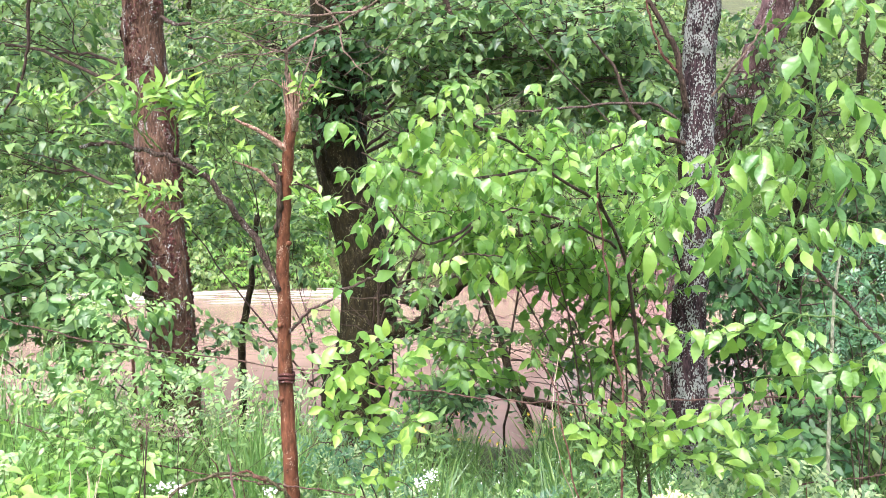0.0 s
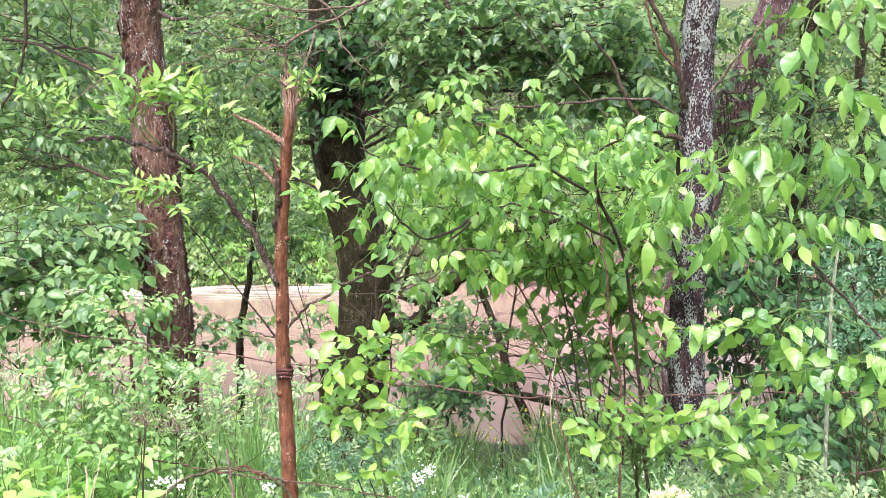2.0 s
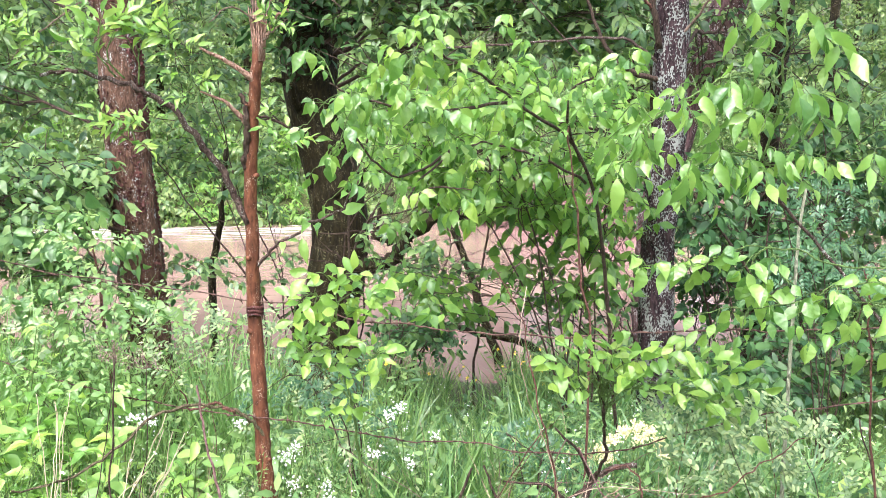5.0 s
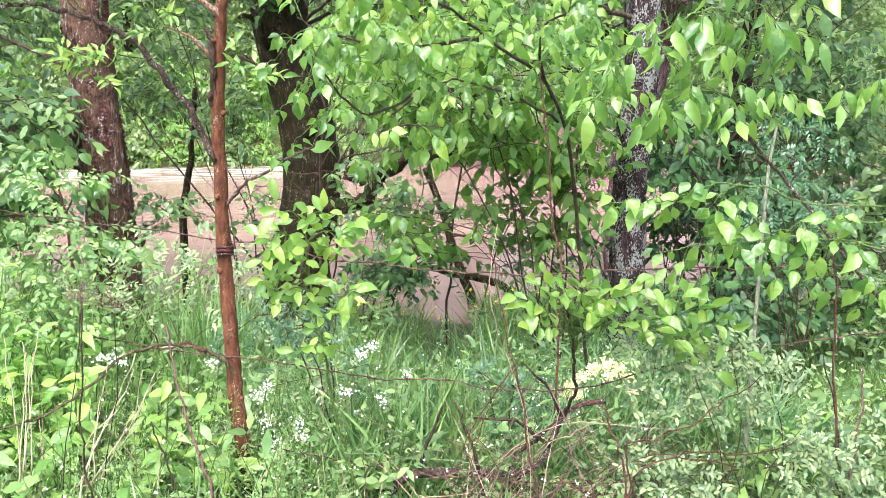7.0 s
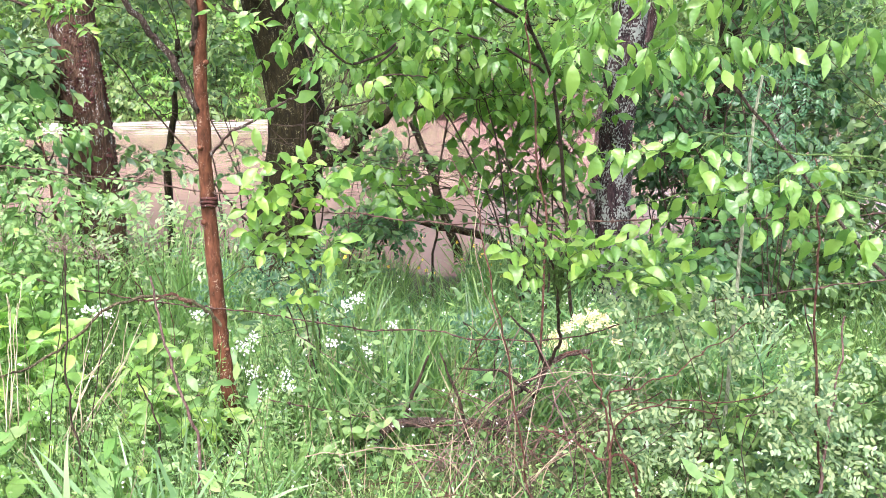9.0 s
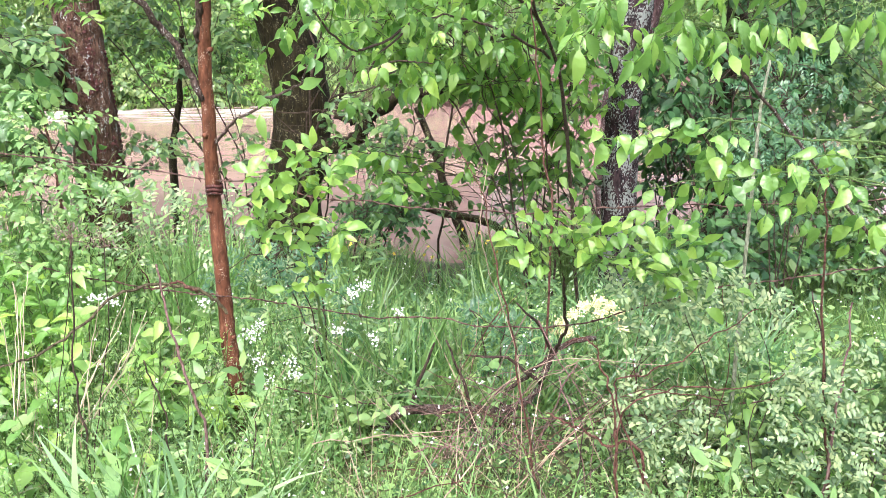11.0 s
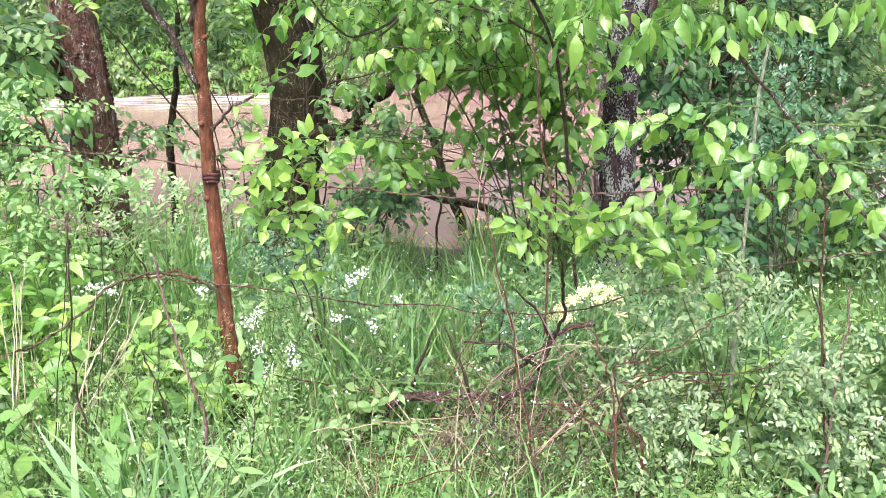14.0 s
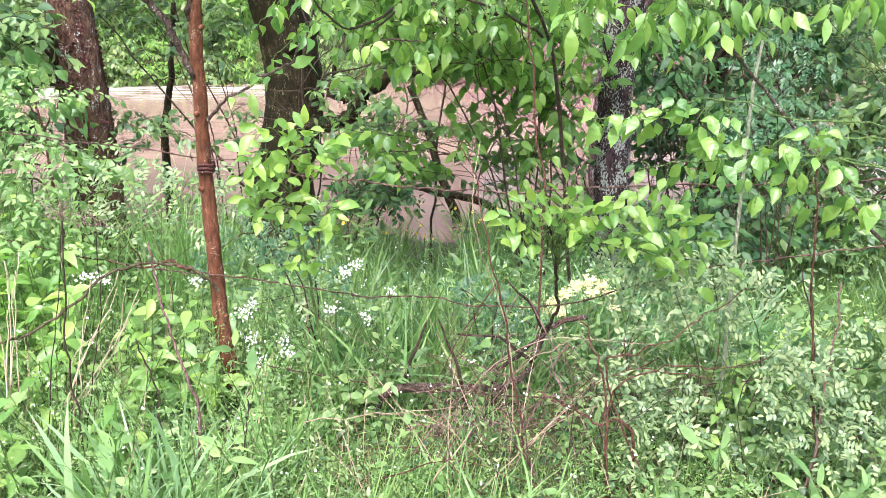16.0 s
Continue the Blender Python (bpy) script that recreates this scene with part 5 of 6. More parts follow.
hanging((0.766, 2.320, 1.432), (0.726, 2.200, 1.418), 2, 0.075)
hanging((0.710, 2.320, 1.404), (0.653, 2.200, 1.385), 2, 0.095)
hanging((0.661, 2.320, 1.369), (0.613, 2.200, 1.352), 2, 0.085)
hanging((0.866, 2.320, 1.389), (0.894, 2.200, 1.411), 2, 0.075)
hanging((0.872, 2.320, 1.410), (0.954, 2.200, 1.424), 2, 0.075)
hanging((0.866, 2.320, 1.389), (1.008, 2.200, 1.417), 2, 0.070)
hanging((0.898, 2.320, 1.509), (0.784, 2.200, 1.512), 2, 0.070)
hanging((0.863, 2.320, 1.385), (0.849, 2.200, 1.364), 1, 0.070)
hanging((0.947, 2.320, 1.979), (0.992, 2.200, 1.918), 2, 0.070)
hanging((0.942, 2.320, 1.993), (0.820, 2.200, 1.939), 1, 0.075)
hanging((0.922, 2.320, 1.705), (0.807, 2.200, 1.678), 1, 0.070)
hanging((0.789, 2.340, 1.620), (0.804, 2.240, 1.586), 2, 0.070)
hanging((0.754, 2.340, 1.611), (0.723, 2.240, 1.552), 2, 0.065)
hanging((0.712, 2.340, 1.588), (0.614, 2.240, 1.567), 2, 0.060)
hanging((0.656, 2.340, 1.553), (0.683, 2.240, 1.498), 2, 0.065)
hanging((0.730, 2.340, 1.424), (0.781, 2.240, 1.388), 2, 0.065)
hanging((0.772, 2.340, 1.431), (0.830, 2.240, 1.347), 2, 0.060)
hanging((0.880, 2.340, 1.409), (0.876, 2.240, 1.442), 1, 0.070)
hanging((0.915, 2.340, 1.537), (1.010, 2.240, 1.496), 2, 0.070)
hanging((0.915, 2.340, 1.523), (0.943, 2.240, 1.469), 2, 0.070)
hanging((0.873, 2.340, 1.394), (0.974, 2.240, 1.346), 2, 0.060)
hanging((0.873, 2.340, 1.394), (1.055, 2.240, 1.386), 2, 0.065)
hanging((0.571, 2.340, 1.482), (0.561, 2.240, 1.438), 1, 0.075)
hanging((0.687, 2.340, 1.381), (0.714, 2.240, 1.347), 2, 0.065)
hanging((0.913, 2.340, 1.508), (0.737, 2.240, 1.505), 2, 0.065)
hanging((0.955, 2.340, 1.997), (1.038, 2.240, 1.872), 2, 0.075)
hanging((0.924, 2.340, 1.622), (1.047, 2.240, 1.618), 2, 0.075)

right_shoot = stem(hs, gen, [(1.704, 2.400, 1.370), (1.360, 2.350, 1.495), (1.229, 2.280, 1.475), (1.134, 2.240, 1.442)], 0.0035, 0.0015, TWIG_GREEN, "shoot", 6, 0.003)
hanging((1.229, 2.280, 1.475), (1.186, 2.200, 1.431), 2, 0.090)
hanging((1.181, 2.280, 1.462), (1.144, 2.200, 1.411), 2, 0.085)
hanging((1.154, 2.280, 1.441), (1.094, 2.200, 1.404), 1, 0.085)
hanging((1.264, 2.280, 1.485), (1.229, 2.200, 1.418), 2, 0.080)
hanging((1.243, 2.280, 1.479), (1.218, 2.200, 1.378), 1, 0.085)
for k in range(34):
    carrier = (shoot, side_shoot, low_shoot)[k % 3]
    a = carrier[int(gen.integers(len(carrier) // 5, len(carrier)))]
    hanging(a, a + np.array([gen.normal(0, 0.1), gen.uniform(-0.05, 0.3), gen.uniform(-0.1, 0.02)]), int(gen.integers(1, 3)), gen.uniform(0.06, 0.085))

# the young dogwood in the weeds
gen = np.random.default_rng(47)
root = (-1.42, 4.4)
dog = thing("young_shrub", (*root, ground_at(*root)), "young brown-stemmed shrub with soft oval green leaves", "shrub")
trunk_line = stem(dog, gen, [(*root, ground_at(*root) - 0.03), (-1.492, 4.380, 0.591), (-1.489, 4.350, 0.761), (-1.523, 4.330, 0.981)], 0.0095, 0.004, TWIG_RED, "stem", 6, 0.003)
for k, tip in enumerate(((-1.732, 4.250, 0.940), (-1.857, 4.250, 0.756), (-1.355, 4.250, 0.885), (-1.782, 4.150, 0.618), (-1.280, 4.150, 0.641), (-1.554, 4.350, 1.032), (-1.573, 4.100, 0.577), (-1.982, 4.250, 0.889), (-1.701, 4.350, 1.046))):
    start = trunk_line[(16, 8, 12, 6, 9, 17, 5, 10, 14)[k]]
    l_ = stem(dog, gen, [start, (start + np.array(tip)) / 2 + np.array([0, 0, 0.03]), tip], 0.0046, 0.002, TWIG, "stem", 5)
    side_twigs(dog, gen, l_, 4, 0.15, SOFT, 0.075, 0.085, 1.0, TWIG_GREEN, 0.3)

# ---- canes, stalks and dead wood ----
def cane(name, label, pts, r0, r1, bark, seed, cat="plant", thorns=0, bend=0.004, group=""):
    gen = np.random.default_rng(seed)
    pts = [tuple(p) for p in pts]
    x, y = pts[0][0], pts[0][1]
    gz0 = ground_at(x, y) - 0.03
    if pts[0][2] > gz0 + 0.02:
        pts = [(x, y, gz0)] + pts
    t = thing(name, pts[0], label, cat, group)
    line = stem(t, gen, pts, r0, r1, bark, "stem", 8, bend)
    if thorns:
        g = Geo()
        for k in range(thorns):
            i = int(gen.integers(1, len(line) - 1))
            d = unit(gen.normal(0, 1, 3)) * 0.012
            tube(g, [line[i], line[i] + d * 0.6, line[i] + d - [0, 0, 0.003]], 0.0018, 0.0003, 4)
        tagged(under(t, part("prickle_coat", g, bark)), kind="stuff")
    return t


cane("pale_stalk", "straight pale green weathered stalk", [(1.189, 2.820, 0.581), (1.180, 2.800, 0.891), (1.175, 2.780, 1.139), (1.181, 2.760, 1.313)], 0.0075, 0.004, STALK, 51, bend=0.001)
cane("bramble_cane", "reddish bramble cane with small thorns", [(0.633, 3.300, 0.730), (0.606, 3.300, 1.001), (0.573, 3.300, 1.240), (0.545, 3.300, 1.468)], 0.0048, 0.003, TWIG_RED, 53, thorns=20)
cane("bramble_cane", "arching brown bramble cane with thorns", [(0.506, 2.600, -0.108), (0.464, 2.550, 0.104), (0.403, 2.500, 0.467), (0.341, 2.450, 0.710), (0.287, 2.500, 0.941), (0.219, 2.550, 1.098)], 0.0038, 0.0014, TWIG_RED, 54, thorns=30)
cane("bramble_cane", "thin pale dead cane hanging in a curve", [(0.429, 2.600, 0.349), (0.359, 2.600, 0.607), (0.312, 2.550, 0.746), (0.293, 2.550, 0.880), (0.320, 2.600, 1.033)], 0.0016, 0.001, DRY, 55, bend=0.001)
cane("bramble_cane", "dark thorny cane with withered pink seed heads", [(-0.869, 2.500, -0.052), (-0.864, 2.500, 0.249), (-0.853, 2.500, 0.496), (-0.828, 2.500, 0.859)], 0.0045, 0.0022, TWIG, 56, thorns=30)
cane("bramble_cane", "brown dead cane standing in the weeds", [(-0.562, 2.500, -0.064), (-0.518, 2.500, 0.201), (-0.535, 2.500, 0.419), (-0.576, 2.520, 0.602), (-0.617, 2.550, 0.760)], 0.006, 0.003, PINK_CANE, 57, thorns=10)
cane("bramble_cane", "dark thin cane bent through the weeds", [(-0.534, 2.450, -0.033), (-0.579, 2.450, 0.230), (-0.599, 2.450, 0.373), (-0.649, 2.450, 0.512)], 0.004, 0.002, TWIG, 58)
cane("bramble_cane", "short dark dead cane", [(-0.431, 2.450, -0.095), (-0.381, 2.450, 0.187), (-0.354, 2.480, 0.316)], 0.003, 0.0015, TWIG, 59)
cane("rose_cane", "arching red rose cane", [(0.692, 2.420, 0.016), (0.668, 2.420, 0.243), (0.663, 2.420, 0.388), (0.634, 2.420, 0.495), (0.597, 2.450, 0.544), (0.543, 2.500, 0.517)], 0.0042, 0.002, TWIG_RED, 60, thorns=30)
cane("rose_cane", "red rose cane arching over pale leaflets", [(0.793, 2.400, 0.025), (0.680, 2.400, 0.326), (0.658, 2.400, 0.454), (0.746, 2.400, 0.466), (0.858, 2.400, 0.498), (0.974, 2.420, 0.560), (1.087, 2.450, 0.626)], 0.0034, 0.0015, TWIG_RED, 160, thorns=30)
cane("rose_cane", "upright red-brown rose cane", [(1.365, 2.450, -0.108), (1.311, 2.450, 0.246), (1.269, 2.450, 0.643), (1.234, 2.450, 0.976), (1.221, 2.450, 1.102)], 0.0046, 0.002, TWIG_RED, 61, thorns=30)
cane("rose_cane", "pale dead cane leaning over the roses", [(1.302, 2.400, -0.073), (1.312, 2.400, 0.197), (1.327, 2.400, 0.416), (1.334, 2.400, 0.660)], 0.0048, 0.0024, PINK_CANE, 62, thorns=20)
cane("rose_cane", "thin dark cane among the roses", [(1.402, 2.500, -0.142), (1.374, 2.500, 0.141), (1.324, 2.500, 0.408), (1.264, 2.500, 0.661)], 0.0042, 0.002, TWIG, 63, thorns=20)
cane("rose_cane", "thin red cane reaching sideways", [(0.711, 2.420, 0.315), (0.882, 2.400, 0.410), (1.032, 2.400, 0.406), (1.171, 2.420, 0.438)], 0.003, 0.0015, TWIG_RED, 64, thorns=10)
cane("rose_cane", "bent red cane over the dead wood", [(0.777, 2.420, 0.207), (0.666, 2.420, 0.234), (0.586, 2.450, 0.277), (0.489, 2.480, 0.301)], 0.005, 0.0025, TWIG_RED, 65, thorns=14)
cane("far_snag", "dark leaning snag standing in the water's edge", [(-1.681, 7.600, 0.177), (-1.627, 7.600, 0.442), (-1.573, 7.600, 0.770), (-1.530, 7.600, 1.189)], 0.035, 0.02, BARK_DARK, 66, "dead tree")
cane("far_snag", "dark bent limb leaning out of the stream", [(0.789, 8.600, -0.910), (0.635, 8.700, -0.443), (0.507, 8.800, -0.024), (0.346, 8.800, 0.387)], 0.055, 0.03, BARK_DARK, 67, "dead tree")
cane("far_snag", "dark fallen limb lying over the stream bank", [(1.109, 8.400, -0.722), (0.900, 8.400, -0.614), (0.613, 8.400, -0.559), (0.353, 8.400, -0.478)], 0.045, 0.03, BARK_DARK, 68, "dead tree")

# fallen branch in the grass
gen = np.random.default_rng(71)
log_pts = [(0.000, 3.000, 0.001), (0.081, 3.000, 0.065), (0.283, 3.020, 0.058), (0.471, 3.050, 0.050), (0.559, 3.070, 0.101), (0.622, 3.100, 0.227), (0.698, 3.100, 0.278), (0.781, 3.100, 0.289)]
log = thing("fallen_branch", log_pts[0], "fallen dead branch flecked with pale lichen", "dead wood")
stem(log, gen, log_pts, 0.018, 0.009, TWIG_GREY, "branch", 8, 0.003, 9, 0.12)
for pts in ([(0.111, 3.000, 0.068), (0.150, 2.980, 0.207), (0.189, 2.970, 0.337)], [(0.338, 2.950, -0.012), (0.276, 2.950, 0.196), (0.227, 2.950, 0.354)], [(0.575, 3.070, 0.134), (0.439, 3.000, 0.255), (0.299, 3.000, 0.276)], [(0.492, 3.050, 0.049), (0.404, 3.000, -0.007), (0.381, 2.950, -0.114)], [(0.622, 3.100, 0.227), (0.563, 3.050, 0.361), (0.473, 3.000, 0.465)], [(0.041, 3.000, 0.048), (0.000, 2.980, 0.015), (-0.039, 2.970, 0.033)]):
    stem(log, gen, pts, 0.008, 0.0035, TWIG, "twig", 5, 0.004, 6)

# heap of dead canes
heap = thing("cane_heap", (0.55, 2.75, 0.0), "heap of thin dead bramble canes, red and straw", "dead wood")
for k in range(74):
    c = np.array([gen.normal(0.47, 0.17), gen.uniform(2.35, 2.85), gen.uniform(0.0, 0.34)])
    w = unit(np.array([gen.normal(0, 0.8), gen.normal(0, 0.3), gen.normal(0.5, 0.8)]))
    ln = gen.uniform(0.1, 0.42)
    bow = np.array([gen.normal(0, 0.04), 0, gen.uniform(-0.01, 0.07)]) * (ln / 0.3)
    stem(heap, gen, [c - w * ln, c + bow, c + w * ln - np.array([0, 0, 0.15 * ln])], gen.uniform(0.0012, 0.0026), 0.0008, (PINK_CANE, DRY, PINK_CANE, TWIG_GREY, DEAD_TWIG, TWIG_RED)[k % 6], "cane", 6, 0.005, 5)


def thicket(label, xr, yr, n, height, seed):
    """Slender bare shoots with side twigs, rooted in the bank."""
    gt = np.random.default_rng(seed)
    mid = (sum(xr) / 2, sum(yr) / 2)
    t = thing("thicket", (*mid, ground_at(*mid)), label, "shrub", "bare thickets under the trees")
    for _ in range(n):
        x, y = gt.uniform(*xr), gt.uniform(*yr)
        c = np.array([x, y, ground_at(x, y) - 0.03])
        h = height * gt.uniform(0.55, 1.15)
        w = np.array([gt.normal(0, 0.28), gt.normal(0, 0.15), 1.0])
        line = wobble(spline([c, c + w * h * 0.35 + gt.normal(0, 0.08, 3), c + w * h * 0.7 + gt.normal(0, 0.12, 3), c + w * h + np.array([gt.normal(0, 0.35), 0, 0])], 6), 0.012, gt)
        g = Geo()
        r = gt.uniform(0.005, 0.014)
        tube(g, line, r, 0.002, 5, 0.06, gt)
        shoot = under(t, part("shoot", g, TWIG))
        for _ in range(4):
            i = int(gt.integers(5, len(line) - 2))
            d = np.array([gt.choice([-1, 1]) * gt.uniform(0.3, 1.0), gt.normal(0, 0.3), gt.uniform(0.0, 0.7)]) * gt.uniform(0.3, 0.7)
            g = Geo()
            tube(g, wobble(spline([line[i], line[i] + d * 0.5 + gt.normal(0, 0.03, 3), line[i] + d], 5), 0.01, gt), r * 0.5, 0.0012, 4, 0.05, gt)
            part("twig", g, TWIG, shoot)
    return t


thicket("thin dark bare shoots behind the broken sapling", (-1.5, -0.1), (5.4, 7.2), 7, 2.6, 601)
thicket("thin dark crossing shoots under the trees", (0.1, 1.9), (5.3, 6.6), 2, 2.6, 602)
thicket("dark bare shoots beside the lichen trunk", (1.7, 3.2), (4.9, 6.5), 14, 2.6, 603)

# bare twigs in front of the stream
brush = thing("brushwood", (0.6, 5.6, ground_at(0.6, 5.6)), "tangle of thin dark bare twigs over the bank", "dead wood")
gb = np.random.default_rng(77)
for k in range(5):
    c = np.array([gb.uniform(0.85, 1.7), gb.uniform(5.0, 6.4), 0.0])
    c[2] = ground_at(c[0], c[1]) - 0.02
    w = np.array([gb.normal(0, 0.5), gb.normal(0, 0.3), 1.0])
    ln = gb.uniform(0.5, 1.5)
    e = c + w * ln
    line = stem(brush, gb, [c, c + w * ln * 0.5 + gb.normal(0, 0.08, 3), e + np.array([0, 0, -0.1])], gb.uniform(0.003, 0.008), 0.0015, TWIG, "twig", 6, 0.012, 5)

# ---- barbed wire fence ----
fence = thing("wire_fence", (-0.492, 3.120, -0.133), "sagging rusty barbed wire fence, three strands", "fence")
gen = np.random.default_rng(81)
for pts in ([(-3.263, 4.900, 1.035), (-1.989, 4.100, 0.898), (-1.309, 3.600, 0.850), (-0.543, 3.100, 0.847), (-0.107, 2.850, 0.825), (0.290, 2.750, 0.813), (0.922, 2.750, 0.842), (1.817, 2.900, 0.845)],
            [(-2.332, 4.300, 0.469), (-1.484, 3.700, 0.471), (-0.837, 3.300, 0.458), (-0.519, 3.080, 0.502), (-0.258, 3.000, 0.498), (0.138, 2.900, 0.490), (0.564, 2.850, 0.472), (1.089, 2.800, 0.582), (1.745, 2.800, 0.649)],
            [(-2.163, 3.800, -0.020), (-1.220, 3.400, 0.020), (-0.513, 3.070, 0.129), (-0.076, 2.950, 0.119), (0.273, 2.900, 0.091), (0.852, 2.850, 0.121), (1.845, 2.850, 0.201)]):
    line = wobble(spline(pts, 16), 0.003, gen)
    a = np.arange(len(line))
    g = Geo()
    tube(g, line + np.stack([0 * a, 0.0016 * np.cos(a * 2), 0.0016 * np.sin(a * 2)], 1), 0.0017, 0.0017, 5)
    tube(g, line - np.stack([0 * a, 0.0016 * np.cos(a * 2), 0.0016 * np.sin(a * 2)], 1), 0.0017, 0.0017, 5)
    w = under(fence, part("wire_strand", g, WIRE))
    seg = np.concatenate([[0], np.cumsum(np.linalg.norm(np.diff(line, axis=0), axis=1))])
    for sdist in np.arange(0.1, seg[-1], 0.13):
        q = np.array([np.interp(sdist, seg, line[:, k]) for k in range(3)])
        g = Geo()
        for sg in (1, -1):
            d = unit(np.array([gen.normal(0, 0.3), gen.normal(0, 0.5), sg])) * 0.017
            tube(g, [q - d * 0.5, q, q + d], 0.0012, 0.0009, 4)
        tube(g, [q - [0.005, 0, 0], q + [0.005, 0, 0]], 0.0042, 0.0042, 6)
        under(fence, part("barb", g, WIRE))


# withered flower heads and a sheaf of dry stalks
gw = np.random.default_rng(85)
for base, head, label in (((-1.02, 2.55), (-0.822, 2.500, 0.851), "withered pinkish flower head on a dead stalk"), ((-0.9, 2.6), (-0.754, 2.550, 0.812), "withered brown flower head on a dead stalk"), ((0.25, 2.45), (0.192, 2.420, 0.203), "withered pink flower head in the grass")):
    t = thing("withered_flower", (*base, ground_at(*base)), label, "flower", "withered flowers")
    hp = np.array(head)
    stem(t, gw, [(*base, ground_at(*base) - 0.02), (np.array([*base, 0]) + hp) / 2 + np.array([0.02, 0, 0]), hp], 0.0018, 0.0012, TWIG, "stalk")
    for k in range(9):
        d = np.array([gw.normal(0, 0.05), gw.normal(0, 0.03), gw.uniform(-0.03, 0.05)])
        l_ = stem(t, gw, [hp, hp + d * 0.5 + np.array([0, 0, 0.01]), hp + d], 0.0014, 0.0008, DEAD_TWIG, "ray", 4)
        g = Geo()
        for _ in range(7):
            q = hp + d + gw.normal(0, 0.009, 3)
            tube(g, [q, q + np.array([0.001, 0, 0.002]), q + np.array([0, 0, 0.005])], 0.0013, 0.0006, 5, 0.3, gw)
        tagged(under(t, part("seed_head", g, SEED)), kind="stuff")
sheaf = thing("dry_sheaf", (-0.897, 2.600, 0.272), "sheaf of dry straw stalks leaning together", "grass")
for k in range(7):
    a, b = np.array((-0.919, 2.600, 0.292)) + np.array([0.010 * k, 0.01 * k, -0.05]), np.array((-0.715, 2.600, 0.627)) + np.array([0.012 * k - 0.05, 0.0, gw.normal(0, 0.05)]) + np.array([gw.normal(0, 0.05), gw.normal(0, 0.04), 0])
    stem(sheaf, gw, [a, (a + b) / 2 + np.array([gw.normal(-0.01, 0.02), 0, 0.02]), b], 0.002, 0.001, STRAW, "stalk", 5, 0.004)
for k in range(5):
    a = np.array((-1.113, 2.700, 0.343)) + np.array([gw.normal(0, 0.03), gw.normal(0, 0.03), -0.1])
    b = np.array((-1.054, 2.700, 0.669)) + np.array([gw.normal(0, 0.03), 0, gw.normal(0, 0.03)])
    stem(sheaf, gw, [a, (a + b) / 2, b], 0.0022, 0.001, STRAW, "stalk", 5, 0.004)

# ---- weeds and shrubs on the near bank ----
def herb(label, at, height, size, seed, pairs=6):
    """An upright herb with crossed pairs of pointed leaves."""
    gh = np.random.default_rng(seed)
    x, y = at
    p = np.array([x, y, ground_at(x, y) - 0.02])
    if abs(x + 0.165 * y) < 0.09 and y < 3.15:
        p[0] -= 0.2
    t = thing("leafy_weed", p, label, "weed", "leafy weeds in the meadow")
    w = np.array([gh.normal(0, 0.16), gh.normal(0, 0.12), 1.0])
    line = stem(t, gh, [p, p + w * height * 0.5, p + w * height + np.array([gh.normal(0, 0.04), 0, 0])], 0.0032, 0.0016, TWIG_GREEN, "stem", 7)
    turn = gh.uniform(0, 3)
    for j in range(pairs):
        u = 0.28 + 0.72 * (j + 1) / pairs
        i = min(int(u * (len(line) - 1)), len(line) - 1)
        a = turn + j * math.pi / 2 + gh.normal(0, 0.2)
        for sg in (1, -1):
            d = unit(np.array([math.cos(a) * sg, math.sin(a) * sg, gh.uniform(-0.5, 0.6)]))
            y_ = unit(np.cross(np.array([0, -0.2, 1.0]) + gh.normal(0, 0.2, 3), d))
            z_ = np.cross(d, y_)
            ob = new("leaf", HERBS[int(gh.integers(6))])
            ob.matrix_basis = Matrix(((d[0], y_[0], z_[0], line[i][0]), (d[1], y_[1], z_[1], line[i][1]), (d[2], y_[2], z_[2], line[i][2]), (0, 0, 0, 1))) @ Matrix.Scale(float(size * gh.uniform(0.7, 1.15) * (1.1 - 0.45 * abs(u - 0.65))), 4)
            under(t, ob)


gh = np.random.default_rng(90)
for k in range(22):
    y = gh.uniform(2.35, 3.9)
    x = gh.uniform(-0.47 * y, -0.16 * y)
    herb("upright herb with paired bright green leaves", (x, y), gh.uniform(0.22, 0.46), gh.uniform(0.07, 0.10), 900 + k)
for k in range(13):
    herb("bright leafy herb beside the dry stalks", (gh.uniform(-1.5, -0.62), gh.uniform(2.8, 3.3)), gh.uniform(0.34, 0.54), 0.10, 1040 + k, 6)
for k in range(12):
    herb("tall bright herb with wide leaves", (gh.uniform(-1.62, -1.05), gh.uniform(3.1, 3.5)), gh.uniform(0.5, 0.66), 0.10, 1080 + k, 7)
for k in range(12):
    y = gh.uniform(3.4, 4.3)
    herb("tall upright herb with soft green leaves", (gh.uniform(-0.52, -0.36) * y, y), gh.uniform(0.6, 0.85), 0.075, 960 + k, 9)
for k in range(9):
    y = gh.uniform(2.4, 3.3)
    herb("leafy herb between the rose canes", (gh.uniform(0.36, 0.56) * y, y), gh.uniform(0.15, 0.36), gh.uniform(0.05, 0.075), 980 + k, 5)


shrub("leafy_weed", "tall feathery weed with small soft green leaves", (-1.55, 3.7), [((-1.332, 3.600, 0.701), (0.32, 0.3, 0.16), 26), ((-1.405, 3.900, 0.961), (0.3, 0.3, 0.14), 18), ((-1.082, 3.700, 0.721), (0.2, 0.25, 0.10), 8), ((-1.324, 3.400, 0.534), (0.3, 0.3, 0.12), 22)], LEAF_WEED, 0.034, 91, T_MID, 0.035, 0.22, 0.4, 0.004, TWIG_GREEN, "weed")


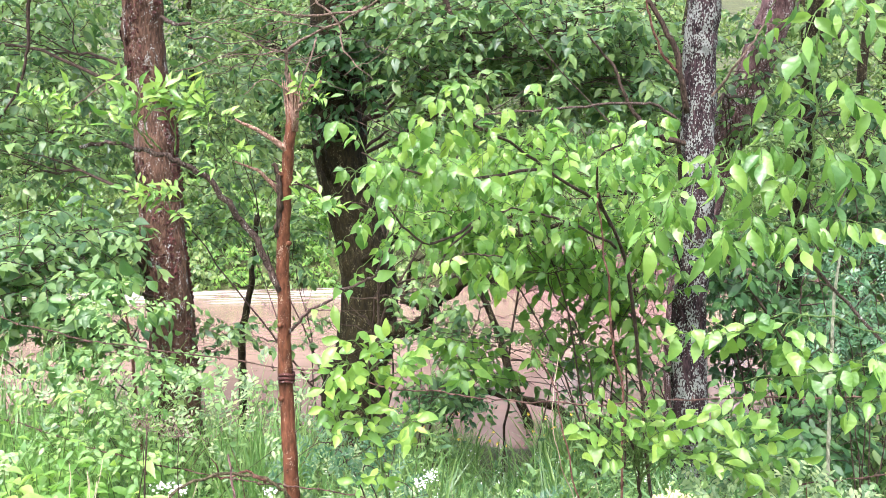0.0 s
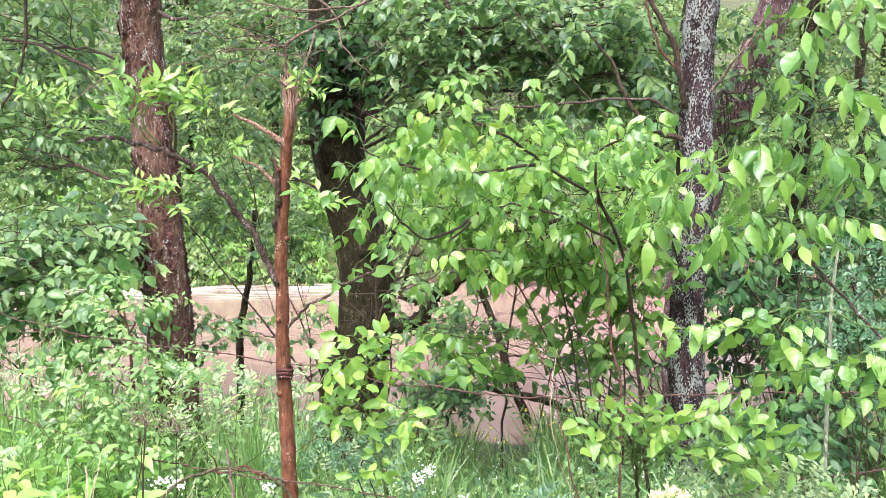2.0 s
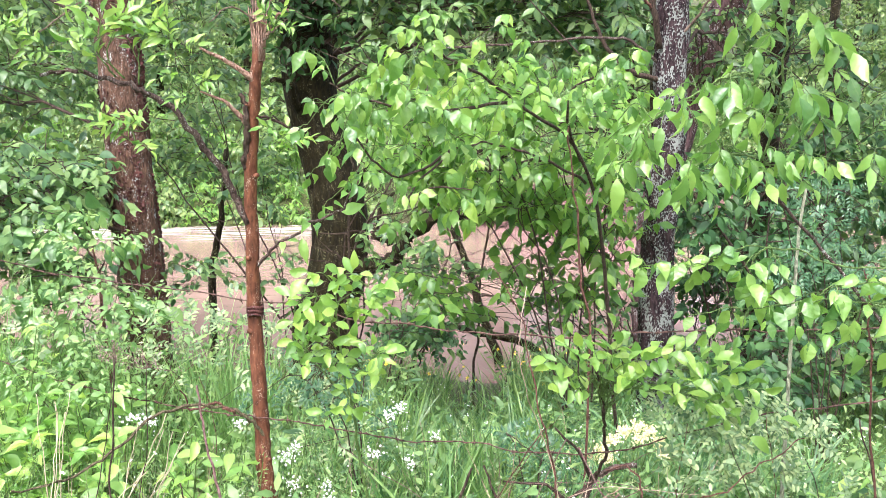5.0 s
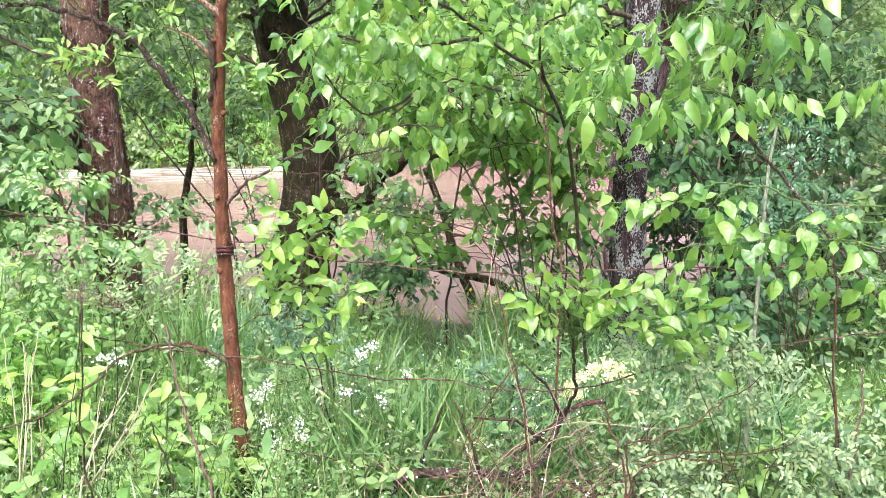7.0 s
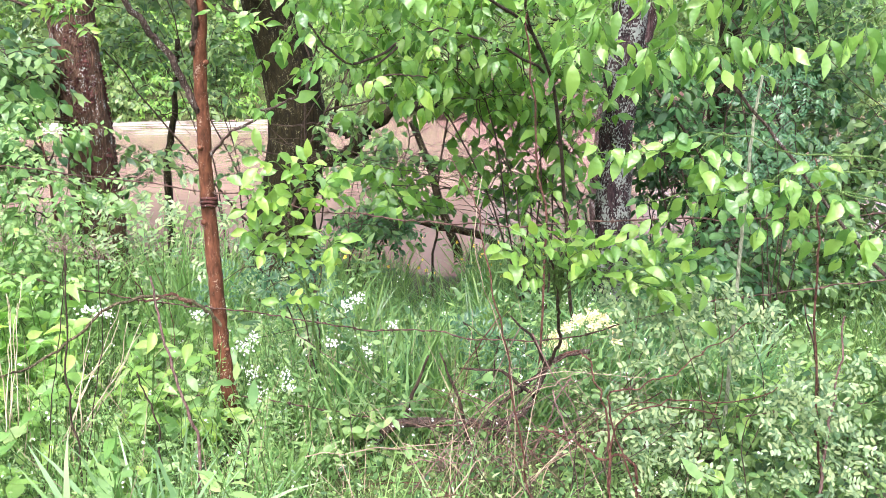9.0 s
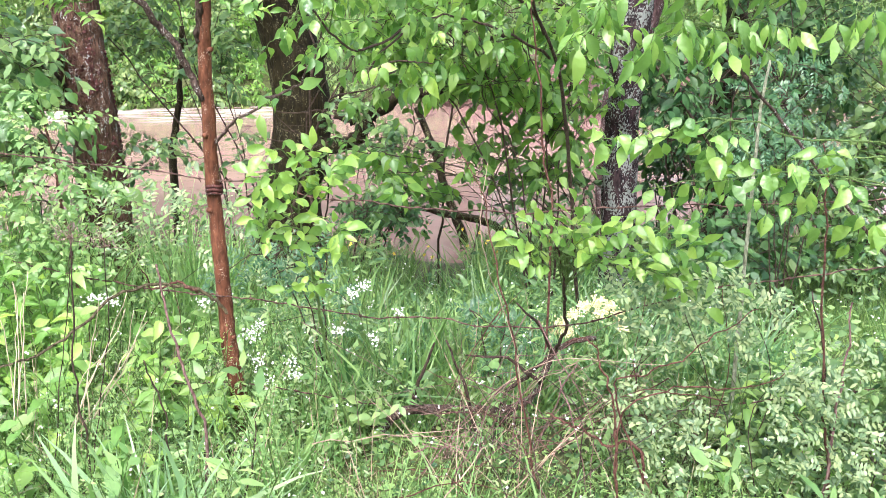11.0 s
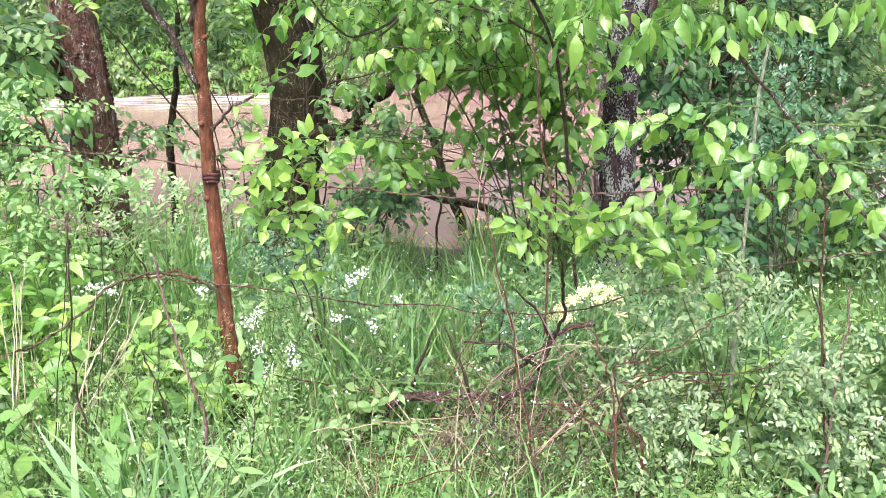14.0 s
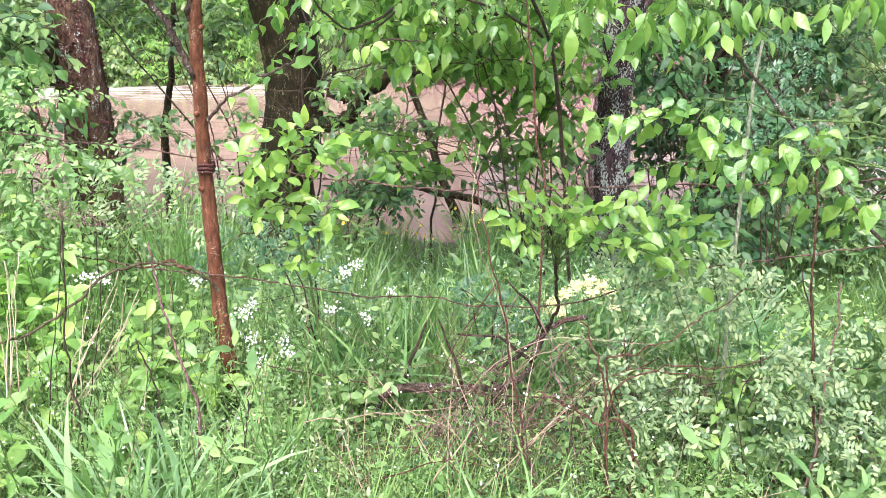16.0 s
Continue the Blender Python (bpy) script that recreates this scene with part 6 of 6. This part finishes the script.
def rose(label, root, masses, size, seed, canes=2):
    """A wild rose: thin red canes and small leaflets in feathered sprays."""
    gr = np.random.default_rng(seed)
    x, y = root
    z = ground_at(x, y) - 0.03
    t = thing("rose_bush", (x, y, z), label, "shrub", "wild roses")
    stalks, pos, way, up_, sz = Geo(), [], [], [], []
    for centre, radius, n in masses:
        c, radius = np.asarray(centre, float), np.asarray(radius, float)
        foot = np.array([x + 0.35 * (c[0] - x) + gr.normal(0, 0.05), y + 0.5 * (c[1] - y), z])
        for _ in range(canes):
            e = c + gr.normal(0, 0.6, 3) * radius
            side = np.array([gr.choice([-1, 1]) * gr.uniform(0.05, 0.2), gr.normal(0, 0.05), 0])
            stem(t, gr, [foot + side * 0.6, (foot + e) / 2 + side + np.array([0, 0, 0.05]), e], 0.0022, 0.001, (TWIG_RED, TWIG, TWIG_GREEN)[int(gr.integers(3))], "cane", 5, 0.004, 5)
        for _ in range(int(n * 0.8)):
            d = unit(gr.normal(0, 1, 3))
            q = c + d * radius * gr.uniform(0.2, 1.25) ** 0.5
            w = unit(d * [1, 0.7, 0.3] + gr.normal(0, 0.4, 3) + np.array([0, -0.1, 0.2]))
            ln = size * 2.7 * gr.uniform(0.7, 1.2)
            nrm = unit(np.array([0, -0.6, 0.8]) + gr.normal(0, 0.3, 3))
            side = unit(np.cross(nrm, w))
            tube(stalks, spline([q, q + w * ln * 0.5 + [0, 0, 0.1 * ln], q + w * ln], 3), 0.0009, 0.0005, 3, close=False)
            for j in range(4):
                u = 0.3 + 0.23 * j
                for sg in ((1, -1) if j < 3 else (0,)):
                    pos.append(q + w * ln * u + np.array([0, 0, 0.4 * ln * u * (1 - u)]))
                    way.append(side * sg * 0.9 + w * (0.4 if sg else 1) + gr.normal(0, 0.12, 3))
                    up_.append(nrm + gr.normal(0, 0.2, 3))
                    sz.append(size * gr.uniform(0.75, 1.15))
    tagged(under(t, part("leaf_stalk", stalks, TWIG_GREEN)), kind="stuff")
    tagged(under(t, part("leaves", leaf_cloud(np.array(pos), np.array(way), np.array(up_), np.array(sz), T_ROSE), LEAF_ROSE)), kind="stuff")
    return t


rose("wild rose bush with small pale leaves", (-1.1, 3.8), [((-1.653, 4.000, 0.727), (0.28, 0.25, 0.10), 22), ((-1.278, 4.300, 0.458), (0.3, 0.25, 0.16), 46), ((-1.589, 3.500, 0.567), (0.22, 0.25, 0.12), 22), ((-0.936, 4.200, 0.469), (0.25, 0.25, 0.14), 24), ((-0.760, 3.600, 0.650), (0.25, 0.25, 0.14), 26), ((-0.373, 3.500, 0.305), (0.25, 0.2, 0.13), 26), ((-0.835, 3.400, 0.505), (0.2, 0.2, 0.1), 18)], 0.027, 93, 2)
rose("wild rose bush with pale grey-green leaflets", (1.05, 2.7), [((0.786, 2.650, 0.609), (0.06, 0.10, 0.05), 27), ((0.908, 2.650, 0.625), (0.09, 0.10, 0.06), 44), ((1.037, 2.650, 0.577), (0.09, 0.10, 0.06), 44), ((1.165, 2.650, 0.547), (0.07, 0.10, 0.06), 34), ((0.850, 2.600, 0.498), (0.10, 0.10, 0.06), 40), ((1.032, 2.600, 0.438), (0.09, 0.10, 0.05), 34)], 0.0235, 94)
rose("low wild rose hung with pale leaflets", (0.85, 2.55), [((0.782, 2.550, 0.268), (0.06, 0.08, 0.06), 30), ((0.917, 2.550, 0.245), (0.06, 0.08, 0.05), 30), ((0.892, 2.500, 0.137), (0.08, 0.08, 0.06), 40), ((0.824, 2.450, 0.032), (0.06, 0.08, 0.04), 23)], 0.023, 941)
rose("low wild rose with cream-green leaflets", (1.25, 2.45), [((1.263, 2.450, 0.422), (0.06, 0.08, 0.06), 44), ((1.236, 2.450, 0.285), (0.06, 0.08, 0.06), 30), ((1.356, 2.420, 0.260), (0.08, 0.08, 0.06), 44), ((1.336, 2.400, 0.139), (0.07, 0.08, 0.06), 34), ((1.448, 2.400, 0.155), (0.05, 0.08, 0.06), 23), ((1.601, 2.600, 0.377), (0.07, 0.08, 0.06), 27)], 0.0235, 95)
def fern(label, at, tips, seed):
    """A feathery plant: fronds with paired side ribs that carry small leaflets."""
    gf = np.random.default_rng(seed)
    x, y = at
    z = ground_at(x, y) - 0.02
    t = thing("feathery_weed", (x, y, z), label, "weed")
    for tip in tips:
        tip = np.asarray(tip)
        base = np.array([x, y, z])
        line = stem(t, gf, [base, base + (tip - base) * 0.5 + np.array([0, 0, 0.15]), tip + np.array([0, 0, 0.05]), tip + np.array([gf.choice([-1, 1]) * 0.2, -0.05, -0.06])], 0.0036, 0.0012, TWIG, "stalk", 8)
        pos, way, up, sz = [], [], [], []
        m = len(line)
        for i in range(m // 2, m, 2):
            tan = unit(line[min(i + 1, m - 1)] - line[i - 1])
            side = unit(np.cross(tan, [0.1, -1.0, 0.3]))
            ln = 0.15 * math.sin(math.pi * min(1.0, (i - m // 2 + 2) / (m - m // 2 + 2)))
            for sg in (1, -1):
                d = unit(side * sg + tan * 0.5 + gf.normal(0, 0.08, 3))
                for k in range(9):
                    q = line[i] + d * ln * (k + 0.5) / 9 - np.array([0, 0, 0.02]) * (k / 9) ** 2
                    for s2 in (1, -1):
                        pos.append(q)
                        way.append(unit(d * 0.8 + np.cross(d, [0, -1.0, 0.3]) * s2 + gf.normal(0, 0.24, 3)))
                        up.append(np.array([0, -0.7, 0.7]) + gf.normal(0, 0.2, 3))
                        sz.append(gf.uniform(0.024, 0.036) * (1 - 0.6 * k / 9))
        lv = leaf_cloud(np.array(pos), np.array(way), np.array(up), np.array(sz), leaf_template(SIMPLE, 0.36))
        tagged(under(t, part("frond", lv, LEAF_FERN)), kind="stuff")
    return t


fern("feathery blue-green weed among the trunks", (1.95, 4.2), [(1.600, 4.000, 1.104), (1.820, 4.000, 1.127), (1.876, 4.000, 0.929), (1.757, 4.000, 0.780), (2.053, 4.000, 0.803)], 96)
fern("feathery pale weed between the wires", (-0.2, 3.5), [(-0.453, 3.500, 0.446), (-0.304, 3.500, 0.374), (-0.212, 3.500, 0.488)], 98)
fern("feathery pale weed in the shaded grass", (0.45, 3.4), [(0.357, 3.400, 0.232), (0.492, 3.400, 0.182), (0.439, 3.300, 0.034)], 99)
shrub("leafy_weed", "broad-leaved weed in the rose thicket", (1.35, 2.9), [((1.235, 2.800, 0.070), (0.2, 0.15, 0.1), 20), ((1.686, 2.800, 0.269), (0.2, 0.2, 0.15), 22), ((1.240, 2.600, 0.010), (0.15, 0.15, 0.1), 18), ((1.495, 2.400, 0.018), (0.12, 0.12, 0.08), 16)], LEAF_MID, 0.06, 97, T_MID, 0.05, 0.2, 0.5, 0.004, TWIG_GREEN, "weed")


# ---- grass ----
def blade_template(width, bend):
    rows = ((0.0, 0.5), (0.3, 0.5), (0.6, 0.4), (0.85, 0.2))
    v, tri = [], []
    for i, (u, h) in enumerate(rows):
        v += [(u, -h * width, -bend * u ** 2.2), (u, h * width, -bend * u ** 2.2)]
        if i:
            a = 2 * i
            tri += [(a - 2, a - 1, a + 1), (a - 2, a + 1, a)]
    v.append((0.97, 0, -bend))
    tri.append((6, 7, 8))
    return np.array(v), np.array(tri)


def clearing(x, y):
    """1 where the fallen branch and the sapling's foot lie open, 0 elsewhere."""
    return np.maximum(np.exp(-((x - 0.28) / 0.5) ** 4 - ((y - 2.78) / 0.3) ** 4), np.exp(-((x + 0.52) / 0.16) ** 2 - ((y - 2.85) / 0.25) ** 2) + 0.45 * np.exp(-((x - 0.48) / 0.3) ** 4 - ((y - 2.36) / 0.22) ** 4))


def grass(name, label, gen, n, xr, yr, length, width, material, keep=None, lean=0.35, clump=0.0):
    x = gen.uniform(*xr, n)
    y = gen.uniform(*yr, n)
    if clump:
        cx, cy = gen.uniform(*xr, n // 40), gen.uniform(*yr, n // 40)
        k = gen.integers(0, len(cx), n)
        x, y = cx[k] + gen.normal(0, clump, n), cy[k] + gen.normal(0, clump, n)
    if keep is not None:
        m = keep(x, y)
        x, y = x[m], y[m]
    n = len(x)
    pos = np.stack([x, y, ground_height(x, y) - 0.01], 1)
    way = unit(np.stack([gen.normal(0, lean, n), gen.normal(0, lean, n), np.ones(n)], 1))
    up = np.stack([gen.normal(0, 1, n), gen.normal(0, 1, n), np.zeros(n)], 1)
    patch = 0.75 + 0.35 * np.sin(x * 3.1 + 1.3 * np.sin(y * 2.3)) * np.sin(y * 2.7 + x)
    patch = patch * (1 - 0.68 * clearing(x, y))
    size = length * patch * gen.uniform(0.5, 1.35, n)
    a = leaf_cloud(pos[::2], way[::2], up[::2], size[::2], blade_template(width, 0.55 if clump else 0.28))
    b = leaf_cloud(pos[1::2], way[1::2], up[1::2], size[1::2], blade_template(width, 1.15 if clump else 0.6))
    return tagged(part(name, (np.vstack([a[0], b[0]]), np.vstack([a[1], b[1] + len(a[0])])), material), label, "grass", kind="stuff")


gg = np.random.default_rng(101)
on_land = lambda x, y: ground_height(x, y) > WATER_Z + 0.05
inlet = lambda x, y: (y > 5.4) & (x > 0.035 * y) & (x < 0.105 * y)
grass("grass", "lush wet meadow grass on the bank", gg, 40000, (-3.4, 3.6), (1.7, 5.5), 0.19, 0.030, GRASS, lambda x, y: on_land(x, y) & ((x < 0.55) | (y > 2.95) | (np.sin(x * 39.0) * np.sin(y * 31.0) > 0.25)))
grass("tall_grass", "tall pale feathery grass before the furrowed trunk", gg, 3200, (-3.4, -0.75), (3.7, 5.3), 0.8, 0.012, GRASS_PALE, on_land, 0.22)
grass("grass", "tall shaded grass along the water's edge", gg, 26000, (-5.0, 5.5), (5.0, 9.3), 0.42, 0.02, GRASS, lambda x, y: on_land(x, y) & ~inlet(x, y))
grass("arching_grass", "long arching bluish green blades in the shade", gg, 3000, (-0.5, 1.7), (2.95, 5.2), 0.32, 0.034, GRASS_COOL, on_land, 0.4, 0.07)
grass("arching_grass", "long arching pale blades among the weeds", gg, 420, (-2.0, -0.2), (2.15, 3.6), 0.32, 0.036, GRASS_BLUE, on_land, 0.5, 0.06)
grass("broad_grass", "broad pale green grass blades in clumps", gg, 1000, (-2.2, 0.6), (2.0, 3.8), 0.34, 0.04, GRASS_PALE, on_land, 0.3, 0.05)
grass("broad_grass", "mid-length pale blades through the meadow grass", gg, 5400, (-2.4, 0.45), (1.9, 5.0), 0.24, 0.04, GRASS_PALE, on_land, 0.45)
grass("grass_stalks", "thin pale upright seed stalks above the grass", gg, 1300, (-2.2, 0.35), (2.0, 4.4), 0.46, 0.009, GRASS_PALE, on_land, 0.28)
grass("meadow_grass", "short meadow grass reaching past the weeds", gg, 45000, (-9, 9), (-3, 8.8), 0.16, 0.03, GRASS, lambda x, y: on_land(x, y) & (np.hypot(x, y - 3) < 5.5 + 1.5 * np.sin(3 * np.arctan2(y - 3, x)) + gg.normal(0, 0.7, x.shape)), 0.45)
grass("far_grass", "light green meadow grass across the stream", gg, 30000, (-16, 18), (19.5, 34), 0.7, 0.05, GRASS_PALE, on_land, 0.4)


def tuft(label, at, gen, n, length, width, material, lean=0.45, spread=0.05):
    x, y = at[0] + gen.normal(0, spread, n), at[1] + gen.normal(0, spread, n)
    pos = np.stack([x, y, ground_height(x, y) - 0.01], 1)
    way = unit(np.stack([gen.normal(0, lean, n), gen.normal(0, lean, n), np.ones(n)], 1))
    lv = leaf_cloud(pos, way, np.stack([way[:, 0] + gen.normal(0, 0.3, n), way[:, 1] + gen.normal(0, 0.3, n), np.full(n, 0.3)], 1), length * gen.uniform(0.6, 1.2, n), blade_template(width, 0.6))
    return tagged(part("grass_tuft", lv, material), label, "grass", kind="stuff")


for label, (px, py), k, ln, wd in (("tuft of broad bluish green blades", (-0.70, 2.35), 13, 0.40, 0.06), ("tuft of broad bluish green blades", (-0.58, 2.36), 11, 0.40, 0.055), ("tuft of broad bluish green blades", (-0.86, 2.34), 9, 0.3, 0.065), ("tuft of broad pale green blades", (-0.72, 2.35), 30, 0.36, 0.05), ("tuft of bright broad grass blades", (-1.3, 2.4), 30, 0.36, 0.045),
                                   ("tuft of long grass blades", (-0.3, 2.6), 40, 0.3, 0.035), ("tuft of long grass blades by the fence", (0.2, 3.4), 60, 0.42, 0.03), ("tuft of long shaded grass", (0.5, 3.9), 60, 0.45, 0.03), ("tuft of long shaded grass", (-0.1, 4.2), 60, 0.45, 0.03)):
    tuft(label, (px, py), gg, k, ln, wd, GRASS_BLUE if "bluish" in label else GRASS_PALE if wd > 0.032 else GRASS)
for px, py in ((-1.15, 2.75), (-1.45, 2.8), (-0.95, 2.8)):
    tuft("dry straw-coloured stalks leaning together", (px, py), gg, 7, 0.45, 0.006, DRY, 0.5, 0.04)


def weed_patch(name, label, gen, n, xr, yr, height, leaf, template, material, spacing=0.05, droop=0.3):
    """Many small leafy stems."""
    stems, sets = Geo(), []
    for _ in range(n):
        x, y = gen.uniform(*xr), gen.uniform(*yr)
        h = height * gen.uniform(0.5, 1.3)
        z = ground_at(x, y)
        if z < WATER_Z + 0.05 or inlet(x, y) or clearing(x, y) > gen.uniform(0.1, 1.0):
            continue
        p = np.array([x, y, z - 0.01])
        w = np.array([gen.normal(0, 0.18), gen.normal(0, 0.18), 1])
        line = spline([p, p + w * h * 0.5, p + w * h + [gen.normal(0, 0.05), gen.normal(0, 0.05), 0]], 3)
        tube(stems, line, 0.003, 0.0015, 3, close=False)
        sets.append(droop_leaves(line, gen, spacing, leaf, droop, 0.15, 0.9))
    pos, way, up, sz = (np.concatenate([s_[k] for s_ in sets]) for k in range(4))
    t = tagged(part(name, leaf_cloud(pos, way, up, sz, template), material), label, "weeds", kind="stuff")
    tagged(part("weed_stems", stems, TWIG_GREEN, t), kind="stuff")
    return t


weed_patch("weeds", "dense soft green weeds", gg, 40, (-2.2, -0.45), (2.1, 4.6), 0.26, 0.06, T_LANCE, LEAF_WEED, 0.055)
weed_patch("weeds", "upright weeds with narrow bright leaves", gg, 70, (-2.2, -0.3), (2.0, 4.4), 0.30, 0.085, T_LANCE, LEAF_WEED, 0.045)
weed_patch("weeds", "tall soft weeds before the furrowed trunk", gg, 110, (-3.2, -0.85), (3.7, 5.2), 0.7, 0.038, T_MID, LEAF_WEED, 0.04)
weed_patch("weeds", "fine yellow-green herbs under the dead canes", gg, 260, (-0.2, 1.1), (2.2, 2.75), 0.16, 0.013, T_LANCE, LEAF_WEED, 0.013)
weed_patch("weeds", "soft oval-leaved weeds round the fallen branch", gg, 70, (-0.45, 0.75), (2.55, 3.5), 0.22, 0.05, T_MID, LEAF_WEED, 0.045)
weed_patch("weeds", "broad-leaved weeds in the shaded grass", gg, 110, (-0.5, 1.5), (3.05, 4.6), 0.26, 0.07, T_LANCE, LEAF_MID, 0.05)
weed_patch("weeds", "mixed fine-leaved weeds in the grass", gg, 170, (-0.5, 2.4), (3.2, 5.2), 0.28, 0.045, T_LANCE, LEAF_WEED, 0.04)
weed_patch("weeds", "narrow-leaved weeds below the trees", gg, 220, (-2.6, 3.2), (4.4, 8.0), 0.5, 0.06, T_LANCE, LEAF_MID, 0.05)
weed_patch("weeds", "fine pale bedstraw in loose cushions", gg, 300, (-1.7, -0.2), (2.2, 3.4), 0.36, 0.014, T_LANCE, LEAF_WEED, 0.014)
weed_patch("weeds", "pale fine bedstraw among the grass", gg, 420, (-2.0, 1.8), (2.1, 4.6), 0.26, 0.022, T_LANCE, LEAF_ROSE, 0.02)


weed_patch("weeds", "low clover-like herbs between the grasses", gg, 260, (-2.0, 1.9), (2.0, 4.4), 0.14, 0.035, T_SMALL, LEAF_WEED, 0.03)
weed_patch("weeds", "tall weeds with lance-shaped bright leaves", gg, 4, (0.86, 1.02), (2.25, 2.35), 0.2, 0.075, T_LANCE, LEAF_WEED, 0.06, 0.1)
weed_patch("weeds", "bright lance-leaved weeds by the roses", gg, 6, (1.25, 1.4), (2.2, 2.3), 0.18, 0.085, T_LANCE, LEAF_WEED, 0.06, 0.1)
weed_patch("weeds", "pointed bright leaves at the sapling's foot", gg, 16, (-0.9, -0.2), (2.35, 2.8), 0.16, 0.075, T_LANCE, LEAF_WEED, 0.05, 0.1)

n = 16000
cx, cy = gg.uniform(-2.2, 2.0, n), gg.uniform(1.9, 4.2, n)
cway = unit(np.stack([gg.normal(0, 1, n), gg.normal(0, 1, n), gg.uniform(0.0, 0.9, n)], 1))
cup = np.array([0, -0.4, 1.0]) + gg.normal(0, 0.4, (n, 3))
lv = leaf_cloud(np.stack([cx, cy, ground_height(cx, cy) + gg.uniform(0.0, 0.07, n)], 1), cway, cup, gg.uniform(0.012, 0.036, n), T_SMALL)
tagged(part("ground_cover", lv, LEAF_MID), "low creeping leaves that cover the soil", "weeds", kind="stuff")

# ---- flowers ----
def florets(gen, spots, radius, n, size, material, name):
    """Small five-petalled blossoms gathered round some spots."""
    pos = np.concatenate([np.asarray(c) + gen.normal(0, 1, (n, 3)) * np.asarray(radius) for c in spots])
    k = np.repeat(np.arange(len(pos)), 5)
    ang = np.tile(np.arange(5) * np.pi * 0.4, len(pos)) + np.repeat(gen.uniform(0, 2, len(pos)), 5)
    nrm = unit(np.array([0, -0.6, 0.8]) + gen.normal(0, 0.7, (len(pos), 3)))[k]
    a = unit(np.cross(nrm, [1.0, 0.1, 0.2]))
    b = np.cross(nrm, a)
    way = a * np.cos(ang)[:, None] + b * np.sin(ang)[:, None]
    return part(name, leaf_cloud(pos[k], way, nrm, np.repeat(gen.uniform(0.6, 1.2, len(pos)), 5) * size, leaf_template(((0.0, 0.0), (0.45, 0.4), (0.85, 0.4), (1.0, 0.0)), 0.7, 0.1, -0.25)), material)


def flower_plant(name, label, at, spots, radius, n, size, material, gen, cat="flower"):
    x, y = at
    z = ground_at(x, y) - 0.02
    t = thing(name, (x, y, z), label, cat)
    for c in spots:
        stem(t, gen, [(x + gen.normal(0, 0.03), y, z), ((x + c[0]) / 2, (y + c[1]) / 2, (z + c[2]) / 2 + 0.03), c], 0.0035, 0.0015, TWIG_GREEN, "stem", 4)
        tagged(under(t, florets(gen, [c], radius, n, size, material, "blossoms")), kind="stuff")
    return t


gen = np.random.default_rng(111)
flower_plant("white_flowers", "white-flowered weed with loose clusters", (-0.5, 3.15), [(-0.434, 3.200, 0.324), (-0.444, 3.150, 0.213), (-0.401, 3.100, 0.146), (-0.310, 3.100, 0.176), (-0.466, 3.200, 0.292)], (0.015, 0.014, 0.014), 34, 0.005, PETAL, gen)
flower_plant("white_flowers", "white-flowered weed among broad leaves", (-1.05, 3.1), [(-0.978, 3.100, 0.477), (-0.923, 3.100, 0.465), (-0.628, 3.200, 0.421)], (0.015, 0.014, 0.009), 34, 0.005, PETAL, gen)
flower_plant("white_flowers", "thin white-flowered weed in the grass", (-0.15, 3.6), [(-0.105, 3.600, 0.301), (-0.177, 3.500, 0.193), (-0.032, 3.500, 0.154), (-0.054, 3.700, 0.303)], (0.014, 0.013, 0.016), 20, 0.005, PETAL, gen)
flower_plant("white_flowers", "faded white flower clusters over the grass", (0.0, 3.3), [(-0.094, 3.300, 0.414), (-0.066, 3.300, 0.436), (-0.142, 3.250, 0.288), (-0.027, 3.200, 0.272), (-0.313, 3.150, 0.210), (0.070, 3.400, 0.285)], (0.013, 0.012, 0.012), 26, 0.005, PETAL, gen)
flower_plant("elder_flower", "cream elder blossom in a drooping arched cluster", (0.85, 3.5), [(0.695, 3.500, 0.168), (0.731, 3.480, 0.207), (0.780, 3.500, 0.235), (0.829, 3.500, 0.270), (0.879, 3.500, 0.286), (0.929, 3.500, 0.268), (0.967, 3.500, 0.226), (0.988, 3.500, 0.177), (0.879, 3.450, 0.256), (0.750, 3.450, 0.181)], (0.0135, 0.014, 0.011), 150, 0.0046, CREAM, gen)
n = 800
fx, fy = gen.uniform(-2.2, 2.2, n), gen.uniform(2.2, 5.5, n)
spots = np.stack([fx, fy, ground_height(fx, fy) + gen.uniform(0.12, 0.36, n)], 1)
tagged(florets(gen, spots, (0.006, 0.006, 0.006), 2, 0.0042, PETAL, "chickweed_flowers"), "tiny white blossoms scattered through the grass", "flowers", kind="stuff")
n = 70
fx, fy = gen.uniform(-0.6, 1.4, n), gen.uniform(5.5, 7.5, n)
spots = np.stack([fx, fy, ground_height(fx, fy) + gen.uniform(0.25, 0.45, n)], 1)
tagged(florets(gen, spots, (0.004, 0.004, 0.004), 1, 0.012, YELLOW, "buttercups"), "small yellow buttercups near the water", "flowers", kind="stuff")
# dry straw in the weeds
n = 420
dx, dy = gen.uniform(-2.0, 1.2, n), gen.uniform(2.2, 3.6, n)
way = unit(np.stack([gen.normal(0, 0.5, n), gen.normal(0, 0.5, n), np.ones(n)], 1))
lv = leaf_cloud(np.stack([dx, dy, ground_height(dx, dy)], 1), way, gen.normal(0, 1, (n, 3)), gen.uniform(0.25, 0.5, n), blade_template(0.006, 0.4))
tagged(part("dry_straw", lv, DRY), "dry straw-coloured stalks left from last year", "grass", kind="stuff")
